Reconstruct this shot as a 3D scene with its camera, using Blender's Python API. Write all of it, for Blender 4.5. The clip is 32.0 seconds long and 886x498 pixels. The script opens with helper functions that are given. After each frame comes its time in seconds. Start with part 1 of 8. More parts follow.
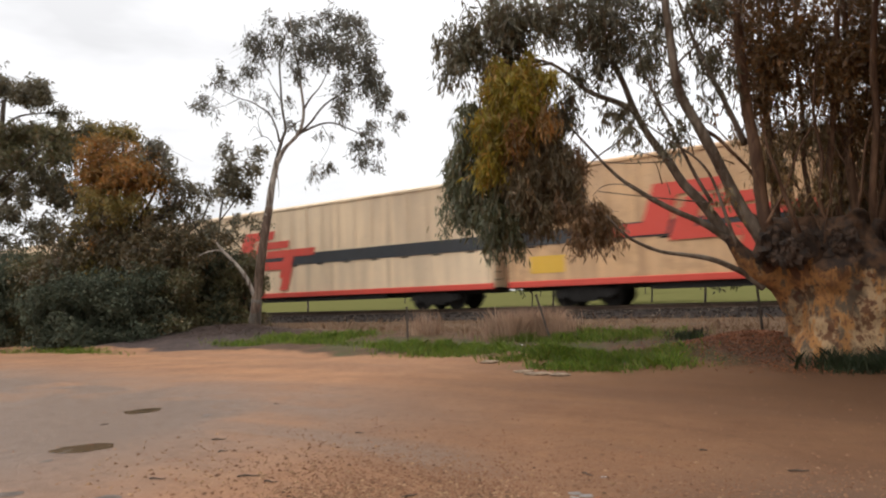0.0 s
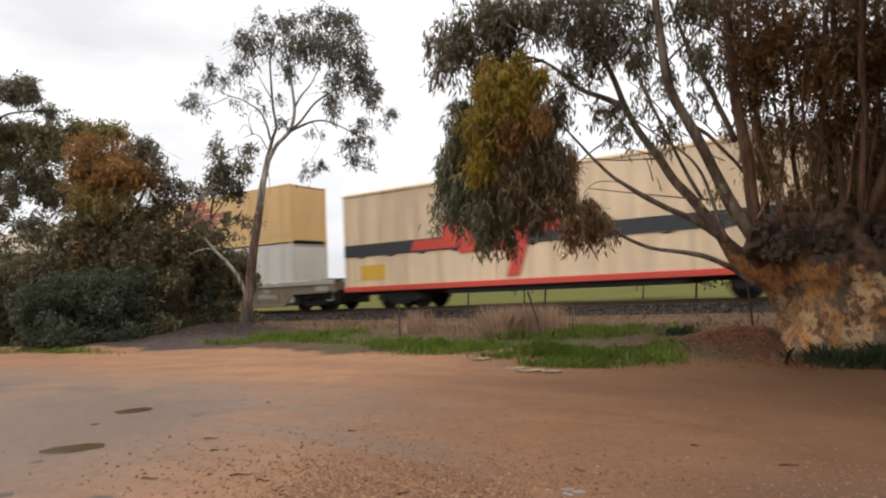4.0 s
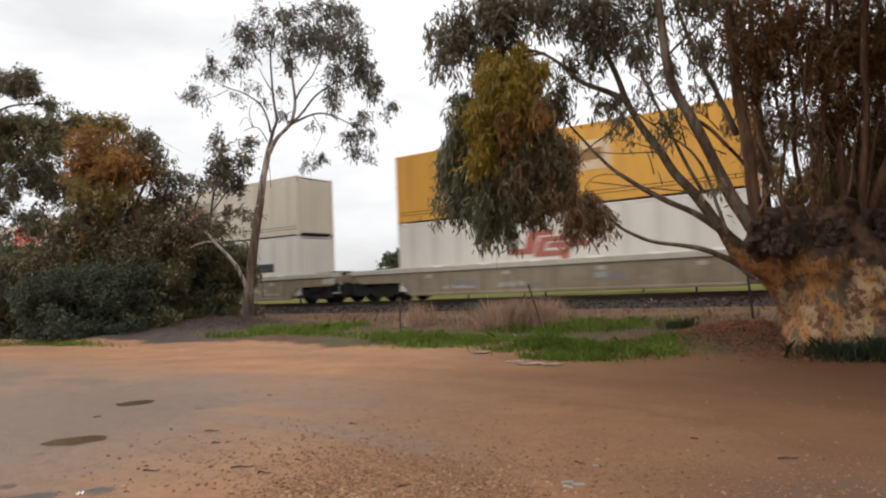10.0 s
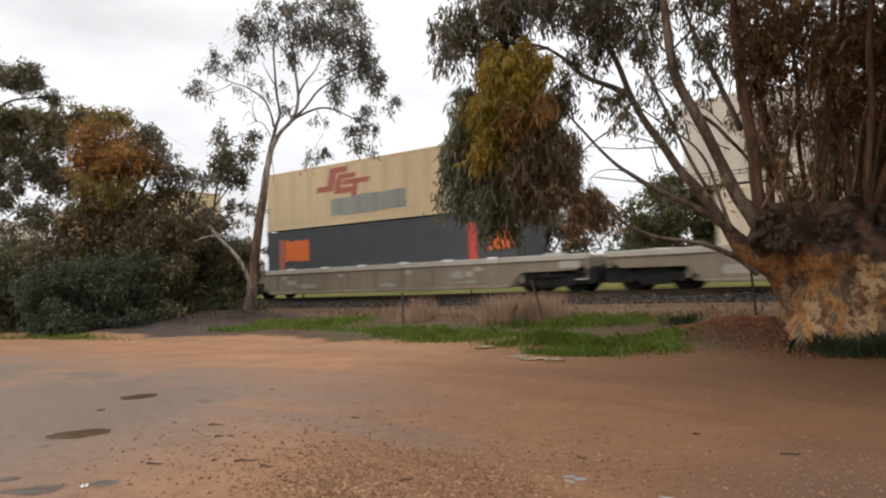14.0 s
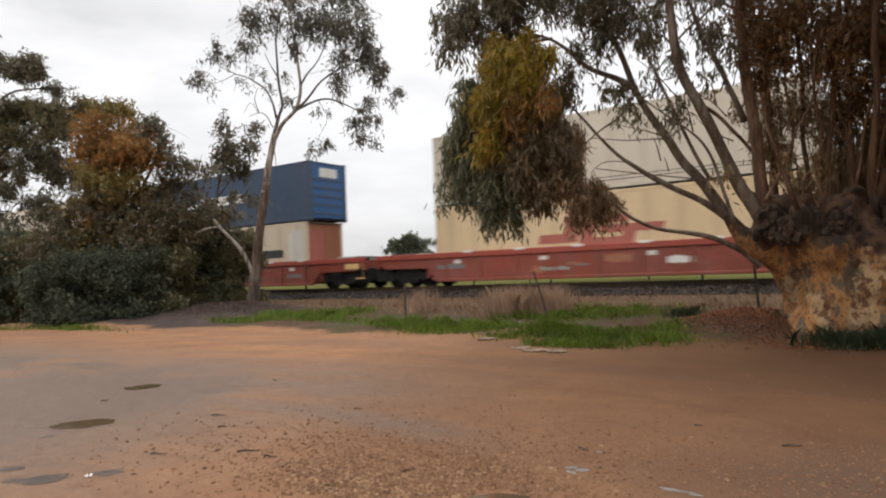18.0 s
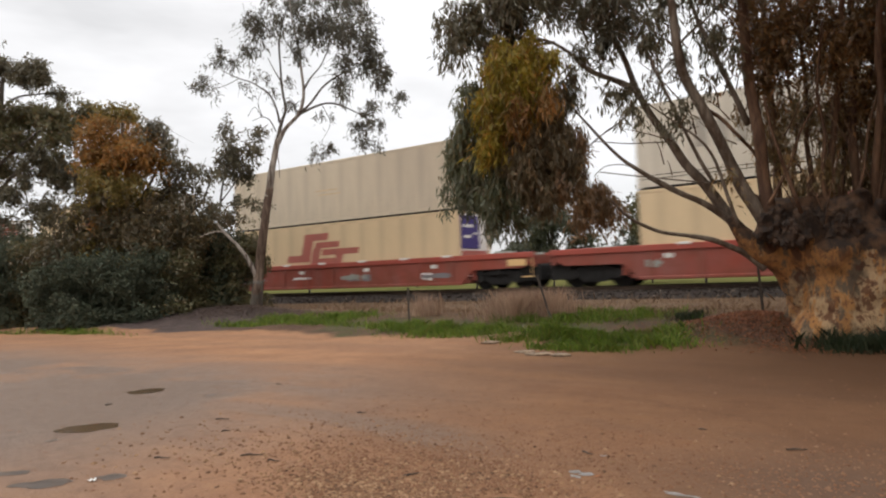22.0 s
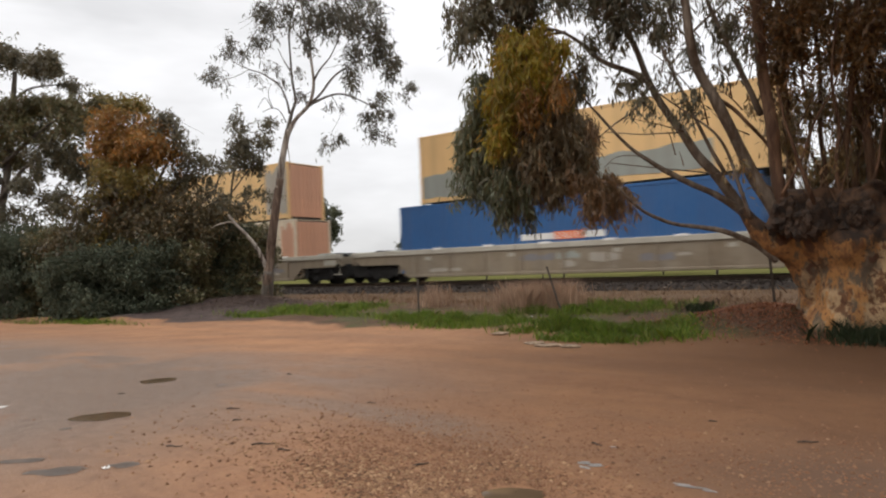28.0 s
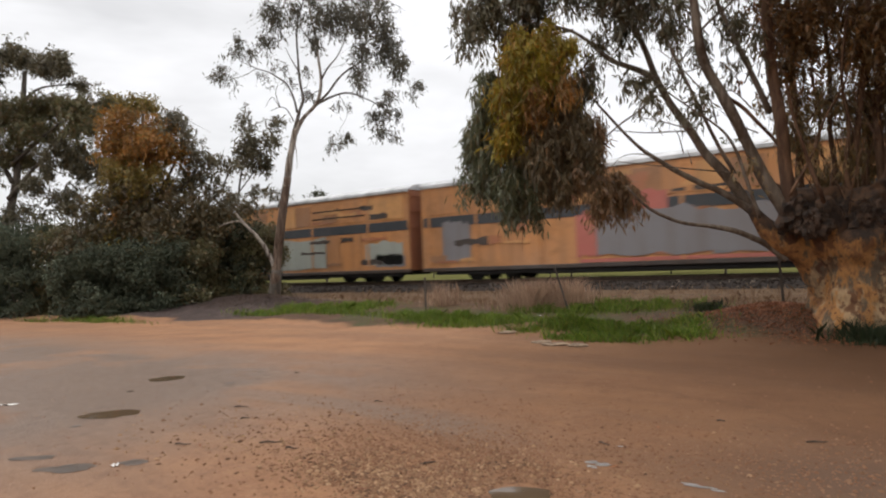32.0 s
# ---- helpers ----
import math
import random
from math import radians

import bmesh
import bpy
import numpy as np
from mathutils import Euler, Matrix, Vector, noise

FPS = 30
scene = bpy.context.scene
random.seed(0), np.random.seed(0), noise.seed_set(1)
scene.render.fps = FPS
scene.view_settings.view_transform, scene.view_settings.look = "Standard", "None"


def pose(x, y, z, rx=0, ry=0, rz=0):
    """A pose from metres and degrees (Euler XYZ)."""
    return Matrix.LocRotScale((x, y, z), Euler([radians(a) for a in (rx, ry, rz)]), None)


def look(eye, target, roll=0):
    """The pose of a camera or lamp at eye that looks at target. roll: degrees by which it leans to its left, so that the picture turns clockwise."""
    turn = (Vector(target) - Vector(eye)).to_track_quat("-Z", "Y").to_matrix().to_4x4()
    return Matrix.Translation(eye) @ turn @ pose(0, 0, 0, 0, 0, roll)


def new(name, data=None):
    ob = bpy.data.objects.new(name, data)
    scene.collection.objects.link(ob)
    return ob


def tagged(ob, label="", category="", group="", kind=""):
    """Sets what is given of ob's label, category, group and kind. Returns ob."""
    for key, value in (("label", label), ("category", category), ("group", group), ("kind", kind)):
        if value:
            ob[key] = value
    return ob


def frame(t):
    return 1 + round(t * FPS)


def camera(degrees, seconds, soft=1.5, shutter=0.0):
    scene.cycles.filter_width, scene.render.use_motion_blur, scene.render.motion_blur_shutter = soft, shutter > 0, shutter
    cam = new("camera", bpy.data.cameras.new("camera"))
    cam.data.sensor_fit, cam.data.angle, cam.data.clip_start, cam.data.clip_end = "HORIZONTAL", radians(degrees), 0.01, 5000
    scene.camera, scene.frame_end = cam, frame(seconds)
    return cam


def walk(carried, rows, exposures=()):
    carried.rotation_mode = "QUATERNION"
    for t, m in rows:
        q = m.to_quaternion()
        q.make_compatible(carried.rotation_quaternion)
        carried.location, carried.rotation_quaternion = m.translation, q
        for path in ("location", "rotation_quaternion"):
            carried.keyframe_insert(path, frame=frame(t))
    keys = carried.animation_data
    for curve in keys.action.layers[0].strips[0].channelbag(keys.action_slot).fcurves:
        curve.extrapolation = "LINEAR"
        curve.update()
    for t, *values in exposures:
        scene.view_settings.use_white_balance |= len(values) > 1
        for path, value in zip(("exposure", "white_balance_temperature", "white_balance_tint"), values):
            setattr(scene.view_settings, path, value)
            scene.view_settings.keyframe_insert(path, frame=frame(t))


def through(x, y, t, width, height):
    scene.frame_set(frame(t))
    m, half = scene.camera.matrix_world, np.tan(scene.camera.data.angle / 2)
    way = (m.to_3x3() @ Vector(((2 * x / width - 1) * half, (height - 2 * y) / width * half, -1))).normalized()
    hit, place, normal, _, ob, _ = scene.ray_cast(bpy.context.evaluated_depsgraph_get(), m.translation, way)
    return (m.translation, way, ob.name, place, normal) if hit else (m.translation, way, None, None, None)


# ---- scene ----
# World: x runs along the track the way the train travels, y from the lot across the track, z up; metres.
EYE = (0.0, 0.0, 1.5)
RAIL_Z = 0.80          # top of the rails above the gravel lot
SIDE_Y = 22.75         # near face of the train
TRACK_Y = SIDE_Y + 1.25
VIEW = 33.4            # turn of the trees' own axes about z

# ---------------------------------------------------------------- camera
cam = camera(67.8, 32.0, soft=2.1, shutter=0.55)
# seconds, pitch, roll, yaw
PATH = [
    (0.0, 3.82, 2.24, 34.17), (0.5, 3.85, 2.23, 34.16), (1.0, 3.82, 2.10, 34.06),
    (1.5, 4.07, 2.17, 33.91), (2.0, 4.34, 2.24, 33.65), (2.5, 4.34, 2.29, 33.63),
    (3.0, 4.21, 2.16, 33.56), (3.5, 3.94, 2.43, 33.49), (5.5, 2.95, 2.60, 33.54),
    (6.0, 3.19, 2.59, 33.67), (6.5, 3.15, 2.57, 33.60), (7.0, 3.02, 2.54, 33.57),
    (7.5, 2.97, 2.50, 33.50), (8.0, 2.98, 2.56, 33.50), (8.5, 2.84, 2.52, 33.48),
    (9.0, 3.00, 2.50, 33.40), (9.5, 2.96, 2.42, 33.29), (10.0, 2.99, 2.47, 33.54),
    (10.5, 3.01, 2.46, 33.57), (11.0, 3.00, 2.50, 33.62), (11.5, 3.06, 2.46, 33.68),
    (12.0, 2.90, 2.49, 33.85), (12.5, 2.65, 2.34, 33.98), (13.0, 2.68, 2.42, 33.94),
    (13.5, 2.59, 2.38, 33.93), (14.0, 2.56, 2.30, 33.78), (14.5, 2.27, 2.33, 33.40),
    (16.5, 2.35, 2.35, 33.84), (17.0, 2.43, 2.33, 33.75), (17.5, 1.94, 2.33, 33.95),
    (18.0, 1.84, 2.21, 33.99), (18.5, 1.79, 2.24, 33.90), (19.0, 1.89, 2.27, 34.00),
    (19.5, 2.04, 2.36, 34.17), (20.0, 2.02, 2.30, 33.96), (20.5, 2.17, 2.30, 34.12),
    (21.0, 1.96, 2.28, 34.23), (21.5, 1.78, 2.26, 34.28), (22.0, 2.17, 2.31, 34.27),
    (22.5, 2.02, 2.30, 34.34), (23.0, 2.16, 2.25, 34.34), (23.5, 2.19, 2.25, 34.40),
    (24.0, 2.12, 2.40, 34.42), (24.5, 1.90, 2.25, 34.59), (25.0, 1.79, 2.24, 34.70),
    (25.5, 1.81, 2.34, 34.64), (27.5, 1.50, 2.20, 35.08), (28.0, 1.43, 2.19, 35.11),
    (28.5, 1.39, 2.16, 35.11), (29.0, 1.29, 2.20, 35.36), (29.5, 1.39, 2.21, 35.46),
    (30.0, 1.56, 2.18, 35.44), (30.5, 1.22, 2.21, 35.64), (31.0, 1.44, 2.19, 35.68),
    (31.5, 1.58, 2.13, 35.67), (32.0, 1.35, 2.16, 35.73),
]
# ---------------------------------------------------------------- light
world = bpy.data.worlds.new("overcast_sky")
scene.world = world
world.use_nodes = True


def nodes_of(tree):
    tree.nodes.clear()
    return tree.nodes, tree.links


def sky():
    n, l = nodes_of(world.node_tree)
    out, bg = n.new("ShaderNodeOutputWorld"), n.new("ShaderNodeBackground")
    tex = n.new("ShaderNodeTexSky")
    tex.sky_type, tex.sun_disc = "NISHITA", False
    tex.sun_elevation, tex.sun_rotation = radians(42), radians(200)
    co, sep = n.new("ShaderNodeTexCoord"), n.new("ShaderNodeSeparateXYZ")
    l.new(co.outputs["Generated"], sep.inputs[0])
    # overcast: brighter overhead than at the horizon
    ramp = n.new("ShaderNodeMapRange")
    ramp.inputs["From Min"].default_value, ramp.inputs["From Max"].default_value = 0.0, 1.0
    ramp.inputs["To Min"].default_value, ramp.inputs["To Max"].default_value = 0.98, 2.6
    steep = n.new("ShaderNodeMath")
    steep.operation = "POWER"
    steep.use_clamp = True
    l.new(sep.outputs["Z"], steep.inputs[0])
    steep.inputs[1].default_value = 2.0
    l.new(steep.outputs[0], ramp.inputs["Value"])
    mp = n.new("ShaderNodeMapping")
    mp.inputs["Scale"].default_value = (1.0, 1.0, 3.2)
    l.new(co.outputs["Generated"], mp.inputs["Vector"])
    cl = n.new("ShaderNodeTexNoise")
    cl.inputs["Scale"].default_value, cl.inputs["Detail"].default_value, cl.inputs["Roughness"].default_value = 1.7, 5, 0.55
    l.new(mp.outputs[0], cl.inputs["Vector"])
    cr = n.new("ShaderNodeMapRange")
    cr.inputs["From Min"].default_value, cr.inputs["From Max"].default_value = 0.36, 0.64
    cr.inputs["To Min"].default_value, cr.inputs["To Max"].default_value = 0.7, 1.03
    l.new(cl.outputs["Fac"], cr.inputs["Value"])
    mul = n.new("ShaderNodeMath")
    mul.operation = "MULTIPLY"
    l.new(ramp.outputs[0], mul.inputs[0]), l.new(cr.outputs[0], mul.inputs[1])
    grey = n.new("ShaderNodeMix")
    grey.data_type = "RGBA"
    grey.blend_type = "MULTIPLY"
    grey.inputs["Factor"].default_value = 1.0
    grey.inputs["A"].default_value = (0.965, 0.98, 1.02, 1)
    l.new(mul.outputs[0], grey.inputs["B"])
    low = n.new("ShaderNodeMix")
    low.data_type = "RGBA"
    low.blend_type = "MULTIPLY"
    low.inputs["Factor"].default_value = 1.0
    low.inputs["B"].default_value = (0.1, 0.1, 0.1, 1)
    l.new(tex.outputs[0], low.inputs["A"])
    mix = n.new("ShaderNodeMix")
    mix.data_type = "RGBA"
    mix.inputs["Factor"].default_value = 0.93
    l.new(low.outputs["Result"], mix.inputs["A"]), l.new(grey.outputs["Result"], mix.inputs["B"])
    l.new(mix.outputs["Result"], bg.inputs["Color"])
    bg.inputs["Strength"].default_value = 1.0
    l.new(bg.outputs[0], out.inputs[0])


sky()
sun_data = bpy.data.lights.new("sun", "SUN")
sun_data.energy, sun_data.angle, sun_data.color = 0.7, radians(25), (1.0, 0.96, 0.9)
sun = new("sun", sun_data)
sun.matrix_world = look((0, 0, 40), (9, 26, 0))
EXPOSURE = [(0.0, 0.19, 6700, 10), (3.0, 0.17, 6700, 10), (6.0, 0.13, 6700, 10), (13.0, 0.12, 6680, 10), (18.0, 0.07, 6720, 10), (25.0, 0.06, 6720, 10), (32.0, 0.04, 6680, 10)]

walk(cam, [(t, pose(*EYE, 90 + p, r, y)) for t, p, r, y in PATH], EXPOSURE)


# ---------------------------------------------------------------- materials
def material(name):
    m = bpy.data.materials.new(name)
    m.use_nodes = True
    n, l = nodes_of(m.node_tree)
    out, b = n.new("ShaderNodeOutputMaterial"), n.new("ShaderNodeBsdfPrincipled")
    l.new(b.outputs[0], out.inputs[0])
    return m, n, l, b


def noise_of(n, l, scale, detail=4, stretch=None, space="Object", rough=0.55):
    co = n.new("ShaderNodeTexCoord")
    t = n.new("ShaderNodeTexNoise")
    t.inputs["Scale"].default_value, t.inputs["Detail"].default_value, t.inputs["Roughness"].default_value = scale, detail, rough
    if stretch:
        mp = n.new("ShaderNodeMapping")
        mp.inputs["Scale"].default_value = stretch
        l.new(co.outputs[space], mp.inputs[0])
        l.new(mp.outputs[0], t.inputs["Vector"])
    else:
        l.new(co.outputs[space], t.inputs["Vector"])
    return t.outputs["Fac"]


def remap(n, l, value, a, b, lo=0.0, hi=1.0):
    r = n.new("ShaderNodeMapRange")
    for key, v in (("From Min", a), ("From Max", b), ("To Min", lo), ("To Max", hi)):
        r.inputs[key].default_value = v
    l.new(value, r.inputs["Value"])
    return r.outputs[0]


def blend(n, l, fac, a, b, mode="MIX"):
    m = n.new("ShaderNodeMix")
    m.data_type, m.blend_type = "RGBA", mode
    for key, v in (("Factor", fac), ("A", a), ("B", b)):
        if isinstance(v, (int, float)):
            m.inputs[key].default_value = v
        elif isinstance(v, tuple):
            m.inputs[key].default_value = (*v[:3], 1)
        else:
            l.new(v, m.inputs[key])
    return m.outputs["Result"]


def relief(n, l, b, height, strength, distance):
    bp = n.new("ShaderNodeBump")
    bp.inputs["Strength"].default_value, bp.inputs["Distance"].default_value = strength, distance
    l.new(height, bp.inputs["Height"])
    l.new(bp.outputs[0], b.inputs["Normal"])


def paint(name, colour, rust=(0.16, 0.09, 0.05), grime=0.45, rough=0.55, metal=0.0, blot=0.14):
    """Weathered sheet-metal paint: streaks that run down, blotches and fine grain."""
    m, n, l, b = material(name)
    streak = remap(n, l, noise_of(n, l, 1.0, 5, (2.6, 2.6, 0.22)), 0.42, 0.75, 0, grime)
    blotch = remap(n, l, noise_of(n, l, 0.7, 5), 0.4, 0.72, 0, grime * 0.55)
    stain = remap(n, l, noise_of(n, l, 0.55, 6, (1, 1, 1.6), rough=0.7), 0.5, 0.62, 0, blot)
    wash = remap(n, l, noise_of(n, l, 0.8, 3, (1.6, 1.6, 0.1)), 0.5, 0.66, 0, 0.3 * grime)
    c = blend(n, l, streak, colour, tuple(0.45 * v + 0.4 * w for v, w in zip(colour, rust)))
    c = blend(n, l, blotch, c, tuple(0.6 * v + 0.08 for v in colour))
    c = blend(n, l, stain, c, tuple(0.55 * v + 0.25 * w for v, w in zip(colour, rust)))
    c = blend(n, l, wash, c, tuple(0.72 * v + 0.1 * w for v, w in zip(colour, rust)))
    spots = remap(n, l, noise_of(n, l, 9, 6), 0.66, 0.74, 0, grime * 0.8)
    c = blend(n, l, spots, c, rust)
    l.new(c, b.inputs["Base Color"])
    l.new(remap(n, l, noise_of(n, l, 4, 4), 0.3, 0.7, rough - 0.08, rough + 0.15), b.inputs["Roughness"])
    b.inputs["Metallic"].default_value = metal
    relief(n, l, b, noise_of(n, l, 1.4, 3), 0.15, 0.03)
    return m


def plain(name, colour, rough=0.6, metal=0.0, scale=6.0, spread=0.25):
    m, n, l, b = material(name)
    f = noise_of(n, l, scale, 5)
    c = blend(n, l, remap(n, l, f, 0.35, 0.65), tuple(v * (1 - spread) for v in colour), tuple(min(1, v * (1 + spread)) for v in colour))
    l.new(c, b.inputs["Base Color"])
    b.inputs["Roughness"].default_value, b.inputs["Metallic"].default_value = rough, metal
    relief(n, l, b, noise_of(n, l, scale * 4, 4), 0.25, 0.01)
    return m


def leaves(name, colours, rough=0.42, through=0.3):
    """Leaf colours that change from leaf to leaf."""
    m, n, l, b = material(name)
    geo = n.new("ShaderNodeNewGeometry")
    ramp = n.new("ShaderNodeValToRGB")
    while len(ramp.color_ramp.elements) < len(colours):
        ramp.color_ramp.elements.new(0.5)
    for i, (e, c) in enumerate(zip(ramp.color_ramp.elements, colours)):
        e.position, e.color = i / max(1, len(colours) - 1), (*c, 1)
    l.new(geo.outputs["Random Per Island"], ramp.inputs[0])
    tone = remap(n, l, noise_of(n, l, 1.1, 3), 0.3, 0.7, 0.65, 1.3)
    l.new(blend(n, l, 1.0, ramp.outputs[0], tone, "MULTIPLY"), b.inputs["Base Color"])
    b.inputs["Roughness"].default_value = rough
    tr = n.new("ShaderNodeBsdfTranslucent")
    l.new(ramp.outputs[0], tr.inputs[0])
    mx = n.new("ShaderNodeMixShader")
    mx.inputs[0].default_value = through
    out = next(q for q in n if q.bl_idname == "ShaderNodeOutputMaterial")
    l.new(b.outputs[0], mx.inputs[1]), l.new(tr.outputs[0], mx.inputs[2]), l.new(mx.outputs[0], out.inputs[0])
    return m


def bark(name, pale, brown, amount=(0.45, 0.6), stretch=(1.6, 1.6, 0.5), scale=2.2):
    m, n, l, b = material(name)
    big = noise_of(n, l, scale, 5, stretch, rough=0.6)
    fine = noise_of(n, l, 14, 6, (1, 1, 0.2))
    c = blend(n, l, remap(n, l, big, *amount), pale, brown)
    c = blend(n, l, remap(n, l, fine, 0.35, 0.7, 0, 0.6), c, tuple(0.45 * v for v in brown))
    l.new(c, b.inputs["Base Color"])
    b.inputs["Roughness"].default_value = 0.85
    relief(n, l, b, big, 0.7, 0.06)
    return m


CREAM = paint("cream_van_paint", (0.82, 0.63, 0.42), grime=0.65)
TAN = paint("tan_container_paint", (0.7, 0.53, 0.32), grime=0.4)
BEIGE = paint("beige_container_paint", (0.68, 0.57, 0.42), grime=0.4)
BUFF = paint("buff_container_paint", (0.76, 0.49, 0.215), grime=0.4)
STONE = paint("grey_white_container_paint", (0.64, 0.57, 0.46), grime=0.4)
WHITE = paint("white_container_paint", (0.7, 0.665, 0.6), grime=0.4)
YELLOW = paint("yellow_container_paint", (0.72, 0.36, 0.045), grime=0.35)
BLUE = paint("blue_container_paint", (0.018, 0.1, 0.27), grime=0.3)
NAVY = paint("dark_blue_container_paint", (0.04, 0.076, 0.135), grime=0.4)
SLATE = paint("dark_grey_container_paint", (0.06, 0.066, 0.075), grime=0.3)
ORANGE = paint("orange_van_paint", (0.5, 0.22, 0.075), grime=1.0, blot=0.8)
PALE_ORANGE = paint("sun_bleached_orange_paint", (0.56, 0.28, 0.1), grime=0.95, blot=0.7)
SOOT = paint("sooty_black_brown_grime", (0.04, 0.028, 0.022), grime=0.5)
RUST_WASH = paint("brown_washed_orange_paint", (0.32, 0.15, 0.065), grime=0.9, blot=0.7)
END_RUST = paint("rusty_red_brown_paint", (0.36, 0.135, 0.06), grime=0.8)
SLATE_SMEAR = paint("slate_grey_overpaint", (0.19, 0.18, 0.185), grime=0.7)
SILVER = paint("grey_wagon_paint", (0.25, 0.2, 0.135), grime=1.0, rough=0.55, blot=0.75)
SILVER_EDGE = paint("pale_wagon_chord_paint", (0.43, 0.4, 0.33), grime=0.4)
REDWAG = paint("red_wagon_paint", (0.27, 0.046, 0.024), grime=0.9, blot=0.7)
BRIGHT_WAG = paint("bright_red_wagon_paint", (0.42, 0.07, 0.028), grime=0.6, blot=0.5)
DIRTY_CREAM = paint("rust_stained_cream_paint", (0.68, 0.42, 0.22), grime=0.95, blot=0.7)
FADED_PINK = paint("faded_pink_paint", (0.62, 0.32, 0.2), grime=0.6)
RED_EDGE = paint("red_wagon_chord_paint", (0.34, 0.055, 0.033), grime=0.5)
BRIGHT_EDGE = paint("bright_red_chord_paint", (0.5, 0.085, 0.04), grime=0.35)
LOGO_RED = paint("red_sign_paint", (0.62, 0.07, 0.045), grime=0.2)
LOGO_FADED = paint("faded_red_sign_paint", (0.42, 0.12, 0.09), grime=0.4)
BAND_BLACK = paint("black_band_paint", (0.03, 0.035, 0.04), grime=0.2)
MARK_YELLOW = paint("yellow_mark_paint", (0.7, 0.42, 0.05), grime=0.2)
MARK_ORANGE = paint("orange_mark_paint", (0.75, 0.16, 0.03), grime=0.15)
MARK_WHITE = paint("white_mark_paint", (0.75, 0.74, 0.7), grime=0.3)
MARK_BROWN = paint("brown_mark_paint", (0.3, 0.17, 0.06), grime=0.3)
MARK_GREEN = paint("dull_green_mark_paint", (0.13, 0.17, 0.11), grime=0.4)
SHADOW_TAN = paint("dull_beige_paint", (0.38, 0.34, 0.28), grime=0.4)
PURPLE = paint("purple_panel_paint", (0.035, 0.02, 0.16), grime=0.1)
SMEAR = paint("grey_overpaint", (0.3, 0.32, 0.28), grime=0.8)
DARK_STEEL = plain("dark_running_gear_steel", (0.012, 0.0105, 0.0095), 0.9, 0.0)
ROOF_TIN = plain("galvanised_roof_tin", (0.5, 0.5, 0.5), 0.45, 0.4, 2.0)
RAIL_STEEL = plain("rusty_rail_steel", (0.1, 0.065, 0.045), 0.5, 0.5)
POST_STEEL = plain("rusty_post_steel", (0.06, 0.045, 0.035), 0.8)
SLEEPER = plain("weathered_sleeper_timber", (0.1, 0.085, 0.07), 0.9)


# ---------------------------------------------------------------- mesh helpers
def mesh_of(name, verts, faces, mat, smooth=False):
    me = bpy.data.meshes.new(name)
    me.from_pydata([tuple(v) for v in verts], [], faces)
    me.materials.append(mat)
    if smooth:
        me.polygons.foreach_set("use_smooth", [True] * len(me.polygons))
    me.update()
    return me


def part(name, me, parent, label="", at=None):
    if isinstance(me, tuple):
        bm, mat = me
        data = bpy.data.meshes.new(name)
        bm.to_mesh(data)
        bm.free()
        data.materials.append(mat)
        me = data
    ob = new(name, me)
    ob.parent = parent
    if at is not None:
        ob.matrix_basis = at
    if label:
        tagged(ob, label)
    return ob


def thing(name, label, category, group="", at=None, kind=""):
    return tagged(place(new(name), at), label, category, group, kind)


def place(ob, at):
    if at is not None:
        ob.matrix_basis = at
    return ob


BOX_FACES = [(0, 3, 2, 1), (4, 5, 6, 7), (0, 1, 5, 4), (1, 2, 6, 5), (2, 3, 7, 6), (3, 0, 4, 7)]


def bev_box(x0, x1, y0, y1, z0, z1, b=0.0):
    """Vertices and faces of a box; with b its long edges are chamfered in the cross section of its longest axis."""
    if b <= 0:
        v = [(x0, y0, z0), (x1, y0, z0), (x1, y1, z0), (x0, y1, z0), (x0, y0, z1), (x1, y0, z1), (x1, y1, z1), (x0, y1, z1)]
        return v, [tuple(f) for f in BOX_FACES]
    size = (x1 - x0, y1 - y0, z1 - z0)
    ax = size.index(max(size))
    lo, hi = (x0, y0, z0), (x1, y1, z1)
    u, w = [i for i in range(3) if i != ax]
    ring = [(lo[u] + b, lo[w]), (hi[u] - b, lo[w]), (hi[u], lo[w] + b), (hi[u], hi[w] - b), (hi[u] - b, hi[w]), (lo[u] + b, hi[w]), (lo[u], hi[w] - b), (lo[u], lo[w] + b)]
    v = []
    for end in (lo[ax], hi[ax]):
        for a, c in ring:
            q = [0, 0, 0]
            q[ax], q[u], q[w] = end, a, c
            v.append(tuple(q))
    f = [tuple(range(7, -1, -1)), tuple(range(8, 16))] + [(i, (i + 1) % 8, 8 + (i + 1) % 8, 8 + i) for i in range(8)]
    if ax == 1:
        f = [tuple(reversed(q)) for q in f]
    return v, f


def join(*pieces):
    v, f = [], []
    for pv, pf in pieces:
        k = len(v)
        v += list(pv)
        f += [tuple(i + k for i in q) for q in pf]
    return v, f


MESHES = {}


def cached(key, mat, maker):
    """One mesh for every alike piece of the same paint."""
    k = (key, mat.name)
    if k not in MESHES:
        v, f = maker()
        MESHES[k] = mesh_of(key.split("|")[0], v, f, mat)
    return MESHES[k]


def disc(cx, cz, r, y0, y1, n=16):
    v = [(cx + r * math.cos(2 * math.pi * i / n), y, cz + r * math.sin(2 * math.pi * i / n)) for y in (y0, y1) for i in range(n)]
    f = [tuple(range(n)), tuple(range(2 * n - 1, n - 1, -1))] + [(i, n + i, n + (i + 1) % n, (i + 1) % n) for i in range(n)]
    return v, f


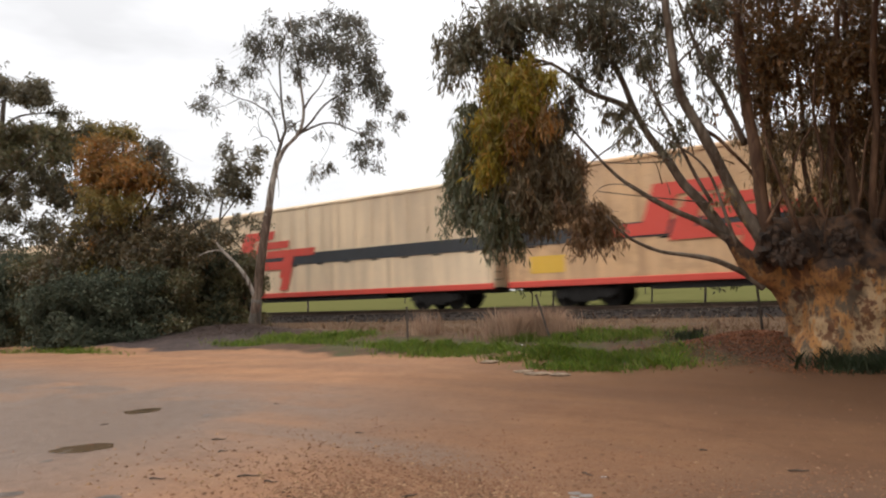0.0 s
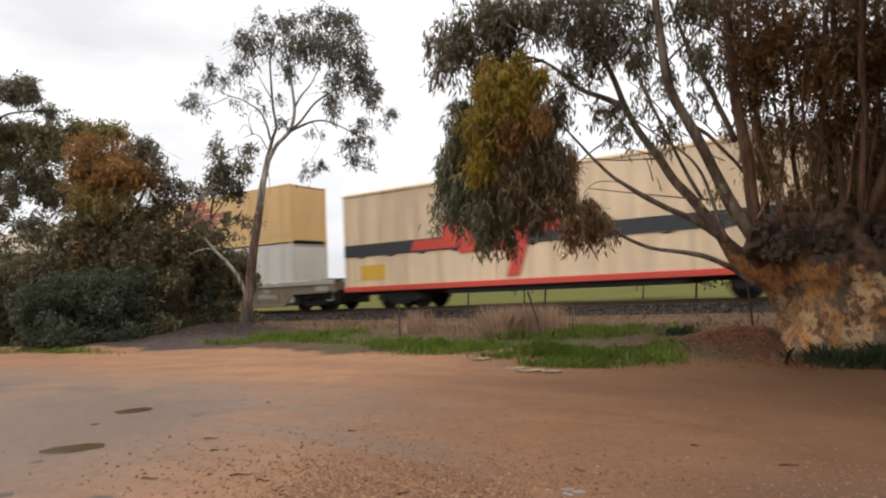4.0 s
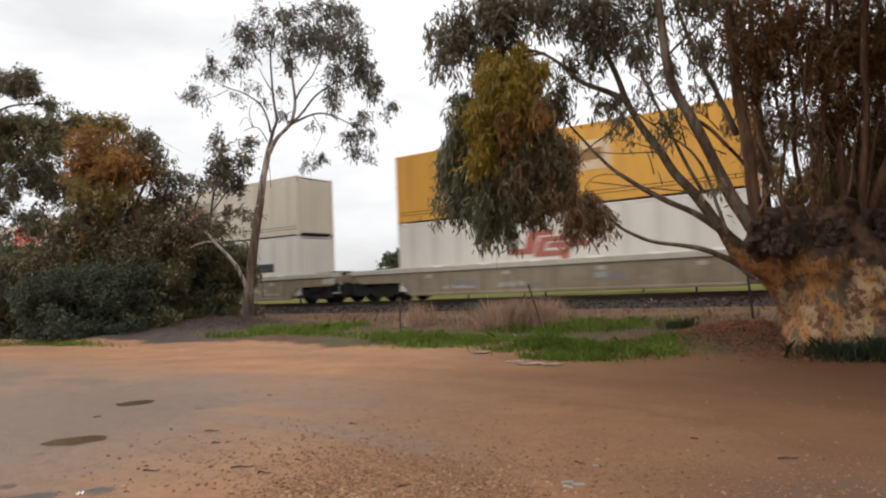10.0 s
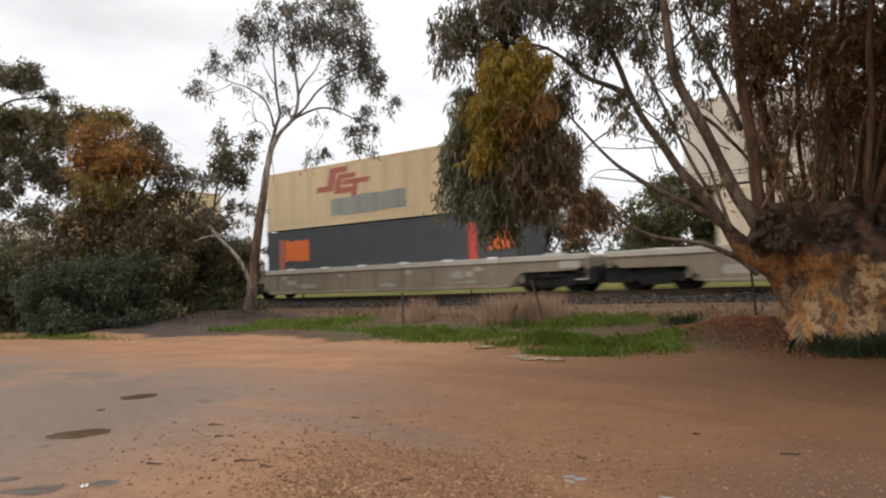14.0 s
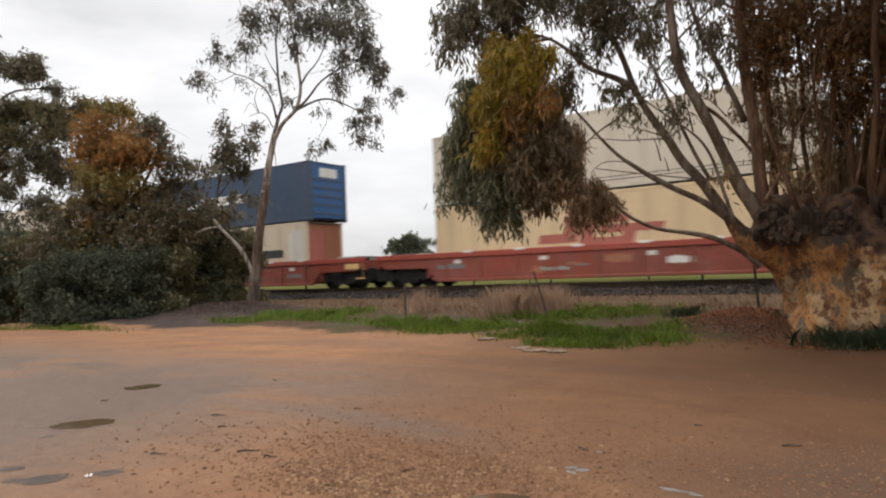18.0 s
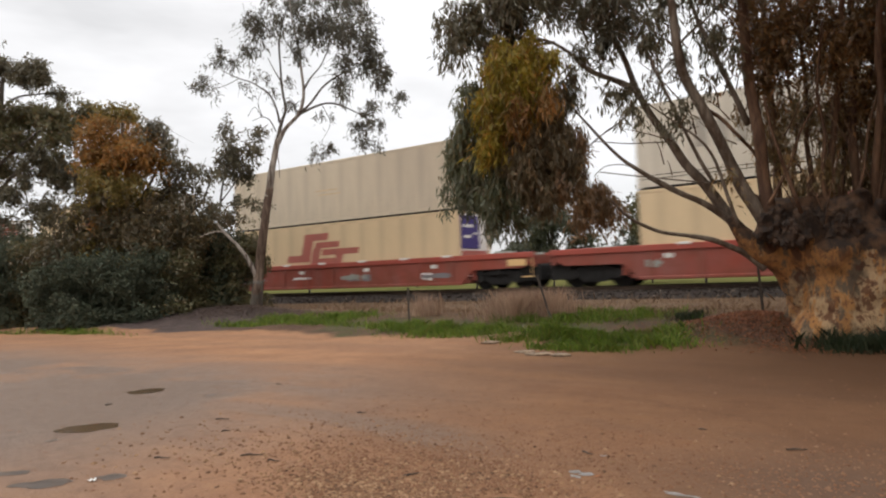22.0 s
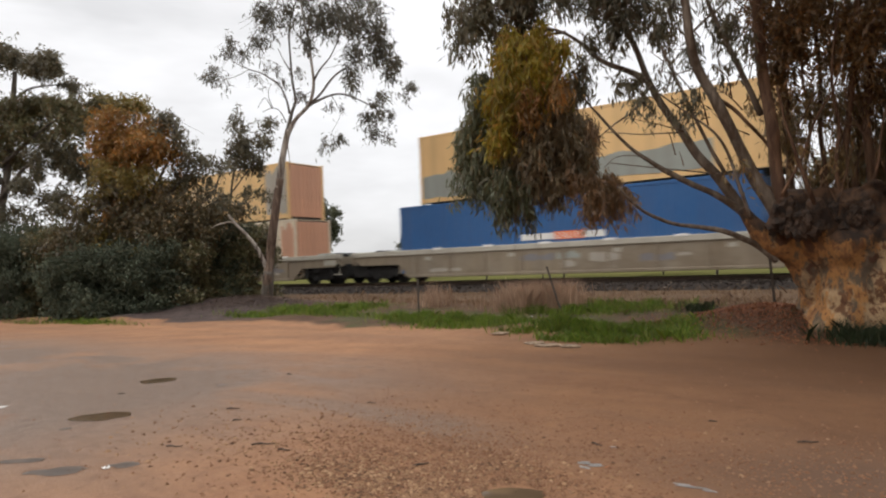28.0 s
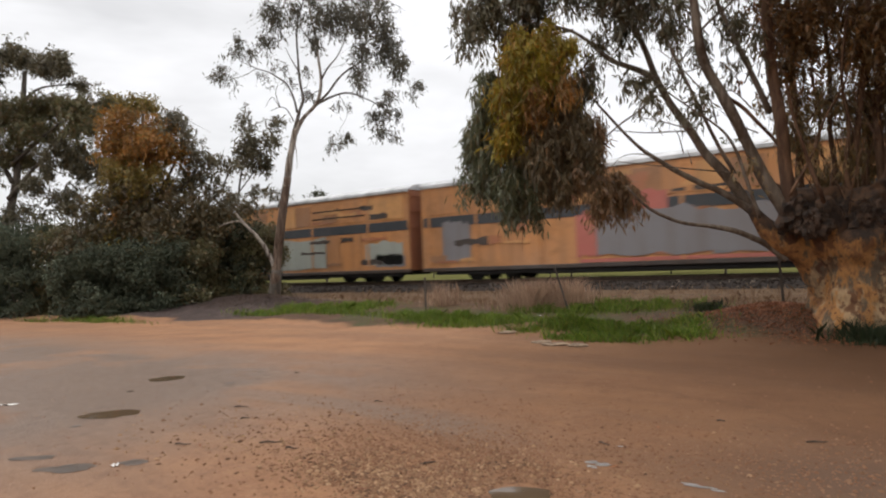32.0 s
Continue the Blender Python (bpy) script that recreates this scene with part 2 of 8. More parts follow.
def prism(outline, y0, y1):
    """A plate from an outline in x and z, between two depths."""
    n = len(outline)
    v = [(x, y, z) for y in (y0, y1) for x, z in outline]
    f = [tuple(range(n)), tuple(range(2 * n - 1, n - 1, -1))] + [(i, n + i, n + (i + 1) % n, (i + 1) % n) for i in range(n)]
    return v, f


# slanted bars of the red sign, each x0, x1, z0, z1 in a unit box
SIGN_BARS = ((0.0, 0.27, 0.28, 0.46), (0.2, 0.34, 0.28, 1.0), (0.34, 0.54, 0.82, 1.0), (0.38, 0.72, 0.62, 0.77), (0.36, 0.47, 0.18, 0.62), (0.5, 1.0, 0.43, 0.58), (0.47, 0.74, 0.18, 0.35), (0.7, 0.8, 0.0, 0.43))


def sign(x0, z0, w, h, y):
    pieces = []
    for a, b, c, d in SIGN_BARS:
        lean = lambda z: 0.12 * (z - 0.5)
        pieces.append(prism([(x0 + w * (a + lean(c)), z0 + h * c), (x0 + w * (b + lean(c)), z0 + h * c), (x0 + w * (b + lean(d)), z0 + h * d), (x0 + w * (a + lean(d)), z0 + h * d)], y - 0.006, y + 0.01))
    return pieces


def tube(pts, radii, sides=7, twist=0.0, lump=0.0, seed=0):
    """A tapered limb along a smoothed line."""
    pts = [Vector(p) for p in pts]
    fine, rad = [], []
    for i in range(len(pts) - 1):
        p0, p1, p2, p3 = pts[max(0, i - 1)], pts[i], pts[i + 1], pts[min(len(pts) - 1, i + 2)]
        for k in range(4):
            s = k / 4
            fine.append(0.5 * ((2 * p1) + (p2 - p0) * s + (2 * p0 - 5 * p1 + 4 * p2 - p3) * s * s + (3 * p1 - p0 - 3 * p2 + p3) * s ** 3))
            rad.append(radii[i] + (radii[i + 1] - radii[i]) * s)
    fine.append(pts[-1]), rad.append(radii[-1])
    v, f = [], []
    for i, (p, r) in enumerate(zip(fine, rad)):
        d = (fine[min(i + 1, len(fine) - 1)] - fine[max(i - 1, 0)]).normalized()
        a = d.cross(Vector((0.31, 0.94, 0.1))).normalized()
        b = d.cross(a)
        for k in range(sides):
            t = 2 * math.pi * k / sides + twist * i
            q = p + (a * math.cos(t) + b * math.sin(t)) * r
            if lump:
                q += (q - p) * lump * noise.noise(q * 1.6 + Vector((seed, 0, 0)))
            v.append(tuple(q))
    for i in range(len(fine) - 1):
        for k in range(sides):
            j = (k + 1) % sides
            f.append((i * sides + k, i * sides + j, (i + 1) * sides + j, (i + 1) * sides + k))
    f.append(tuple(range(sides - 1, -1, -1)))
    f.append(tuple(range((len(fine) - 1) * sides, len(fine) * sides)))
    return v, f


def fan_out(x, z, d, axis):
    """Where a point of a tree goes when it stands d nearer or farther: it keeps its bearing from the lot."""
    ax, az, dist = axis
    k = 1 + d / dist
    return ax + (x - ax) * k, az + (z - az) * k


def quads_mesh(name, verts, mat, per=4):
    """A mesh of loose faces of per corners from an array of corners."""
    verts = np.asarray(verts, dtype=np.float32).reshape(-1, 3)
    count = len(verts) // per
    me = bpy.data.meshes.new(name)
    me.vertices.add(len(verts))
    me.vertices.foreach_set("co", verts.ravel())
    me.loops.add(len(verts))
    me.loops.foreach_set("vertex_index", np.arange(len(verts), dtype=np.int32))
    me.polygons.add(count)
    me.polygons.foreach_set("loop_start", np.arange(0, len(verts), per, dtype=np.int32))
    me.update(calc_edges=True)
    me.materials.append(mat)
    return me


def leaf_cloud(rng, clumps, length, width, droop=0.75, sprig=0.55, per=14):
    """Corners of narrow leaves on sprigs that hang through clumps of x, y, z, rx, ry, rz, sprigs."""
    out = []
    for cx, cy, cz, rx, ry, rz, n in clumps:
        n = int(n)
        # sprigs gather in tufts towards the outside of the clump
        m = max(2, n // 9)
        u = rng.normal(size=(m, 3))
        u /= np.linalg.norm(u, axis=1)[:, None]
        u *= (0.25 + 0.8 * rng.random(m) ** 0.6)[:, None]
        size = np.array([rx, ry, rz])
        tuft = u[rng.integers(0, m, n)] + rng.normal(size=(n, 3)) * 0.2
        start = np.array([cx, cy, cz]) + tuft * size
        way = rng.normal(size=(n, 3)) * 0.55
        way[:, 2] -= droop * 1.3
        way /= np.linalg.norm(way, axis=1)[:, None]
        s = rng.random((n, per)) * sprig * (0.5 + rng.random((n, 1)))
        base = start[:, None, :] + way[:, None, :] * s[:, :, None] + rng.normal(size=(n, per, 3)) * 0.05
        base = base.reshape(-1, 3)
        k = len(base)
        d = rng.normal(size=(k, 3)) * 0.6
        d[:, 2] -= droop
        d /= np.linalg.norm(d, axis=1)[:, None]
        side = np.cross(d, rng.normal(size=(k, 3)))
        side /= np.linalg.norm(side, axis=1)[:, None] + 1e-9
        ln = length * (0.6 + 0.8 * rng.random(k))[:, None]
        wd = width * (0.6 + 0.7 * rng.random(k))[:, None]
        tip, mid = base + d * ln, base + d * ln * 0.45
        out.append(np.stack([base, mid + side * wd, tip, mid - side * wd], axis=1).reshape(-1, 3))
    return np.concatenate(out)


# ---------------------------------------------------------------- ground
def smooth(a, b, v):
    s = min(1.0, max(0.0, (v - a) / (b - a)))
    return s * s * (3 - 2 * s)


def ground_z(x, y):
    """Height of the ground: a flat gravel lot, a low verge, the foot of the bank and the paddock behind."""
    z = 0.3 * smooth(11.0, 16.5, y) + 0.1 * smooth(16.5, 20.5, y) - 0.35 * smooth(26.5, 36.0, y)
    near = smooth(1.0, 4.0, abs(y) + abs(x) * 0.2)
    z += 0.025 * near * noise.noise(Vector((x * 0.35, y * 0.5, 1.7)))
    z += 0.012 * noise.noise(Vector((x * 1.3, y * 1.6, 4.0)))
    arc = math.hypot(x + 5.5, y + 3.0)
    lot = smooth(2.5, 4.5, y) * (1 - smooth(9.5, 11.5, y))
    z -= 0.016 * lot * (math.exp(-((arc - 8.2) / 0.2) ** 2) + math.exp(-((arc - 9.9) / 0.2) ** 2) + 0.7 * math.exp(-((arc - 12.4) / 0.25) ** 2)) * (0.6 + 0.6 * noise.noise(Vector((x * 0.5, y * 0.5, 2))))
    rough = smooth(9.5, 12.5, y) * (1 - smooth(20, 22, y))
    z += rough * 0.1 * noise.noise(Vector((x * 0.5, y * 0.8, 9.1)))
    # dirt heap by the slim gum
    z += 0.32 * math.exp(-(((x + 20.6) / 3.6) ** 2 + ((y - 16.2) / 1.3) ** 2))
    # low sandy hummock in the grass
    z += 0.16 * math.exp(-(((x + 5.6) / 1.5) ** 2 + ((y - 12.6) / 0.55) ** 2))
    # litter heap beside the old gum
    z += 0.3 * math.exp(-(((x + 2.2) / 1.4) ** 2 + ((y - 13.9) / 1.1) ** 2))
    return z


def ground_material():
    m, n, l, b = material("gravel_lot_and_verge")
    co, sep = n.new("ShaderNodeTexCoord"), n.new("ShaderNodeSeparateXYZ")
    l.new(co.outputs["Object"], sep.inputs[0])
    wob = noise_of(n, l, 0.45, 5, rough=0.6)
    fine = noise_of(n, l, 3.0, 6, rough=0.65)

    def shifted(amount):
        a = n.new("ShaderNodeMath")
        a.operation = "MULTIPLY_ADD"
        l.new(wob, a.inputs[0])
        a.inputs[1].default_value = amount
        l.new(sep.outputs["Y"], a.inputs[2])
        c = n.new("ShaderNodeMath")
        c.operation = "MULTIPLY_ADD"
        l.new(fine, c.inputs[0])
        c.inputs[1].default_value = 0.9
        l.new(a.outputs[0], c.inputs[2])
        return c.outputs[0]

    grit = noise_of(n, l, 34, 3, rough=0.7)
    mid = noise_of(n, l, 1.1, 6, rough=0.6)
    tracks = noise_of(n, l, 0.5, 4, (0.28, 1.5, 1), rough=0.6)
    dirt = blend(n, l, remap(n, l, mid, 0.35, 0.68), (0.335, 0.174, 0.092), (0.242, 0.119, 0.064))
    dirt = blend(n, l, remap(n, l, tracks, 0.4, 0.6, 0, 0.85), dirt, (0.225, 0.12, 0.07))
    dirt = blend(n, l, remap(n, l, grit, 0.52, 0.72, 0, 0.55), dirt, (0.36, 0.21, 0.12))
    dirt = blend(n, l, remap(n, l, grit, 0.28, 0.45, 0.45, 0), dirt, (0.13, 0.07, 0.042))
    # wheel tracks that sweep round the lot in wide arcs
    hub = n.new("ShaderNodeVectorMath")
    hub.operation = "DISTANCE"
    l.new(co.outputs["Object"], hub.inputs[0])
    hub.inputs[1].default_value = (-5.5, -3.0, 0.0)
    lay = n.new("ShaderNodeCombineXYZ")
    stray = n.new("ShaderNodeMath")
    stray.operation = "MULTIPLY_ADD"
    l.new(mid, stray.inputs[0])
    stray.inputs[1].default_value = 0.9
    l.new(hub.outputs["Value"], stray.inputs[2])
    l.new(stray.outputs[0], lay.inputs["X"])
    slow = n.new("ShaderNodeMath")
    slow.operation = "MULTIPLY"
    l.new(sep.outputs["X"], slow.inputs[0])
    slow.inputs[1].default_value = 0.1
    l.new(slow.outputs[0], lay.inputs["Y"])
    rut = n.new("ShaderNodeTexNoise")
    rut.inputs["Scale"].default_value, rut.inputs["Detail"].default_value, rut.inputs["Roughness"].default_value = 1.5, 5, 0.65
    l.new(lay.outputs[0], rut.inputs["Vector"])
    dirt = blend(n, l, remap(n, l, rut.outputs["Fac"], 0.5, 0.7, 0, 0.45), dirt, (0.36, 0.185, 0.088))
    dirt = blend(n, l, remap(n, l, rut.outputs["Fac"], 0.32, 0.46, 0.45, 0), dirt, (0.15, 0.075, 0.042))
    scuff = noise_of(n, l, 6.0, 6, rough=0.7)
    dirt = blend(n, l, remap(n, l, scuff, 0.54, 0.7, 0, 0.5), dirt, (0.13, 0.068, 0.038))
    dirt = blend(n, l, remap(n, l, scuff, 0.3, 0.44, 0.4, 0), dirt, (0.35, 0.19, 0.095))
    # damp, paler grey clay on the low side of the lot
    damp_x = remap(n, l, sep.outputs["X"], -7.5, -3.2, 1.0, 0.0)
    dn = noise_of(n, l, 0.4, 5, (0.7, 1.0, 1))
    dm = n.new("ShaderNodeMath")
    dm.operation = "MULTIPLY"
    l.new(remap(n, l, dn, 0.3, 0.5), dm.inputs[1])
    low_side = n.new("ShaderNodeMath")
    low_side.operation = "MULTIPLY"
    l.new(damp_x, low_side.inputs[0]), l.new(remap(n, l, sep.outputs["Y"], 6.5, 9.0, 1.0, 0.0), low_side.inputs[1])
    l.new(low_side.outputs[0], dm.inputs[0])
    # a wet tongue runs out of the low side along an old rut
    tongue = n.new("ShaderNodeMath")
    tongue.operation = "MULTIPLY"
    wet_line = remap(n, l, hub.outputs["Value"], 7.75, 8.1, 0.0, 1.0)
    dry_line = remap(n, l, hub.outputs["Value"], 8.4, 8.9, 1.0, 0.0)
    l.new(wet_line, tongue.inputs[0]), l.new(dry_line, tongue.inputs[1])
    reach = n.new("ShaderNodeMath")
    reach.operation = "MULTIPLY"
    l.new(tongue.outputs[0], reach.inputs[0]), l.new(remap(n, l, sep.outputs["X"], -3.6, -2.4, 0.7, 0.0), reach.inputs[1])
    most = n.new("ShaderNodeMath")
    most.operation = "MAXIMUM"
    l.new(dm.outputs[0], most.inputs[0]), l.new(reach.outputs[0], most.inputs[1])
    dm = most
    clay = blend(n, l, remap(n, l, scuff, 0.4, 0.65), (0.185, 0.128, 0.094), (0.14, 0.092, 0.066))
    dirt = blend(n, l, dm.outputs[0], dirt, clay)
    verge = blend(n, l, remap(n, l, fine, 0.4, 0.62), (0.065, 0.037, 0.024), (0.11, 0.062, 0.037))
    verge = blend(n, l, remap(n, l, wob, 0.5, 0.62, 0, 0.7), verge, (0.05, 0.06, 0.02))
    # bare sandy humps between the grass
    for spot, size in (((-4.2, 10.9, 0.4), 1.5), ((-5.5, 9.6, 0.3), 1.1), ((-5.6, 12.6, 0.4), 1.3)):
        near = n.new("ShaderNodeVectorMath")
        near.operation = "DISTANCE"
        l.new(co.outputs["Object"], near.inputs[0])
        near.inputs[1].default_value = spot
        ragged = n.new("ShaderNodeMath")
        ragged.operation = "MULTIPLY_ADD"
        l.new(fine, ragged.inputs[0])
        ragged.inputs[1].default_value = 1.2
        l.new(near.outputs["Value"], ragged.inputs[2])
        verge = blend(n, l, remap(n, l, ragged.outputs[0], size * 0.7, size * 1.3, 0.9, 0.0), verge, (0.27, 0.155, 0.082))
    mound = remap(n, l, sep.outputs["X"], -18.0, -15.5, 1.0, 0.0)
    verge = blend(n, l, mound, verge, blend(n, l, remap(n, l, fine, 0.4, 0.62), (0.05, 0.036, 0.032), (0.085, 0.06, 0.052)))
    bank = blend(n, l, remap(n, l, fine, 0.4, 0.62), (0.095, 0.062, 0.04), (0.16, 0.105, 0.065))
    field = blend(n, l, remap(n, l, wob, 0.35, 0.65), (0.1, 0.1, 0.034), (0.125, 0.115, 0.045))
    # brown wash on the dirt around the old gum, painted in for its shade
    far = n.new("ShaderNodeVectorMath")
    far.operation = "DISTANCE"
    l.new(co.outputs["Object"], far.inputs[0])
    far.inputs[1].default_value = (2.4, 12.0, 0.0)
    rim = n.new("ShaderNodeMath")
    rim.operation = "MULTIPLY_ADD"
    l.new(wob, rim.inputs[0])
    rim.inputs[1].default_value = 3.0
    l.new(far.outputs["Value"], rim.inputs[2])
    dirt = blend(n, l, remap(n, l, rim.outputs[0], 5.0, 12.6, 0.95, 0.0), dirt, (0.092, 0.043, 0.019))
    # dark patch for damp ground and tree shade together, both put into the colour
    wet_shade = n.new("ShaderNodeVectorMath")
    wet_shade.operation = "DISTANCE"
    l.new(co.outputs["Object"], wet_shade.inputs[0])
    wet_shade.inputs[1].default_value = (-0.2, 5.0, 0.0)
    wet_shade_rim = n.new("ShaderNodeMath")
    wet_shade_rim.operation = "MULTIPLY_ADD"
    l.new(mid, wet_shade_rim.inputs[0])
    wet_shade_rim.inputs[1].default_value = 1.8
    l.new(wet_shade.outputs["Value"], wet_shade_rim.inputs[2])
    dirt = blend(n, l, remap(n, l, wet_shade_rim.outputs[0], 1.2, 2.5, 0.65, 0.0), dirt, (0.105, 0.066, 0.046))
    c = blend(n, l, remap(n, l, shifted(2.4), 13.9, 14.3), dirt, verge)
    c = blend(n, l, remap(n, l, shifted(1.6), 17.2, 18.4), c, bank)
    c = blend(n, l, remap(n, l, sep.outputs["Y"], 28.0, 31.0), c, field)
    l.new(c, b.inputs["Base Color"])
    r = n.new("ShaderNodeMapRange")
    r.inputs["To Min"].default_value, r.inputs["To Max"].default_value = 0.92, 0.42
    l.new(dm.outputs[0], r.inputs["Value"])
    l.new(r.outputs[0], b.inputs["Roughness"])
    l.new(remap(n, l, sep.outputs["Y"], 14.0, 28.0, 0.2, 0.0), b.inputs["Specular IOR Level"])
    coarse = n.new("ShaderNodeMath")
    coarse.operation = "MULTIPLY_ADD"
    l.new(scuff, coarse.inputs[0])
    coarse.inputs[1].default_value = 1.6
    l.new(grit, coarse.inputs[2])
    relief(n, l, b, coarse.outputs[0], 0.6, 0.025)
    return m


GROUND = ground_material()


def steps(stops):
    out = []
    for a, b, s in stops:
        out += list(np.arange(a, b, s))
    return out + [stops[-1][1]]


def build_ground():
    xs = steps([(-2500, -500, 500), (-500, -100, 50), (-100, -44, 4), (-44, 14, 0.22), (14, 60, 4), (60, 400, 40), (400, 2500, 500)])
    ys = steps([(-400, -20, 40), (-20, 2, 2), (2, 23, 0.2), (23, 60, 2), (60, 300, 20), (300, 3000, 450)])
    v = [(x, y, ground_z(x, y)) for y in ys for x in xs]
    w = len(xs)
    f = [(j * w + i, j * w + i + 1, (j + 1) * w + i + 1, (j + 1) * w + i) for j in range(len(ys) - 1) for i in range(w - 1)]
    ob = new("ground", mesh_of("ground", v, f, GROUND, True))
    tagged(ob, "reddish damp gravel lot running into a grassy verge and green paddock", "ground", kind="structure")


build_ground()


def stones(rng, centres, size, mat, name, flat=0.7):
    """Many small angular stones in one mesh."""
    k = len(centres)
    base = np.array([(1, 0, 0), (-1, 0, 0), (0, 1, 0), (0, -1, 0), (0, 0, 1), (0, 0, -1)], dtype=float)
    tri = np.array([(0, 2, 4), (2, 1, 4), (1, 3, 4), (3, 0, 4), (2, 0, 5), (1, 2, 5), (3, 1, 5), (0, 3, 5)])
    s = size * (0.45 + 0.9 * rng.random((k, 1, 1)) ** 2)
    v = base[None] * s * (0.65 + 0.7 * rng.random((k, 6, 1))) * np.array([1, 1, flat])
    a = rng.random(k) * 6.283
    c, q = np.cos(a)[:, None], np.sin(a)[:, None]
    x, y = v[:, :, 0] * c - v[:, :, 1] * q, v[:, :, 0] * q + v[:, :, 1] * c
    v = np.stack([x, y, v[:, :, 2] + rng.normal(size=(k, 6)) * size * 0.06], axis=2) + np.asarray(centres)[:, None, :]
    verts = v[:, tri.ravel(), :].reshape(-1, 3)
    me = bpy.data.meshes.new(name)
    faces = (np.arange(k)[:, None, None] * 6 + tri[None]).reshape(-1, 3)
    me.from_pydata(v.reshape(-1, 3).tolist(), [], faces.tolist())
    me.materials.append(mat)
    return me


def pebble_material(name, colours):
    m, n, l, b = material(name)
    geo = n.new("ShaderNodeNewGeometry")
    ramp = n.new("ShaderNodeValToRGB")
    while len(ramp.color_ramp.elements) < len(colours):
        ramp.color_ramp.elements.new(0.5)
    for i, (e, c) in enumerate(zip(ramp.color_ramp.elements, colours)):
        e.position, e.color = i / (len(colours) - 1), (*c, 1)
    l.new(geo.outputs["Random Per Island"], ramp.inputs[0])
    l.new(ramp.outputs[0], b.inputs["Base Color"])
    b.inputs["Roughness"].default_value, b.inputs["Specular IOR Level"].default_value = 0.9, 0.25
    return m


PEBBLES = pebble_material("lot_pebbles", [(0.13, 0.062, 0.034), (0.2, 0.1, 0.054), (0.24, 0.13, 0.074), (0.16, 0.08, 0.044), (0.26, 0.15, 0.09)])
PALE_PEBBLES = pebble_material("pale_lot_pebbles", [(0.24, 0.135, 0.07), (0.36, 0.225, 0.13), (0.15, 0.078, 0.042), (0.28, 0.165, 0.09), (0.09, 0.046, 0.027), (0.2, 0.108, 0.06), (0.12, 0.06, 0.034)])
# near-black ramp: the shadow under the train is partly put into the stone colours
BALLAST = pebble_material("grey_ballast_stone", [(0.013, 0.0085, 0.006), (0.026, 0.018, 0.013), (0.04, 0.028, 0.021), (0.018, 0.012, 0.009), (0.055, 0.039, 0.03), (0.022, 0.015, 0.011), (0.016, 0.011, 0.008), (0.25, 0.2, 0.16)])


# ---------------------------------------------------------------- track
def bed_z(y):
    d = abs(y - TRACK_Y)
    return RAIL_Z - 0.17 - max(0.0, d - 1.75) * 0.42


def build_track():
    rng = np.random.default_rng(5)
    prof = [-3.6, -2.9, -2.3, -1.75, -0.9, 0.0, 0.9, 1.75, 2.3, 2.9, 3.6]
    xs = steps([(-900, -60, 60), (-60, 30, 1.5), (30, 600, 60)])
    v = [(x, TRACK_Y + d, bed_z(TRACK_Y + d) + 0.03 * noise.noise(Vector((x * 0.7, d, 0)))) for x in xs for d in prof]
    w = len(prof)
    f = [(i * w + j, (i + 1) * w + j, (i + 1) * w + j + 1, i * w + j + 1) for i in range(len(xs) - 1) for j in range(w - 1)]
    # bed colour likewise lowered in part for the train's shadow
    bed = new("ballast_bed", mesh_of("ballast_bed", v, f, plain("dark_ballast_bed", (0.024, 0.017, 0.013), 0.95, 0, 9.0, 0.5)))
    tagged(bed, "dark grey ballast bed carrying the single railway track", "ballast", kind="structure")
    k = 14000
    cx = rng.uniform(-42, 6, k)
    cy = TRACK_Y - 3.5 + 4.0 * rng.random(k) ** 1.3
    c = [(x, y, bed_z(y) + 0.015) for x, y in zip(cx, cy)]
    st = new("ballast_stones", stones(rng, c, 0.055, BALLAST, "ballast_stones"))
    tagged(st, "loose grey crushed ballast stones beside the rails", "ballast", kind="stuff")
    for d in (-0.7175, 0.7175):
        y = TRACK_Y + d
        o = [(-0.065, -0.14), (0.065, -0.14), (0.065, -0.12), (0.012, -0.1), (0.012, -0.045), (0.034, -0.035), (0.034, -0.004), (0.028, 0), (-0.028, 0), (-0.034, -0.004), (-0.034, -0.035), (-0.012, -0.045), (-0.012, -0.1), (-0.065, -0.12)]
        pts = [(x, y + a, RAIL_Z + b) for x in (-900, 600) for a, b in o]
        n = len(o)
        fs = [tuple(range(n)), tuple(range(2 * n - 1, n - 1, -1))] + [(i, n + i, n + (i + 1) % n, (i + 1) % n) for i in range(n)]
        tagged(new("rail", mesh_of("rail", pts, fs, RAIL_STEEL)), "rust-brown steel rail on the ballast bed", "rail", "rails of the track")
    sl = mesh_of("sleeper", *bev_box(-0.115, 0.115, -1.27, 1.27, -0.2, 0, 0.02), SLEEPER)
    first = None
    for i in range(110):
        at = pose(-52 + 0.62 * i, TRACK_Y, RAIL_Z - 0.142)
        ob = place(new("sleeper", sl), at)
        tagged(ob, "weathered grey-brown sleeper bedded in ballast", "sleeper", "sleepers under the rails")


build_track()

# ---------------------------------------------------------------- the train
def travelled(t):
    """Metres that the train has gone since the start; it slows a little."""
    return 14.0 * t - 0.03 * t * t


TRAIN = []      # (thing, place along the train, height)


def hand_to_train(ob, along, z):
    ob.matrix_basis = pose(along, TRACK_Y, z)
    TRAIN.append((ob, along, z))


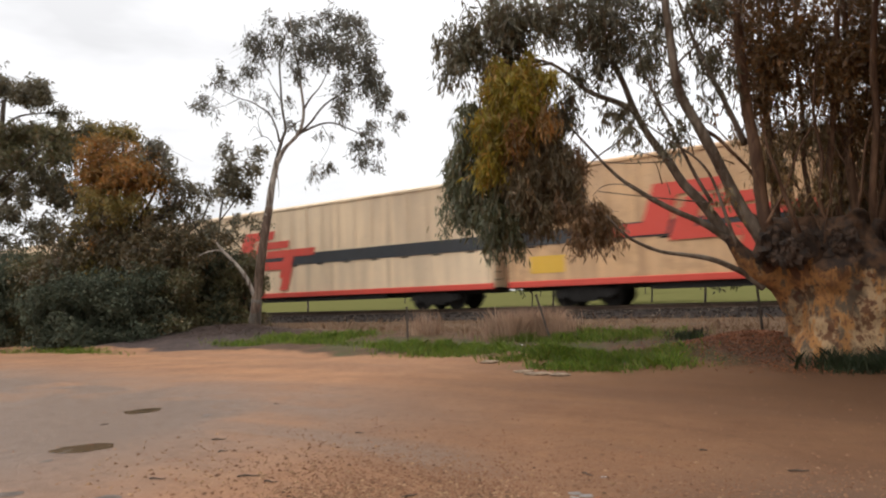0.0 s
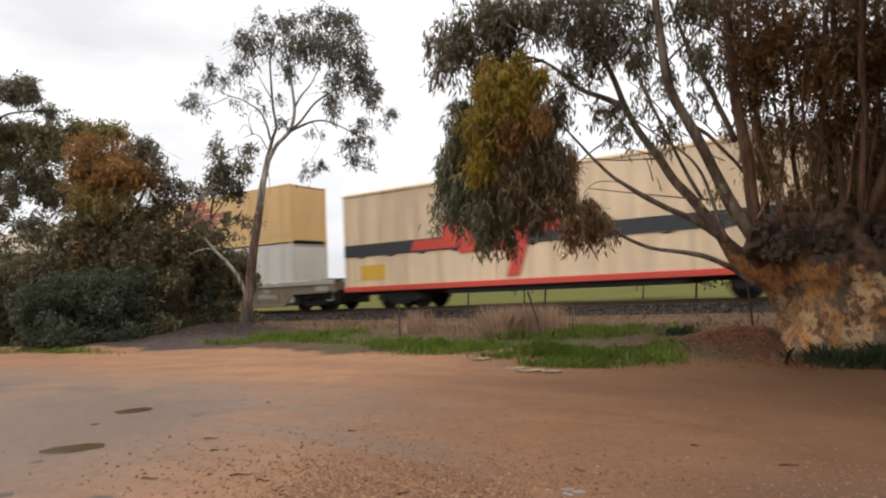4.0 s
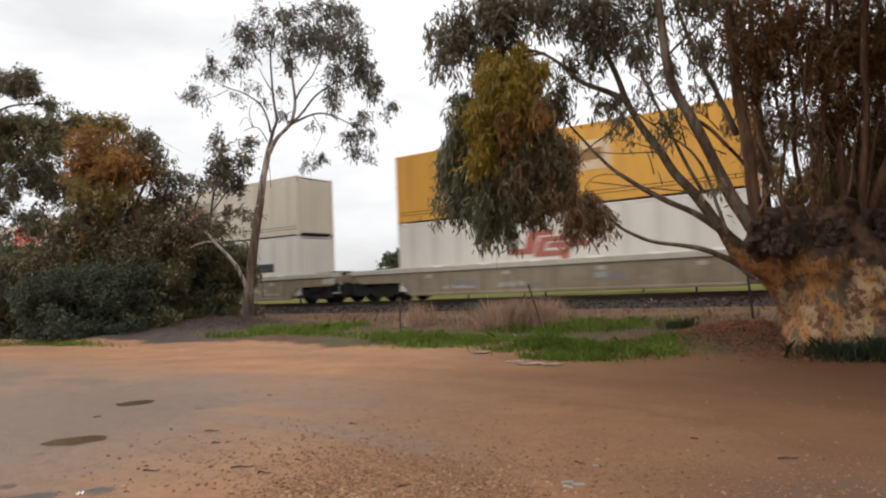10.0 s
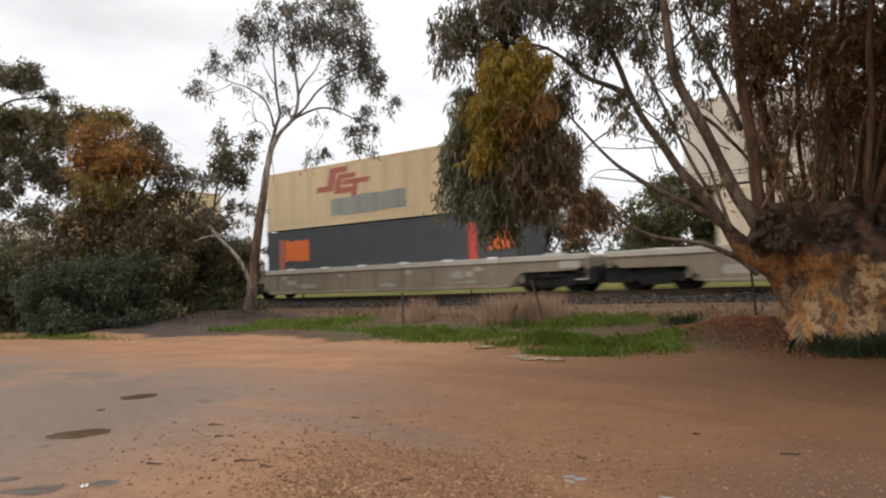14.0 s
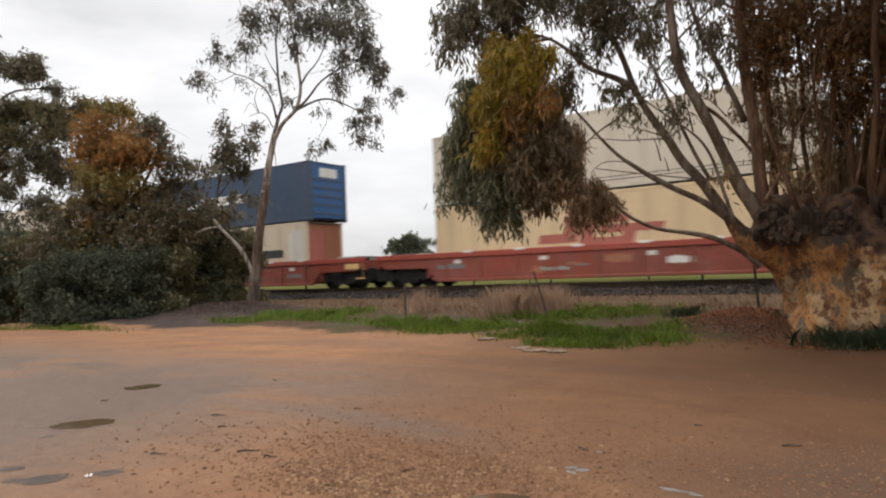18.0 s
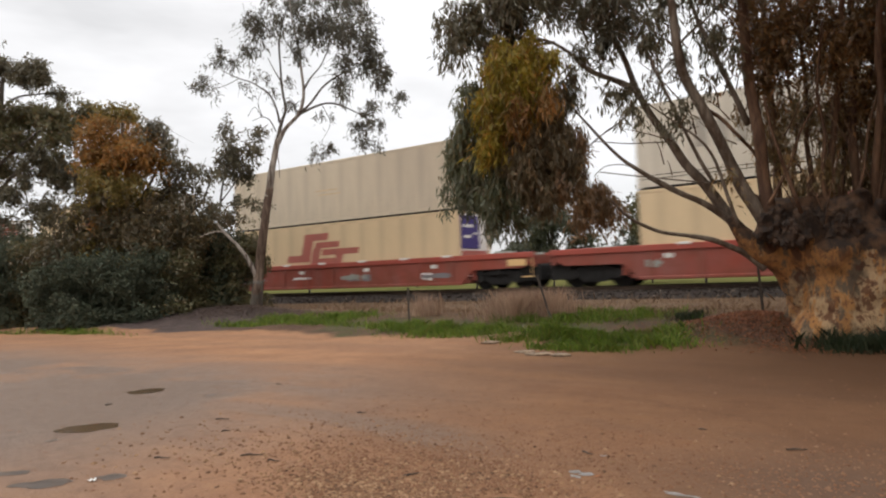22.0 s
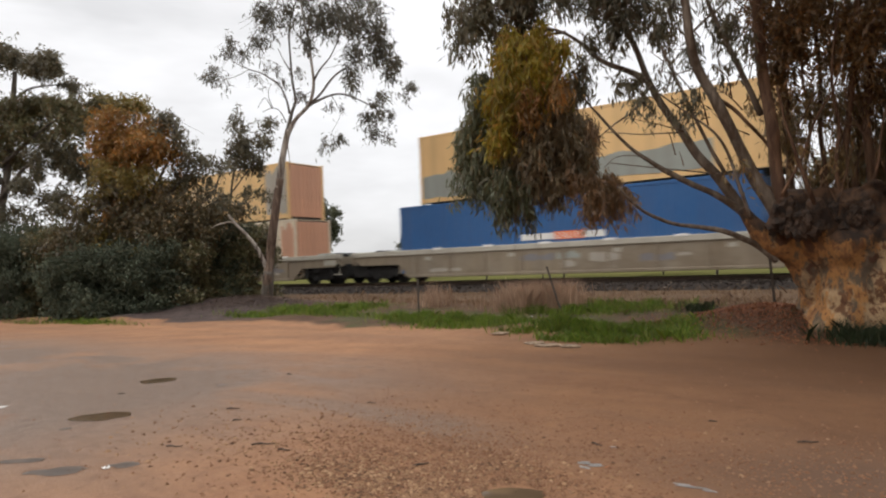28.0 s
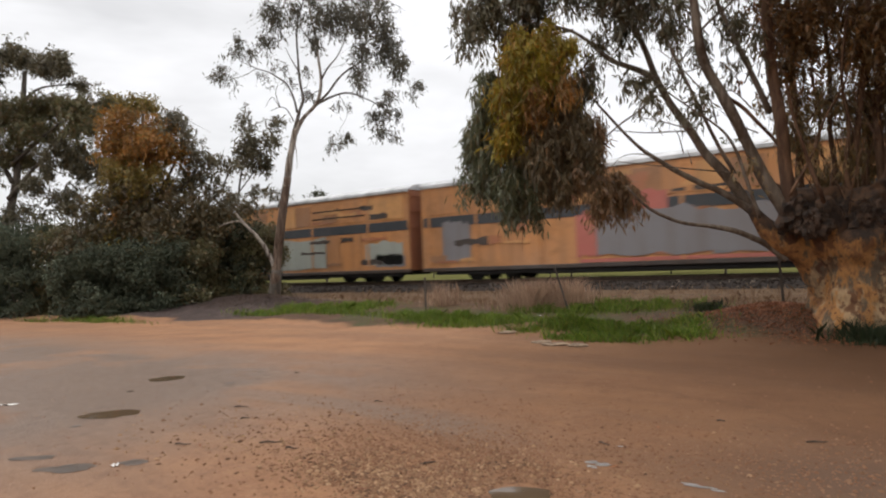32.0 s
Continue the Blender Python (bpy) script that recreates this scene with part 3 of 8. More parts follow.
def bogie(parent, x, low=0.0):
    """A two-axle freight bogie with side frames, springs, wheels and axles."""
    bg = part("bogie", cached("bogie|bolster", DARK_STEEL, lambda: join(bev_box(-0.28, 0.28, -0.98, 0.98, 0.36, 0.66, 0.04), bev_box(-0.22, 0.22, -0.25, 0.25, 0.6, 0.82, 0.03))), parent, "black cast-steel bogie", pose(x, 0, 0))
    frame_outline = [(-1.25, 0.42), (-1.2, 0.62), (-0.75, 0.68), (-0.42, 0.78), (0.42, 0.78), (0.75, 0.68), (1.2, 0.62), (1.25, 0.42), (0.98, 0.36), (0.6, 0.34), (0.42, 0.2), (-0.42, 0.2), (-0.6, 0.34), (-0.98, 0.36)]
    for s in (-1, 1):
        part("side_frame", cached("side_frame|%d" % s, DARK_STEEL, lambda: join(prism(frame_outline, s * 1.03 - 0.07, s * 1.03 + 0.07), disc(0.88, 0.46, 0.17, s * 1.03 - 0.14, s * 1.03 + 0.14, 10), disc(-0.88, 0.46, 0.17, s * 1.03 - 0.14, s * 1.03 + 0.14, 10), bev_box(-0.24, -0.06, s * 1.03 - 0.11, s * 1.03 + 0.11, 0.28, 0.6, 0.05), bev_box(0.06, 0.24, s * 1.03 - 0.11, s * 1.03 + 0.11, 0.28, 0.6, 0.05))), bg)
    for ax in (-0.88, 0.88):
        for s in (-1, 1):
            part("wheel", cached("wheel|%d" % s, DARK_STEEL, lambda: join(disc(0, 0.46, 0.46, s * 0.72 - 0.07, s * 0.72 + 0.07, 22), disc(0, 0.46, 0.49, s * 0.66 - 0.015, s * 0.66 + 0.015, 22), disc(0, 0.46, 0.14, s * 0.72 - 0.12, s * 0.72 + 0.12, 10))), bg, at=pose(ax, 0, 0))
        part("axle", cached("axle", DARK_STEEL, lambda: disc(0, 0.46, 0.08, -1.0, 1.0, 8)), bg, at=pose(ax, 0, 0))
    return bg


def well_wagon(style, length, along):
    """A container well wagon: deep side girders between two bogies."""
    body, edge = {"grey": (SILVER, SILVER_EDGE), "red": (REDWAG, RED_EDGE), "bright": (BRIGHT_WAG, BRIGHT_EDGE)}[style]
    red = style != "grey"
    label = "weathered pale grey steel well wagon carrying stacked containers" if style == "grey" else "rust-red painted steel well wagon carrying stacked containers" if style == "red" else "bright red painted steel well wagon carrying stacked containers"
    w = thing("well_wagon", label, "freight wagon", "wagons of the train")
    h = length / 2 - 0.35
    a = h - 3.25      # half length of the deep well
    key = "%s%.1f" % (style, length)
    for s in (-1, 1):
        y0, y1 = sorted((s * 1.24, s * 1.30))
        outline = [(-a, 0.27), (a, 0.27), (a + 0.5, 0.8), (h - 0.5, 0.82), (h - 0.2, 1.0), (h - 0.2, 1.2), (-h + 0.2, 1.2), (-h + 0.2, 1.0), (-h + 0.5, 0.82), (-a - 0.5, 0.8)]
        girder = part("side_girder", cached("side_girder|%s%d" % (key, s), body, lambda: prism(outline, y0, y1)), w)
        y0, y1 = sorted((s * 1.2, s * 1.36))
        part("top_chord", cached("top_chord|%s%d" % (key, s), edge, lambda: bev_box(-h, h, y0, y1, 1.2, 1.42, 0.02)), w, "paler top chord")
        y0, y1 = sorted((s * 1.21, s * 1.345))
        part("bottom_chord", cached("bottom_chord|%s%d" % (key, s), body, lambda: bev_box(-a, a, y0, y1, 0.22, 0.34, 0.02)), w)
        n = 9
        for i in range(n):
            x = -a + 0.5 + (2 * a - 1.0) * i / (n - 1)
            part("stiffener", cached("stiffener|%s%d" % (style, s), body, lambda: bev_box(-0.05, 0.05, min(s * 1.3, s * 1.345), max(s * 1.3, s * 1.345), 0.34, 1.2)), girder, at=pose(x, 0, 0))
        for i, x in enumerate((-0.62, -0.35, -0.08, 0.2, 0.47, 0.72)):
            part("lashing_bracket", cached("lashing_bracket|%d" % s, MARK_WHITE, lambda: bev_box(-0.22, 0.22, min(s * 1.3, s * 1.372), max(s * 1.3, s * 1.372), 1.36, 1.46, 0.02)), w, at=pose(x * a * 1.25, 0, 0))
    part("well_floor", cached("well_floor|" + key, body, lambda: bev_box(-a - 0.3, a + 0.3, -1.22, 1.22, 0.3, 0.415)), w)
    for e in (-1, 1):
        at = pose(0, 0, 0, 0, 0, 0 if e > 0 else 180)
        plat = part("end_platform", cached("end_platform|" + key, body, lambda: join(bev_box(a + 0.4, h, -1.22, 1.22, 0.95, 1.15), bev_box(a + 0.4, a + 0.55, -1.22, 1.22, 0.4, 1.2), bev_box(h - 0.15, h, -1.3, 1.3, 0.85, 1.3))), w, at=at)
        part("brake_box", cached("brake_box|" + key, SMEAR, lambda: bev_box(h - 1.9, h - 1.1, -1.0, -0.3, 1.15, 1.5, 0.04)), plat)
        part("valve_box", cached("valve_box|" + key, SMEAR, lambda: bev_box(h - 0.9, h - 0.5, 0.1, 0.7, 1.15, 1.42, 0.04)), plat)
        part("step", cached("step|" + key, BUFF if red else SILVER_EDGE, lambda: bev_box(h - 0.5, h - 0.1, -1.34, -1.2, 0.45, 0.5)), plat)
        part("marker_panel", cached("marker_panel|" + key, BUFF if red else SILVER_EDGE, lambda: bev_box(h - 1.15, h - 0.35, -1.325, -1.305, 0.9, 1.16)), plat)
        part("centre_sill", cached("centre_sill|" + key, DARK_STEEL, lambda: bev_box(a + 0.3, h - 0.7, -0.55, 0.55, 0.45, 0.95)), plat, "dark centre sill")
        part("draft_gear", cached("draft_gear|" + key, DARK_STEEL, lambda: bev_box(h - 0.75, h + 0.12, -1.1, 1.1, 0.3, 0.95, 0.05)), plat, "black draft gear")
        part("air_hose", cached("air_hose|" + key, DARK_STEEL, lambda: tube([(h, -0.45, 0.8), (h + 0.2, -0.42, 0.5), (h + 0.36, -0.4, 0.55)], [0.03] * 3, 6)), plat)
        part("coupler", cached("coupler|" + key, DARK_STEEL, lambda: join(bev_box(h - 0.3, h + 0.36, -0.1, 0.1, 0.78, 0.98, 0.03), bev_box(h + 0.1, h + 0.34, -0.19, 0.19, 0.72, 1.02, 0.03))), plat)
        bogie(w, e * (h - 1.62))
        # brake gear, hand brake, hoses and guard irons over and between the bogies
        rig = part("brake_rigging", cached("brake_rigging|" + key, DARK_STEEL, lambda: join(disc(h - 2.5, 0.72, 0.16, -1.16, -0.8, 14), bev_box(h - 3.1, h - 1.0, -1.2, -1.12, 0.6, 0.68), bev_box(h - 1.9, h - 1.5, -1.24, -1.0, 0.56, 0.86, 0.03), bev_box(h - 0.95, h - 0.7, -1.2, -0.95, 0.25, 0.7, 0.03), tube([(h - 3.0, -1.22, 0.9), (h - 2.2, -1.24, 0.78), (h - 1.2, -1.24, 0.86), (h - 0.2, -1.22, 0.7)], [0.025] * 4, 6))), plat, "black brake cylinder, rods and pipes")
        part("air_tank", cached("air_tank|" + key, DARK_STEEL, lambda: join(disc(h - 1.0, 1.36, 0.15, -0.6, 0.7, 14), bev_box(h - 1.12, h - 0.88, -0.5, -0.35, 1.15, 1.3), bev_box(h - 1.12, h - 0.88, 0.4, 0.55, 1.15, 1.3))), plat, "dark air tank across the deck")
        part("grab_rail", cached("grab_rail|" + key, BUFF if red else SILVER_EDGE, lambda: tube([(h - 0.12, -1.3, 0.5), (h - 0.08, -1.33, 0.8), (h - 0.08, -1.33, 1.1), (h - 0.2, -1.3, 1.3)], [0.016] * 4, 6)), plat)
    # overpainted marks and stencilled plates along the near girder
    rr = random.Random(int(abs(along) * 10))
    for i in range(7):
        x, wd, z = rr.uniform(-a, a - 1.5), rr.uniform(0.4, 1.6), rr.uniform(0.4, 0.75)
        mat = rr.choice((SLATE_SMEAR, END_RUST, SMEAR, MARK_WHITE) if red else (SHADOW_TAN, SMEAR, SLATE_SMEAR, SHADOW_TAN))
        hh = rr.uniform(0.12, 0.4)
        n, v = 7, []
        top = [(x + wd * k / n, z + hh * (0.65 + 0.35 * rr.random())) for k in range(n, -1, -1)]
        low = [(x + wd * k / n, z + hh * 0.25 * rr.random()) for k in range(n + 1)]
        part("painted_tag", mesh_of("painted_tag", *prism(low + top, -1.303 - 0.0015 * i, -1.29), mat), w, "faded painted tag")
    for x in (-0.85, -0.3, 0.28, 0.8):
        part("data_plate", cached("data_plate|%d" % red, MARK_WHITE if red else SILVER_EDGE, lambda: bev_box(-0.16, 0.16, -1.312, -1.29, 0.95, 1.1)), w, "white stencilled plate", at=pose(x * a, 0, 0))
    hand_to_train(w, along, RAIL_Z)
    return w


def ribbed(x0, x1, y, out, z0, z1, pitch, depth):
    """A sheet with upright trapezoid ribs."""
    n = int((x1 - x0) / pitch)
    v, f = [], []
    xs = []
    for i in range(n):
        b = x0 + (x1 - x0) * i / n
        q = (x1 - x0) / n
        xs += [(b, 0), (b + q * 0.38, 0), (b + q * 0.5, depth), (b + q * 0.88, depth)]
    xs.append((x1, 0))
    for x, d in xs:
        v += [(x, y + out * d, z0), (x, y + out * d, z1)]
    for i in range(len(xs) - 1):
        q = (2 * i, 2 * i + 2, 2 * i + 3, 2 * i + 1)
        f.append(q if out < 0 else tuple(reversed(q)))
    return v, f


def ring_plate(cx, cz, r0, r1, y0, y1, n=24):
    v, f = [], []
    for i in range(n):
        c, s = math.cos(2 * math.pi * i / n), math.sin(2 * math.pi * i / n)
        v += [(cx + r0 * c, y0, cz + r0 * s), (cx + r1 * c, y0, cz + r1 * s), (cx + r0 * c, y1, cz + r0 * s), (cx + r1 * c, y1, cz + r1 * s)]
    for i in range(n):
        a, b = 4 * i, 4 * ((i + 1) % n)
        f += [(a, a + 1, b + 1, b), (a + 1, a + 3, b + 3, b + 1), (a + 2, b + 2, b + 3, a + 3), (a, b, b + 2, a + 2)]
    return v, f


FACE = -1.25


def decorate(box, items, half):
    """Paint marks on the near side: x is measured from the rear end."""
    for it in items:
        kind, mat = it[0], it[1]
        if kind == "sign":
            x, z, w, h = it[2:6]
            for bar in sign(x - half, z, w, h, FACE):
                part("sign_bar", mesh_of("sign_bar", *bar, mat), box)
        elif kind == "bar":
            x0, x1, z0, z1 = it[2:6]
            part(it[6] if len(it) > 6 else "painted_band", mesh_of("painted_band", *bev_box(x0 - half, x1 - half, FACE - 0.004 - 0.0, FACE + 0.02, z0, z1), mat), box)
        elif kind == "disc":
            x, z, r = it[2:5]
            part("painted_disc", mesh_of("painted_disc", *disc(x - half, z, r, FACE - 0.005, FACE + 0.02, 24), mat), box)
        elif kind == "ring":
            x, z, r = it[2:5]
            part("painted_ring", mesh_of("painted_ring", *ring_plate(x - half, z, r * 0.72, r, FACE - 0.005, FACE + 0.01), mat), box)
        elif kind == "arrow":
            x, z, w, h = it[2:6]
            part("painted_arrow", mesh_of("painted_arrow", *prism([(x - half, z + h / 2), (x - half + h * 0.9, z), (x - half + h * 0.9, z + h * 0.25), (x - half + w, z + h * 0.25), (x - half + w, z + h * 0.75), (x - half + h * 0.9, z + h * 0.75), (x - half + h * 0.9, z + h)], FACE - 0.009, FACE + 0.01), mat), box)
        elif kind == "letters":
            x, z, w, h, n = it[2:7]
            q = w / n
            for i in range(n):
                part("letter_bar", mesh_of("letter_bar", *bev_box(x - half + q * i, x - half + q * (i + 0.62), FACE - 0.005, FACE + 0.01, z, z + h * (1.0 if i else 1.25)), mat), box)
        elif kind == "patch":
            # uneven overpainted area
            x0, x1, z0, z1 = it[2:6]
            rr = random.Random(round(x0 * 100))
            n = 9
            top = [(x1 - (x1 - x0) * i / n - half, z1 - rr.random() * 0.18 * (z1 - z0)) for i in range(n + 1)]
            bot = [(x0 + (x1 - x0) * i / n - half, z0 + rr.random() * 0.1 * (z1 - z0)) for i in range(n + 1)]
            part("overpainted_patch", mesh_of("overpainted_patch", *prism(bot + top, FACE - 0.007, FACE + 0.01), mat), box)


def container(label, mat, length, height, along, z, items=(), front="plain", ribs=False, upper=False):
    """A freight container: frame, ribbed or panelled sides, roof, front end and doors."""
    box = thing("shipping_container", label, "container", "containers on the train")
    h, H = length / 2, height
    key = "%.1f_%.2f" % (length, height)
    for s in (-1, 1):
        y = s * 1.225
        if ribs:
            part("side_panel", cached("side_panel|r%s%d" % (key, s), mat, lambda: ribbed(-h + 0.12, h - 0.12, y, s, 0.16, H - 0.12, 0.28, 0.022)), box)
        else:
            part("side_lining", cached("side_lining|%s%d" % (key, s), mat, lambda: bev_box(-h + 0.12, h - 0.12, min(s * 1.19, s * 1.222), max(s * 1.19, s * 1.222), 0.16, H - 0.12)), box)
            n = max(4, round(length / 1.22))
            q = (length - 0.24) / n
            sheet = cached("side_panel|%.3f%.2f%d" % (q, H, s), mat, lambda: bev_box(-q / 2 + 0.004, q / 2 - 0.004, min(s * 1.222, s * 1.243), max(s * 1.222, s * 1.243), 0.16, H - 0.12))
            for i in range(n):
                part("side_panel", sheet, box, at=pose(-h + 0.12 + q * (i + 0.5), 0, 0))
            for zz in (0.3, 0.42):
                part("rub_rail", cached("rub_rail|%s%d%.1f" % (key, s, zz), DARK_STEEL if mat in (STONE, YELLOW) else mat, lambda: bev_box(-h + 0.12, h - 0.12, min(s * 1.243, s * 1.2475), max(s * 1.243, s * 1.2475), zz, zz + 0.022)), box)
        y0, y1 = sorted((s * 1.17, s * 1.25))
        part("top_rail", cached("top_rail|%s%d" % (key, s), mat, lambda: bev_box(-h + 0.1, h - 0.1, y0, y1, H - 0.12, H, 0.012)), box)
        part("bottom_rail", cached("bottom_rail|%s%d" % (key, s), mat, lambda: bev_box(-h + 0.1, h - 0.1, y0, y1, 0.0, 0.16, 0.012)), box)
        for e in (-1, 1):
            x0, x1 = sorted((e * h, e * (h - 0.12)))
            y2, y3 = sorted((s * 1.12, s * 1.252))
            part("corner_post", cached("corner_post|%s%d%d" % (key, s, e), mat, lambda: bev_box(x0, x1, y2, y3, 0.12, H - 0.12, 0.015)), box)
            for zz in (0.0, H - 0.118):
                part("corner_casting", cached("corner_casting|%s%d%d%.2f" % (key, s, e, zz), mat, lambda: bev_box(min(e * (h + 0.004), e * (h - 0.18)), max(e * (h + 0.004), e * (h - 0.18)), min(s * 1.09, s * 1.256), max(s * 1.09, s * 1.256), zz, zz + 0.118, 0.01)), box)
    part("roof", cached("roof|" + key, mat, lambda: bev_box(-h + 0.1, h - 0.1, -1.18, 1.18, H - 0.05, H - 0.012)), box)
    part("base_frame", cached("base_frame|" + key, DARK_STEEL, lambda: bev_box(-h + 0.1, h - 0.1, -1.16, 1.16, 0.03, 0.15)), box)
    if upper:
        for s in (-1, 1):
            for e in (-1, 1):
                part("twistlock", cached("twistlock|%s" % key, DARK_STEEL, lambda: bev_box(-0.07, 0.07, -0.06, 0.06, -0.045, 0.0)), box, at=pose(e * (h - 0.1), s * 1.17, 0))
        # dark strips that stand in for the shaded seam between stacked containers
        for s in (-1, 1):
            part("under_rail", cached("under_rail|%s%d" % (key, s), DARK_STEEL, lambda: bev_box(-h + 0.2, h - 0.2, min(s * 1.16, s * 1.254), max(s * 1.16, s * 1.254), 0.0, 0.035)), box, "dark strip for the shade in the gap below")
    # pressed roof bows and a forklift-scuffed band along the sides
    for i in range(int(length)):
        part("roof_bow", cached("roof_bow|" + mat.name, mat, lambda: bev_box(-0.05, 0.05, -1.15, 1.15, H - 0.012, H + 0.004)), box, at=pose(-h + 0.6 + i * (length - 1.2) / max(1, int(length) - 1), 0, 0))
    # doors at the rear
    for s in (-1, 1):
        door = part("door", cached("door|%s%d" % (key, s), mat, lambda: bev_box(-h + 0.03, -h + 0.09, min(s * 0.01, s * 1.11), max(s * 0.01, s * 1.11), 0.14, H - 0.13, 0.01)), box)
        for q in (0.3, 0.8):
            part("lock_rod", cached("lock_rod|%s%d%.1f" % (key, s, q), MARK_WHITE, lambda: bev_box(-h + 0.0, -h + 0.03, s * q - 0.015, s * q + 0.015, 0.16, H - 0.15)), door)
    if front == "plain":
        part("end_wall", cached("end_wall|" + key, mat, lambda: bev_box(h - 0.09, h - 0.04, -1.12, 1.12, 0.12, H - 0.12)), box)
        for i in range(8):
            part("end_rib", cached("end_rib|" + key, mat, lambda: bev_box(h - 0.04, h - 0.012, -0.06, 0.06, 0.15, H - 0.15)), box, at=pose(0, -0.99 + 0.283 * i, 0))
    elif front == "reefer":
        part("end_wall", cached("end_wall|reefer" + key, MARK_WHITE, lambda: bev_box(h - 0.12, h - 0.05, -1.12, 1.12, 0.12, H - 0.12)), box)
        part("cooling_unit", cached("cooling_unit|" + key, MARK_WHITE, lambda: join(bev_box(h - 0.05, h - 0.006, -1.05, 1.05, 0.95, 1.75, 0.02), bev_box(h - 0.05, h - 0.02, -1.05, 1.05, 0.2, 0.35))), box, "white refrigeration unit casing")
        part("fan_grille", cached("fan_grille|" + key, BAND_BLACK, lambda: bev_box(h - 0.05, h - 0.012, -0.98, 0.98, 1.85, H - 0.25)), box, "dark fan grille")
        part("compressor_bay", cached("compressor_bay|" + key, BAND_BLACK, lambda: bev_box(h - 0.05, h - 0.02, -1.0, 1.0, 0.36, 0.9)), box, "dark compressor bay")
    elif front == "grimy":
        part("end_wall", cached("end_wall|grimy" + key, SHADOW_TAN, lambda: bev_box(h - 0.12, h - 0.05, -1.12, 1.12, 0.12, H - 0.12)), box, "grey refrigerated end wall")
        part("sooty_panel", cached("sooty_panel|" + key, SLATE_SMEAR, lambda: bev_box(h - 0.05, h - 0.02, -1.1, 1.1, 0.16, 0.85, 0.02)), box, "soot-blackened lower panel")
        for i, (y0, y1, z0, z1) in enumerate(((-0.9, -0.55, 1.1, 1.45), (0.1, 0.9, 1.0, 1.3), (-0.9, -0.6, 1.75, 1.95), (-0.2, 0.0, 1.0, 2.6))):
            part("unit_cover", cached("unit_cover|%s%d" % (key, i), (SLATE_SMEAR, LOGO_FADED, SLATE_SMEAR, SMEAR)[i], lambda: bev_box(h - 0.05, h - 0.012, y0, y1, z0, z1, 0.01)), box)
    elif front == "unit":
        part("end_wall", cached("end_wall|unit" + key, SHADOW_TAN, lambda: bev_box(h - 0.12, h - 0.05, -1.12, 1.12, 0.12, H - 0.12)), box)
        part("fan_bay", cached("fan_bay|" + key, BAND_BLACK, lambda: bev_box(h - 0.05, h - 0.012, -0.7, 0.5, 1.75, H - 0.16, 0.02)), box, "black fan bay")
        part("unit_cover", cached("unit_cover|low" + key, LOGO_FADED, lambda: bev_box(h - 0.05, h - 0.015, -0.6, 1.0, 1.2, 1.5, 0.01)), box, "dull red cover")
    elif front == "blue":
        part("end_wall", cached("end_wall|blue" + key, BLUE, lambda: bev_box(h - 0.09, h - 0.04, -1.12, 1.12, 0.12, H - 0.12)), box, "brighter blue end wall")
        part("end_plate", cached("end_plate|" + key, MARK_WHITE, lambda: bev_box(h - 0.04, h - 0.02, -0.6, 0.6, H - 0.75, H - 0.3)), box, "pale plate with worn paint")
        for i in range(5):
            part("end_rib", cached("end_rib|blue" + key, NAVY, lambda: bev_box(h - 0.04, h - 0.012, -1.1, 1.1, -0.05, 0.05)), box, at=pose(0, 0, 0.35 + 0.42 * i))
    elif front == "rusty":
        part("end_wall", cached("end_wall|rusty" + key, END_RUST, lambda: bev_box(h - 0.1, h - 0.04, -1.12, 1.12, 0.12, H - 0.12)), box, "rust-red end wall")
        part("end_plate", cached("end_plate|rusty" + key, LOGO_FADED, lambda: bev_box(h - 0.04, h - 0.015, -1.05, -0.1, 0.3, H - 0.4)), box, "dull red plate")
        for i in range(4):
            part("end_rib", cached("end_rib|rusty" + key, END_RUST, lambda: bev_box(h - 0.04, h - 0.01, -0.05, 0.05, 0.15, H - 0.15)), box, at=pose(0, 0.1 + 0.28 * i, 0))
    elif front == "pink":
        part("end_wall", cached("end_wall|pink" + key, FADED_PINK, lambda: bev_box(h - 0.09, h - 0.04, -1.12, 1.12, 0.12, H - 0.12)), box, "faded pinkish end wall")
        for i in range(8):
            part("end_rib", cached("end_rib|pink" + key, FADED_PINK, lambda: bev_box(h - 0.04, h - 0.012, -0.06, 0.06, 0.15, H - 0.15)), box, at=pose(0, -0.99 + 0.283 * i, 0))
    elif front == "redreefer":
        part("end_wall", cached("end_wall|red" + key, MARK_WHITE, lambda: bev_box(h - 0.12, h - 0.05, -1.12, 1.12, 0.12, H - 0.12)), box)
        part("fan_grille", cached("fan_grille|red" + key, LOGO_FADED, lambda: join(*[bev_box(h - 0.05, h - 0.012, -1.0, 0.2, 1.35 + 0.34 * i, 1.6 + 0.34 * i) for i in range(4)])), box, "red louvred fan grille")
        part("compressor_bay", cached("compressor_bay|red" + key, BAND_BLACK, lambda: bev_box(h - 0.05, h - 0.02, -1.0, 1.0, 0.16, 0.5)), box, "dark compressor bay")
    elif front == "purple":
        part("end_wall", cached("end_wall|pur" + key, MARK_WHITE, lambda: bev_box(h - 0.12, h - 0.05, -1.12, 1.12, 0.12, H - 0.12)), box)
        part("cooling_unit", cached("cooling_unit|pur" + key, PURPLE, lambda: bev_box(h - 0.05, h - 0.012, -1.1, 0.35, 1.3, H - 0.2, 0.02)), box, "deep purple refrigeration unit panel")
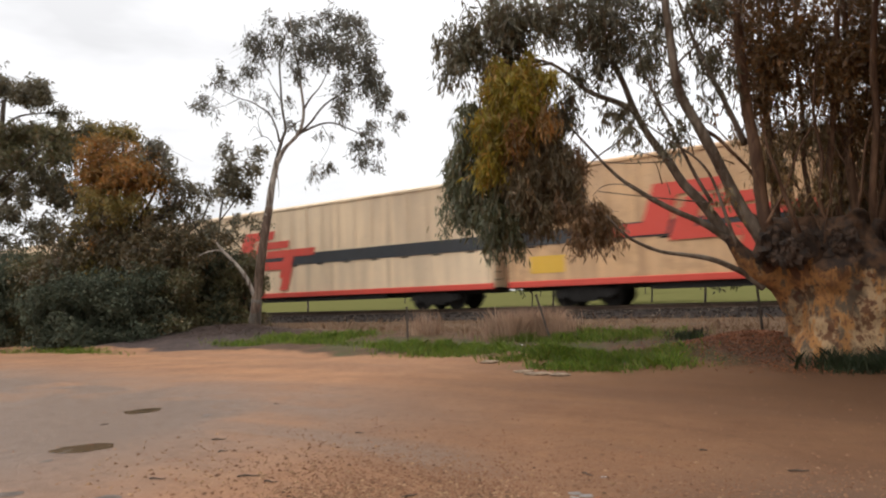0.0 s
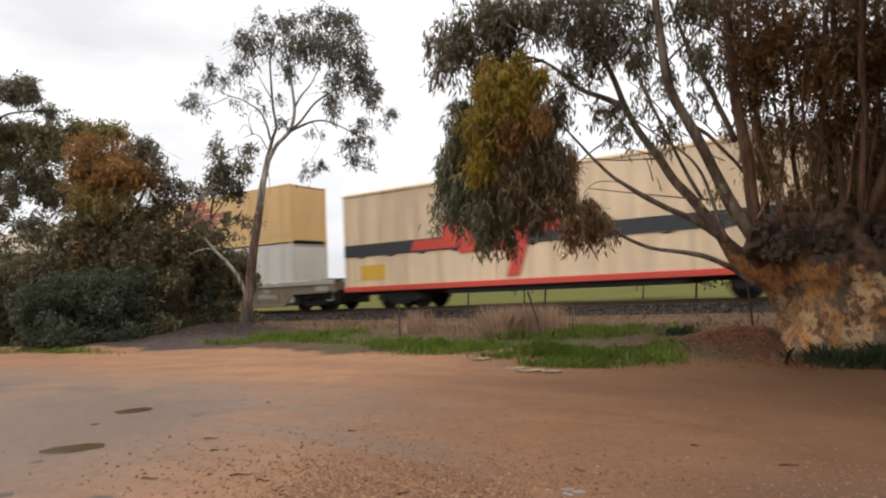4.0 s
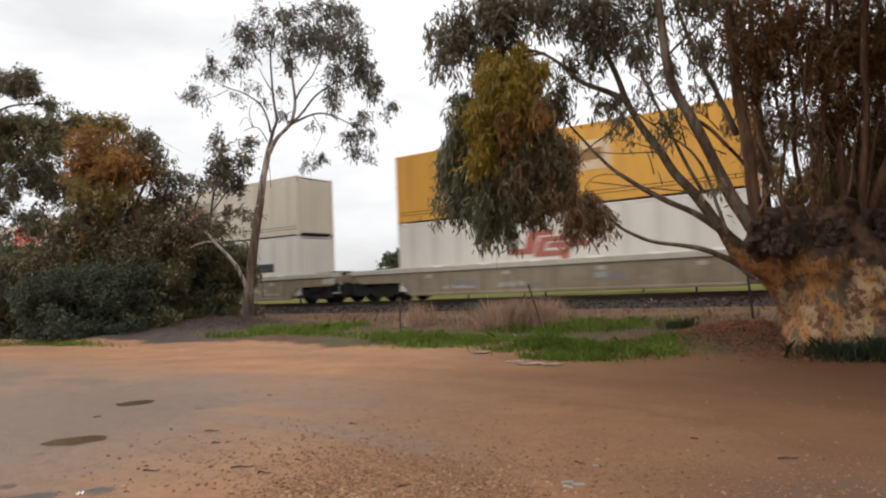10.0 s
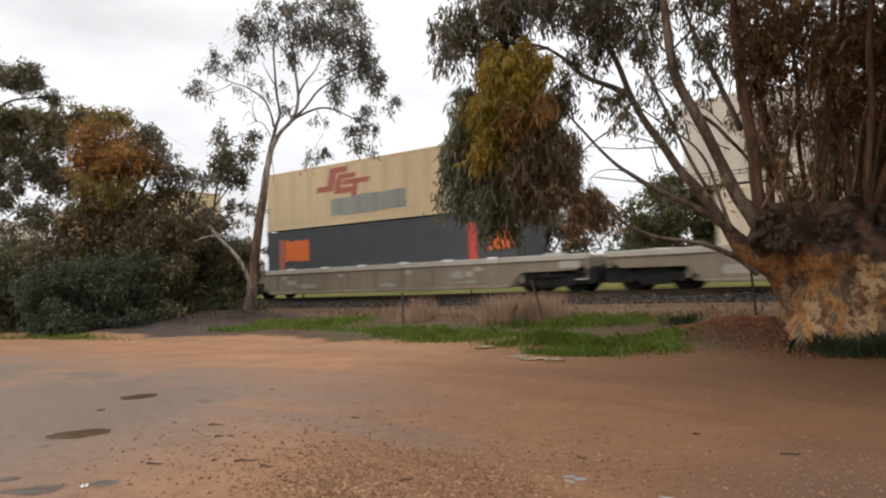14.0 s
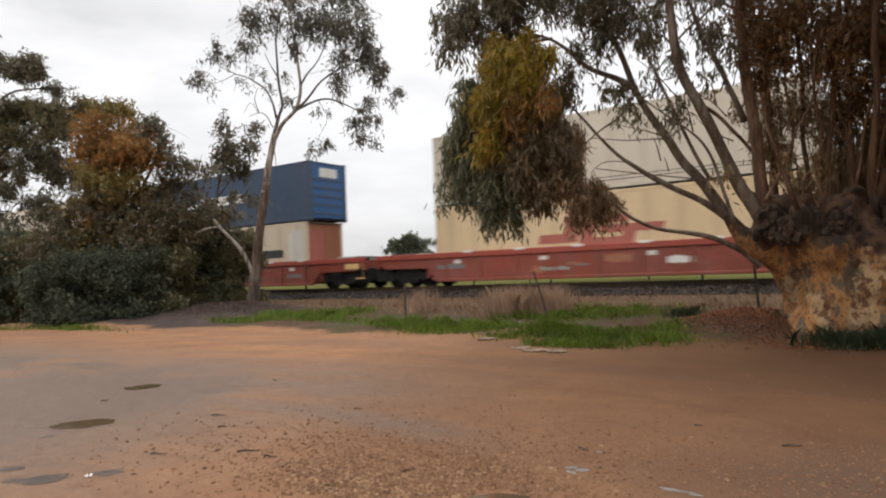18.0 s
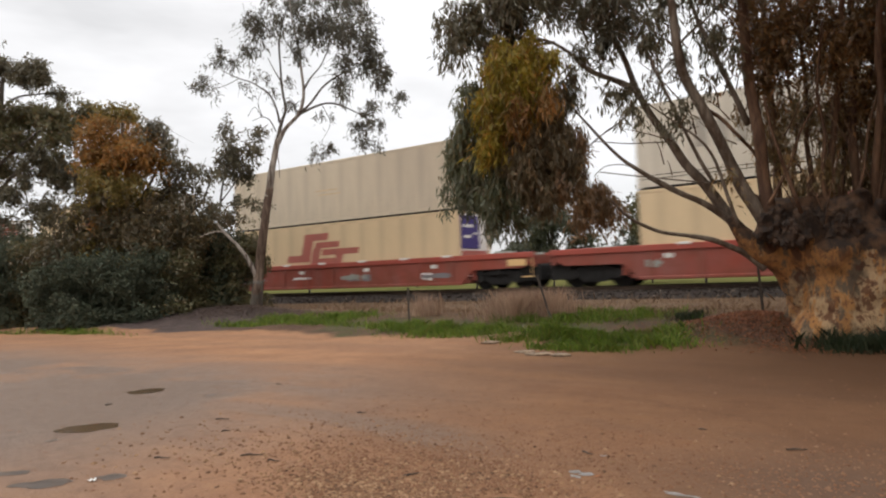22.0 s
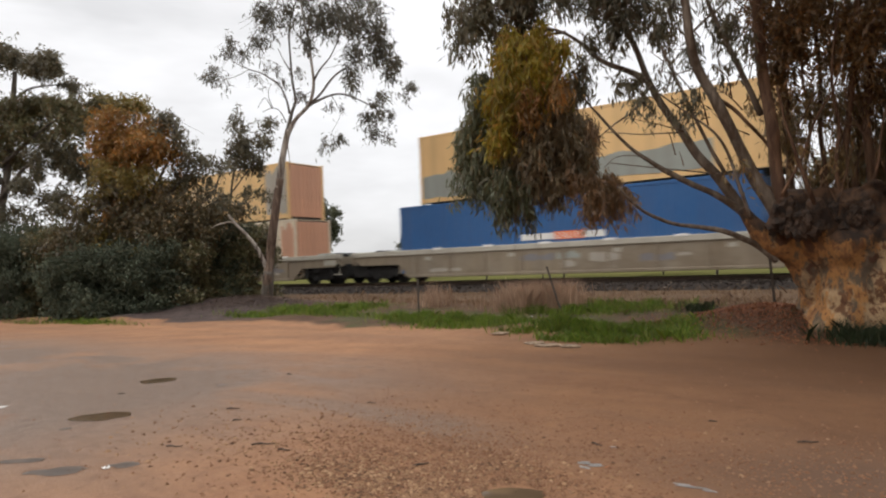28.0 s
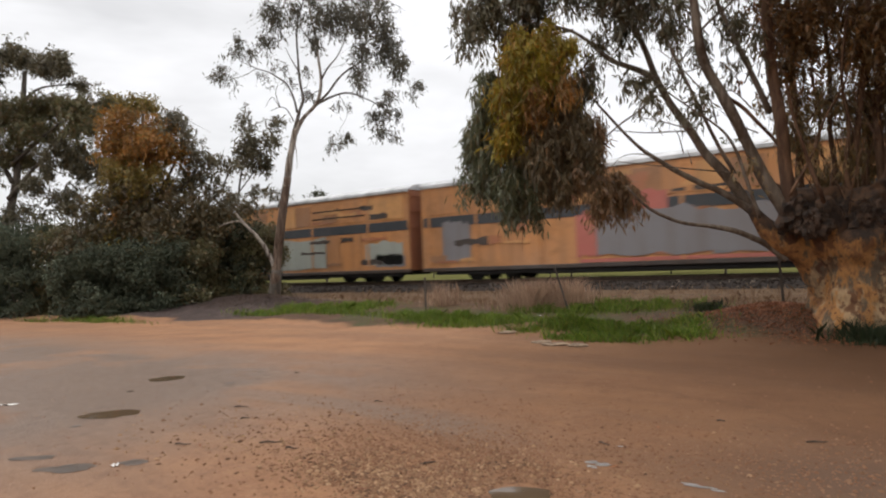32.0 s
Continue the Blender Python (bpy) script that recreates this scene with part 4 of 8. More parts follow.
        part("panel_bars", cached("panel_bars|" + key, MARK_WHITE, lambda: join(bev_box(h - 0.012, h - 0.004, -0.9, -0.1, 2.2, 2.32), bev_box(h - 0.012, h - 0.004, -0.9, -0.3, 1.75, 1.87), bev_box(h - 0.012, h - 0.004, -0.1, 0.15, 1.9, 2.0))), box, "white bars on the purple panel")
        part("compressor_bay", cached("compressor_bay|pur" + key, LOGO_FADED, lambda: bev_box(h - 0.05, h - 0.02, -1.0, 1.0, 1.0, 1.22)), box, "dull red strip under the panel")
    decorate(box, items, h)
    hand_to_train(box, along, z)
    return box


FLOOR = RAIL_Z + 0.42
HI = 2.9


def load(rear, wagon, span, top, bottom):
    """One wagon with its two stacked containers. rear: where the upper box ends; span: the wagon's front and rear ends."""
    f, r = span
    well_wagon(wagon, f - r, (f + r) / 2)
    label, mat, items, front, ribs = bottom[:5]
    ln, shift, hh = bottom[5:] if len(bottom) > 5 else (14.1, 0.0, HI)
    container(label, mat, ln, hh, rear + shift + ln / 2, FLOOR, items, front, ribs)
    label, mat, items, front, ribs = top[:5]
    ln = top[5] if len(top) > 5 else 14.1
    container(label, mat, ln, HI, rear + ln / 2, FLOOR + hh + 0.045, items, front, ribs, True)


def banded(red=LOGO_RED):
    return [("bar", BAND_BLACK, 1.6, 4.35, 1.2, 1.62), ("bar", BAND_BLACK, 9.0, 12.3, 1.2, 1.62), ("sign", red, 4.2, 0.45, 4.9, 1.95)]


def lone(red=LOGO_RED, x=5.0, z=0.6, w=4.6, h=1.85):
    return [("sign", red, x, z, w, h)]


def build_loads():
    rears = [-93.4, -113.45, -133.6, -154.3, -174.45, -195.45, -215.9, -236.8, -257.9, -279.2, -300.65, -322.2, -343.65, -364.5, -385.5, -407.05]
    ends = [-76.2] + [(r + r2 + 14.1) / 2 for r, r2 in zip(rears, rears[1:])] + [-410.7]
    ends[15] = -389.92
    W = "white painted freight container with red sign, on a well wagon"
    T = "tan painted freight container with red sign, on a well wagon"
    loads = [
        ("grey", ("buff streaked freight container with red sign, stacked on another", BUFF, lone(LOGO_FADED, 5, 1.0, 4.4, 1.7), "plain", False), ("white freight container with faint orange sign in a well wagon", WHITE, [("bar", BUFF, 0.9, 1.7, 1.75, 1.82), ("bar", BUFF, 0.9, 1.9, 1.6, 1.67)], "plain", False)),
        ("grey", ("beige refrigerated freight container stacked on a blue one", BEIGE, [], "reefer", False), ("blue corrugated freight container sitting in a well wagon", BLUE, [("bar", MARK_WHITE, 5.0, 8.4, 1.12, 1.32), ("bar", MARK_ORANGE, 6.4, 7.2, 1.14, 1.36)], "plain", True)),
        ("grey", ("yellow freight container with brown arrow, stacked on a white one", YELLOW, [("arrow", MARK_BROWN, 4.9, 1.35, 4.4, 0.85)], "plain", False), (W, WHITE, banded(), "plain", False)),
        ("grey", ("yellow freight container with brown arrow, stacked on a white one", YELLOW, [("bar", TAN, 4.7, 9.6, 1.2, 2.3), ("arrow", MARK_BROWN, 4.9, 1.35, 4.4, 0.85)], "plain", False), (W, WHITE, lone(LOGO_FADED, 5.4, 0.9, 3.2, 1.25), "plain", False)),
        ("grey", ("grey-white freight container with faded red sign, stacked on another", STONE, [("bar", SHADOW_TAN, 4.9, 8.0, 0.9, 2.25), ("sign", LOGO_FADED, 5.0, 1.0, 2.9, 1.15)], "plain", False), (W, WHITE, banded(), "plain", False)),
        ("grey", ("grey-white freight container with red sign, stacked on a shorter one", STONE, lone(LOGO_RED, 5.1, 0.6, 4.9, 2.0), "grimy", False), ("cream freight container with grey overpaint in a well wagon", BEIGE, [("patch", SMEAR, 1.6, 3.9, 1.2, 1.85), ("patch", SHADOW_TAN, 4.9, 5.5, 0.9, 2.5), ("patch", SHADOW_TAN, 6.5, 7.1, 0.9, 2.5)], "unit", False, 12.2, 0.9, HI)),
        ("grey", ("tan freight container with red sign and grey overpaint, stacked", TAN, lone(LOGO_FADED, 3.6, 1.2, 3.2, 1.5) + [("patch", SMEAR, 4.4, 8.8, 0.45, 1.35)], "plain", False), ("dark grey freight container with orange marks in a well wagon", SLATE, [("bar", LOGO_FADED, 0.85, 1.2, 0.3, 2.5), ("patch", MARK_ORANGE, 1.25, 2.9, 1.35, 2.5), ("bar", LOGO_RED, 11.9, 12.25, 0.3, 2.5), ("patch", MARK_ORANGE, 12.8, 13.9, 1.3, 2.4)], "plain", True)),
        ("grey", (T, TAN, lone(LOGO_RED, 4.6, 0.6, 5.4, 2.1), "plain", False), (T, BEIGE, banded(), "plain", False)),
        ("red", ("grey-white freight container with small orange square, stacked", STONE, [("bar", MARK_ORANGE, 1.7, 3.0, 1.75, 2.5), ("bar", BUFF, 0.75, 1.0, 0.3, 2.6)], "plain", False), (T, TAN, lone(LOGO_FADED, 4.8, 0.6, 4.6, 1.85), "plain", False)),
        ("red", ("dark blue freight container with pale lettering bar, stacked", NAVY, [("bar", MARK_WHITE, 4.4, 9.4, 1.25, 1.5), ("bar", MARK_WHITE, 5.6, 9.0, 1.5, 1.72)], "blue", True), (T, BEIGE, [("bar", BAND_BLACK, 1.2, 3.5, 1.2, 1.6), ("bar", BAND_BLACK, 7.6, 10.9, 1.2, 1.6), ("sign", LOGO_RED, 3.2, 0.45, 4.4, 1.95), ("patch", WHITE, 11.3, 12.4, 0.2, 2.75)], "rusty", False, 12.6, 1.15, HI)),
        ("red", ("pale freight container with dark lettering bars, stacked", STONE, [("letters", SHADOW_TAN, 2.0, 1.2, 7.6, 0.8, 12), ("ring", MARK_GREEN, 11.25, 1.55, 0.88), ("disc", MARK_GREEN, 11.25, 1.25, 0.4), ("patch", FADED_PINK, 12.65, 13.0, 0.3, 2.7)], "plain", False), (T, TAN, lone(LOGO_FADED, 4.3, 0.4, 4.4, 1.85), "purple", False)),
        ("red", ("beige refrigerated freight container, stacked on a tan one", BEIGE, [("bar", TAN, 6.2, 7.6, 1.3, 1.36), ("bar", TAN, 6.0, 7.4, 1.5, 1.56)], "redreefer", False), (T, TAN, lone(LOGO_FADED, 4.0, 0.6, 4.6, 1.85), "purple", False)),
        ("bright", (T, TAN, lone(LOGO_FADED, 5.2, 0.55, 4.8, 2.0), "grimy", False, 14.5), (T, TAN, lone(LOGO_FADED, 3.9, 0.55, 4.6, 1.9), "redreefer", False)),
        ("red", (T, TAN, lone(LOGO_RED, 3.4, 0.6, 4.8, 2.0), "redreefer", False), ("white freight container sitting in a red well wagon", WHITE, [("patch", FADED_PINK, 11.6, 12.4, 0.2, 2.75)], "rusty", False, 12.6, 0.9, HI)),
        ("grey", ("buff freight container with faint bars and grey overpaint, stacked", BUFF, lone(TAN, 4.4, 0.8, 3.6, 1.5) + [("patch", SMEAR, 0.15, 3.4, 0.17, 1.35), ("patch", SMEAR, 6.4, 12.0, 0.2, 1.2)], "plain", False), ("blue corrugated freight container sitting in a well wagon", BLUE, [("bar", MARK_WHITE, 6.0, 9.4, 1.12, 1.36), ("bar", MARK_ORANGE, 7.4, 8.6, 1.1, 1.4)], "plain", True, 14.6, -1.2, HI)),
        ("grey", ("buff freight container with faint bars, stacked on a beige one", BUFF, lone(TAN, 4.2, 0.8, 3.6, 1.5) + [("patch", SHADOW_TAN, 11.5, 13.1, 0.2, 2.75)], "pink", False, 13.2), (T, BEIGE, banded() + [("patch", FADED_PINK, 13.4, 14.3, 0.2, 2.75)], "pink", False, 14.4, -0.8, HI)),
    ]
    for i, (wag, top, bottom) in enumerate(loads):
        load(rears[i], wag, (ends[i], ends[i + 1]), top, bottom)


def cream_van(along, length=20.6, coat=None):
    """A tall louvred freight van, cream with a dark band and a red sole bar."""
    coat = coat or CREAM
    v = thing("freight_van", "cream freight van with dark band and red sole bar" if coat is CREAM else "rust-stained cream freight van with dark band and red sole bar", "freight wagon", "vans of the train")
    h = length / 2
    z0, z1 = 0.84, 5.2
    for s in (-1, 1):
        y0, y1 = sorted((s * 1.2, s * 1.25))
        n = 20
        side = part("side_wall", cached("side_wall|cream%d" % s, coat, lambda: bev_box(-h, h, y0, y1, z0 + 0.18, z1)), v)
        for i in range(1, n):
            part("rib", cached("rib|cream%d" % s, coat, lambda: bev_box(-0.045, 0.045, min(s * 1.25, s * 1.285), max(s * 1.25, s * 1.285), 2.95, z1 - 0.1)), side, at=pose(-h + length * i / n, 0, 0))
        y0, y1 = sorted((s * 1.2, s * 1.278))
        part("dark_band", cached("dark_band|%d" % s, BAND_BLACK, lambda: bev_box(-h + 0.02, h - 0.02, y0, y1 + 0.0 if s > 0 else y1, 2.36, 2.9)), v, "dark grey painted band")
        y0, y1 = sorted((s * 1.2, s * 1.30))
        part("sole_bar", cached("sole_bar|%d" % s, LOGO_RED, lambda: bev_box(-h, h, y0, y1, z0 - 0.06, z0 + 0.18, 0.02)), v, "red sole bar")
        part("cant_rail", cached("cant_rail|%d" % s, coat, lambda: bev_box(-h, h, y0, y1, z1 - 0.1, z1 + 0.02, 0.02)), v)
        y0, y1 = sorted((s * 1.2, s * 1.272))
        for x in (-h + 0.2, -5.1, -1.9, 1.6, 5.0, h - 0.2):
            part("door_pillar", cached("door_pillar|%d" % s, coat, lambda: bev_box(-0.09, 0.09, y0, y1, z0 + 0.18, z1 - 0.1)), side, at=pose(x, 0, 0))
        for i in range(12):
            part("hinge", cached("hinge|%d" % s, DARK_STEEL, lambda: bev_box(-0.2, 0.2, min(s * 1.24, s * 1.262), max(s * 1.24, s * 1.262), 2.28, 2.345)), side, at=pose(-h + 1.0 + (length - 2.0) * i / 11, 0, 0))
    for e in (-1, 1):
        x0, x1 = sorted((e * h, e * (h - 0.06)))
        end = part("end_wall", cached("end_wall|van%d" % e, coat, lambda: bev_box(x0, x1, -1.2, 1.2, z0, z1)), v)
        for i in range(5):
            part("end_rib", cached("end_rib|van%d" % e, coat, lambda: bev_box(min(e * h, e * (h + 0.05)), max(e * h, e * (h + 0.05)), -0.05, 0.05, z0, z1 - 0.2)), end, at=pose(0, -0.95 + 0.45 * i, 0))
        for i in range(13):
            part("ladder_rung", cached("ladder_rung|van%d" % e, DARK_STEEL, lambda: bev_box(min(e * (h + 0.05), e * (h + 0.09)), max(e * (h + 0.05), e * (h + 0.09)), -1.15, -0.75, 0, 0.03)), end, at=pose(0, 0, z0 + 0.3 * i))
        part("coupler", cached("coupler|van%d" % e, DARK_STEEL, lambda: bev_box(min(e * (h - 0.1), e * (h + 0.36)), max(e * (h - 0.1), e * (h + 0.36)), -0.12, 0.12, 0.75, 1.0, 0.03)), v)
        bogie(v, e * (h - 3.0))
    arch = [(-1.28, z1), (-1.0, z1 + 0.12), (-0.5, z1 + 0.19), (0, z1 + 0.21), (0.5, z1 + 0.19), (1.0, z1 + 0.12), (1.28, z1)]
    part("roof", cached("roof|van", coat, lambda: ([(x, y, z) for x in (-h, h) for y, z in arch], [(i, i + 1, 8 + i, 7 + i) for i in range(6)] + [tuple(range(6, -1, -1)), tuple(range(7, 14)), (0, 7, 13, 6)])), v)
    part("underframe", cached("underframe|van", DARK_STEEL, lambda: join(bev_box(-h + 0.3, h - 0.3, -0.7, 0.7, 0.62, 0.9), bev_box(-h + 5.5, h - 5.5, -1.18, -1.1, 0.55, 0.9), bev_box(-h + 5.5, h - 5.5, 1.1, 1.18, 0.55, 0.9))), v, "black underframe")
    for i, bar in enumerate(sign(-h + 4.0, 1.75, 6.8, 2.4, -1.292) + [prism([(-1.95, 1.15), (-1.4, 1.15), (-0.98, 2.3), (-1.53, 2.3)], -1.301, -1.28)]):
        part("sign_bar", cached("sign_bar|van%d" % i, LOGO_RED, lambda: bar), v, "red painted bar")
    part("warning_panel", cached("warning_panel", MARK_YELLOW, lambda: bev_box(-h + 0.95, -h + 2.35, -1.262, -1.24, 1.3, 1.95)), v, "yellow panel")
    hand_to_train(v, along, RAIL_Z)
    return v


def orange_van(front, rear, alt=False):
    """An older van: orange panels, grey overpaint, a dark band and a rounded tin roof."""
    length = front - rear
    v = thing("freight_van", "weathered orange freight van with grey overpaint and silver roof", "freight wagon", "vans of the train")
    h = length / 2
    z0, z1 = 0.5, 4.05
    for s in (-1, 1):
        y0, y1 = sorted((s * 1.2, s * 1.25))
        n = 16
        side = part("side_wall", mesh_of("side_wall", *bev_box(-h, h, y0, y1, z0, z1), ORANGE), v)
        for i in range(1, n):
            part("rib", cached("rib|orange%d" % s, ORANGE, lambda: bev_box(-0.035, 0.035, min(s * 1.25, s * 1.266), max(s * 1.25, s * 1.266), z0 + 0.1, z1 - 0.12)), side, at=pose(-h + length * i / n, 0, 0))
        part("dark_band", mesh_of("dark_band", *bev_box(-h + 0.1, h - 0.1, min(s * 1.2, s * 1.269), max(s * 1.2, s * 1.269), 2.3, 2.72), BAND_BLACK), v, "dark painted band")
        part("sole_bar", mesh_of("sole_bar", *bev_box(-h, h, min(s * 1.2, s * 1.29), max(s * 1.2, s * 1.29), z0 - 0.1, z0 + 0.06, 0.02), SOOT), v, "grimy dark sole bar")
        part("cant_rail", mesh_of("cant_rail", *bev_box(-h, h, min(s * 1.2, s * 1.31), max(s * 1.2, s * 1.31), z1 - 0.07, z1 + 0.09, 0.02), ROOF_TIN), v, "silvery gutter rail")
        smudge = random.Random(41 + alt)
        for i in range(26):
            x0 = smudge.uniform(0.2, 2 * h - 2.2)
            z2 = smudge.choice((2.86, 3.0, 3.3, 3.5, 0.75, 1.4, 1.9))
            wd, hh = smudge.uniform(0.3, 1.7), smudge.uniform(0.12, 0.5)
            n = 6
            low = [(x0 - h + wd * k / n, z2 + 0.3 * hh * smudge.random()) for k in range(n + 1)]
            top = [(x0 - h + wd * k / n, z2 + hh * (0.6 + 0.4 * smudge.random())) for k in range(n, -1, -1)]
            if s < 0:
                part("rust_smudge", mesh_of("rust_smudge", *prism(low + top, -1.276 - 0.0006 * i, -1.25), smudge.choice((SOOT, END_RUST, END_RUST, PALE_ORANGE, RUST_WASH, RUST_WASH))), side, "rust and soot stain")
        panels = [(0.4, 3.2, ORANGE), (3.4, 5.9, PALE_ORANGE), (6.1, 8.1, PALE_ORANGE)] + [(8.3 + 1.09 * i, 9.33 + 1.09 * i, (PALE_ORANGE, ORANGE, RUST_WASH)[i * 2 % 3]) for i in range(8)] + [(17.1, 20.6, ORANGE), (20.8, h * 2 - 0.3, PALE_ORANGE)]
        for x0, x1, mat in panels:
            part("vent_panel", mesh_of("vent_panel", *bev_box(x0 - h, x1 - h, min(s * 1.24, s * 1.272), max(s * 1.24, s * 1.272), 2.82, 3.82, 0.01), mat), side)
        for z in (3.1, 3.45):
            part("slide_rail", mesh_of("slide_rail", *bev_box(17.1 - h, 20.6 - h, min(s * 1.25, s * 1.3), max(s * 1.25, s * 1.3), z, z + 0.06, 0.01), DARK_STEEL), side)
        for x in (0.35, 2.75, 5.6, 11.0, 17.0, 20.7):
            part("door_post", mesh_of("door_post", *bev_box(x - h, x + 0.12 - h, min(s * 1.25, s * 1.285), max(s * 1.25, s * 1.285), z0 + 0.1, z1 - 0.12, 0.01), ORANGE), side)
    global FACE
    keep, FACE = FACE, -1.272
    if alt:
        decorate(v, [("patch", SLATE_SMEAR, 1.0, 6.0, 0.7, 1.9), ("patch", SMEAR, 9.5, 18.0, 0.62, 2.35), ("patch", SMEAR, 20.6, 22.8, 0.7, 1.9), ("patch", SLATE_SMEAR, 21.2, 22.9, 0.66, 1.3)], h)
    else:
        decorate(v, [("patch", SLATE_SMEAR, 1.1, 2.5, 0.7, 2.6), ("patch", LOGO_FADED, 7.2, 8.3, 0.7, 2.5), ("bar", LOGO_FADED, 7.3, 16.0, 0.58, 0.7), ("patch", LOGO_FADED, 8.0, 10.6, 2.2, 3.1), ("bar", LOGO_FADED, 15.3, 15.9, 0.7, 2.2)], h)
        FACE -= 0.009
        decorate(v, [("patch", SLATE_SMEAR, 8.0, 12.1, 0.72, 2.5), ("patch", SLATE_SMEAR, 12.0, 15.6, 0.7, 2.42), ("patch", SMEAR, 16.6, 23.2, 0.6, 2.78)], h)
        FACE -= 0.009
        decorate(v, [("patch", SLATE_SMEAR, 18.4, 18.9, 1.6, 2.5), ("patch", SLATE_SMEAR, 20.0, 21.2, 0.7, 1.0), ("patch", WHITE, 19.4, 20.6, 1.5, 2.0)], h)
    FACE = keep
    for e in (-1, 1):
        x0, x1 = sorted((e * h, e * (h - 0.06)))
        end = part("end_wall", mesh_of("end_wall", *bev_box(x0, x1, -1.2, 1.2, z0, z1 + 0.1), END_RUST), v, "dull red-brown end wall")
        for i in range(5):
            part("end_rib", mesh_of("end_rib", *bev_box(min(e * h, e * (h + 0.04)), max(e * h, e * (h + 0.04)), -1.1, 1.1, z0 + 0.5 + 0.7 * i, z0 + 0.58 + 0.7 * i), END_RUST), end)
        part("coupler", mesh_of("coupler", *bev_box(min(e * (h - 0.1), e * (h + 0.34)), max(e * (h - 0.1), e * (h + 0.34)), -0.12, 0.12, 0.75, 1.0, 0.03), DARK_STEEL), v)
        bogie(v, e * (h - 3.3))
    arch = [(-1.3, z1 + 0.03), (-1.15, z1 + 0.17), (-0.8, z1 + 0.28), (-0.4, z1 + 0.33), (0, z1 + 0.35), (0.4, z1 + 0.33), (0.8, z1 + 0.28), (1.15, z1 + 0.17), (1.3, z1 + 0.03)]
    n = len(arch)
    part("roof", mesh_of("roof", [(x, y, z) for x in (-h - 0.05, h + 0.05) for y, z in arch], [(i, i + 1, n + i + 1, n + i) for i in range(n - 1)] + [tuple(range(n - 1, -1, -1)), tuple(range(n, 2 * n)), (0, n, 2 * n - 1, n - 1)], ROOF_TIN), v, "silvery galvanised roof")
    part("underframe", mesh_of("underframe", *join(bev_box(-h + 0.3, h - 0.3, -0.7, 0.7, 0.3, 0.6), bev_box(-h + 5.4, h - 5.4, -1.18, -0.9, 0.2, 0.42, 0.03), bev_box(-h + 0.6, h - 0.6, -1.19, -1.1, 0.26, 0.42)), DARK_STEEL), v, "black underframe")
    hand_to_train(v, (front + rear) / 2, RAIL_Z)


build_loads()
for middle in (19.3, -2.0, -23.3, -44.5, -65.6):
    cream_van(middle, coat=DIRTY_CREAM if -5 < middle < 25 else None)
orange_van(-411.4, -434.7)
orange_van(-435.4, -458.6, True)


# ---------------------------------------------------------------- trees and shrubs
GUM_PALE = bark("pale_gum_bark", (0.36, 0.31, 0.26), (0.075, 0.045, 0.03), (0.5, 0.64), (3.0, 3.0, 0.45), 2.4)
RUST_STRIP = bark("red_brown_bark_strip", (0.15, 0.075, 0.045), (0.07, 0.04, 0.028))
GUM_GREY = bark("grey_gum_bark", (0.12, 0.1, 0.08), (0.06, 0.045, 0.033))
SHRED = leaves("dark_shredded_bark", [(0.03, 0.018, 0.012), (0.05, 0.03, 0.018), (0.085, 0.045, 0.024)], 0.9)
LEAF_PINE = leaves("olive_pine_foliage", [(0.07, 0.07, 0.024), (0.1, 0.09, 0.03), (0.05, 0.052, 0.02), (0.13, 0.1, 0.034)])


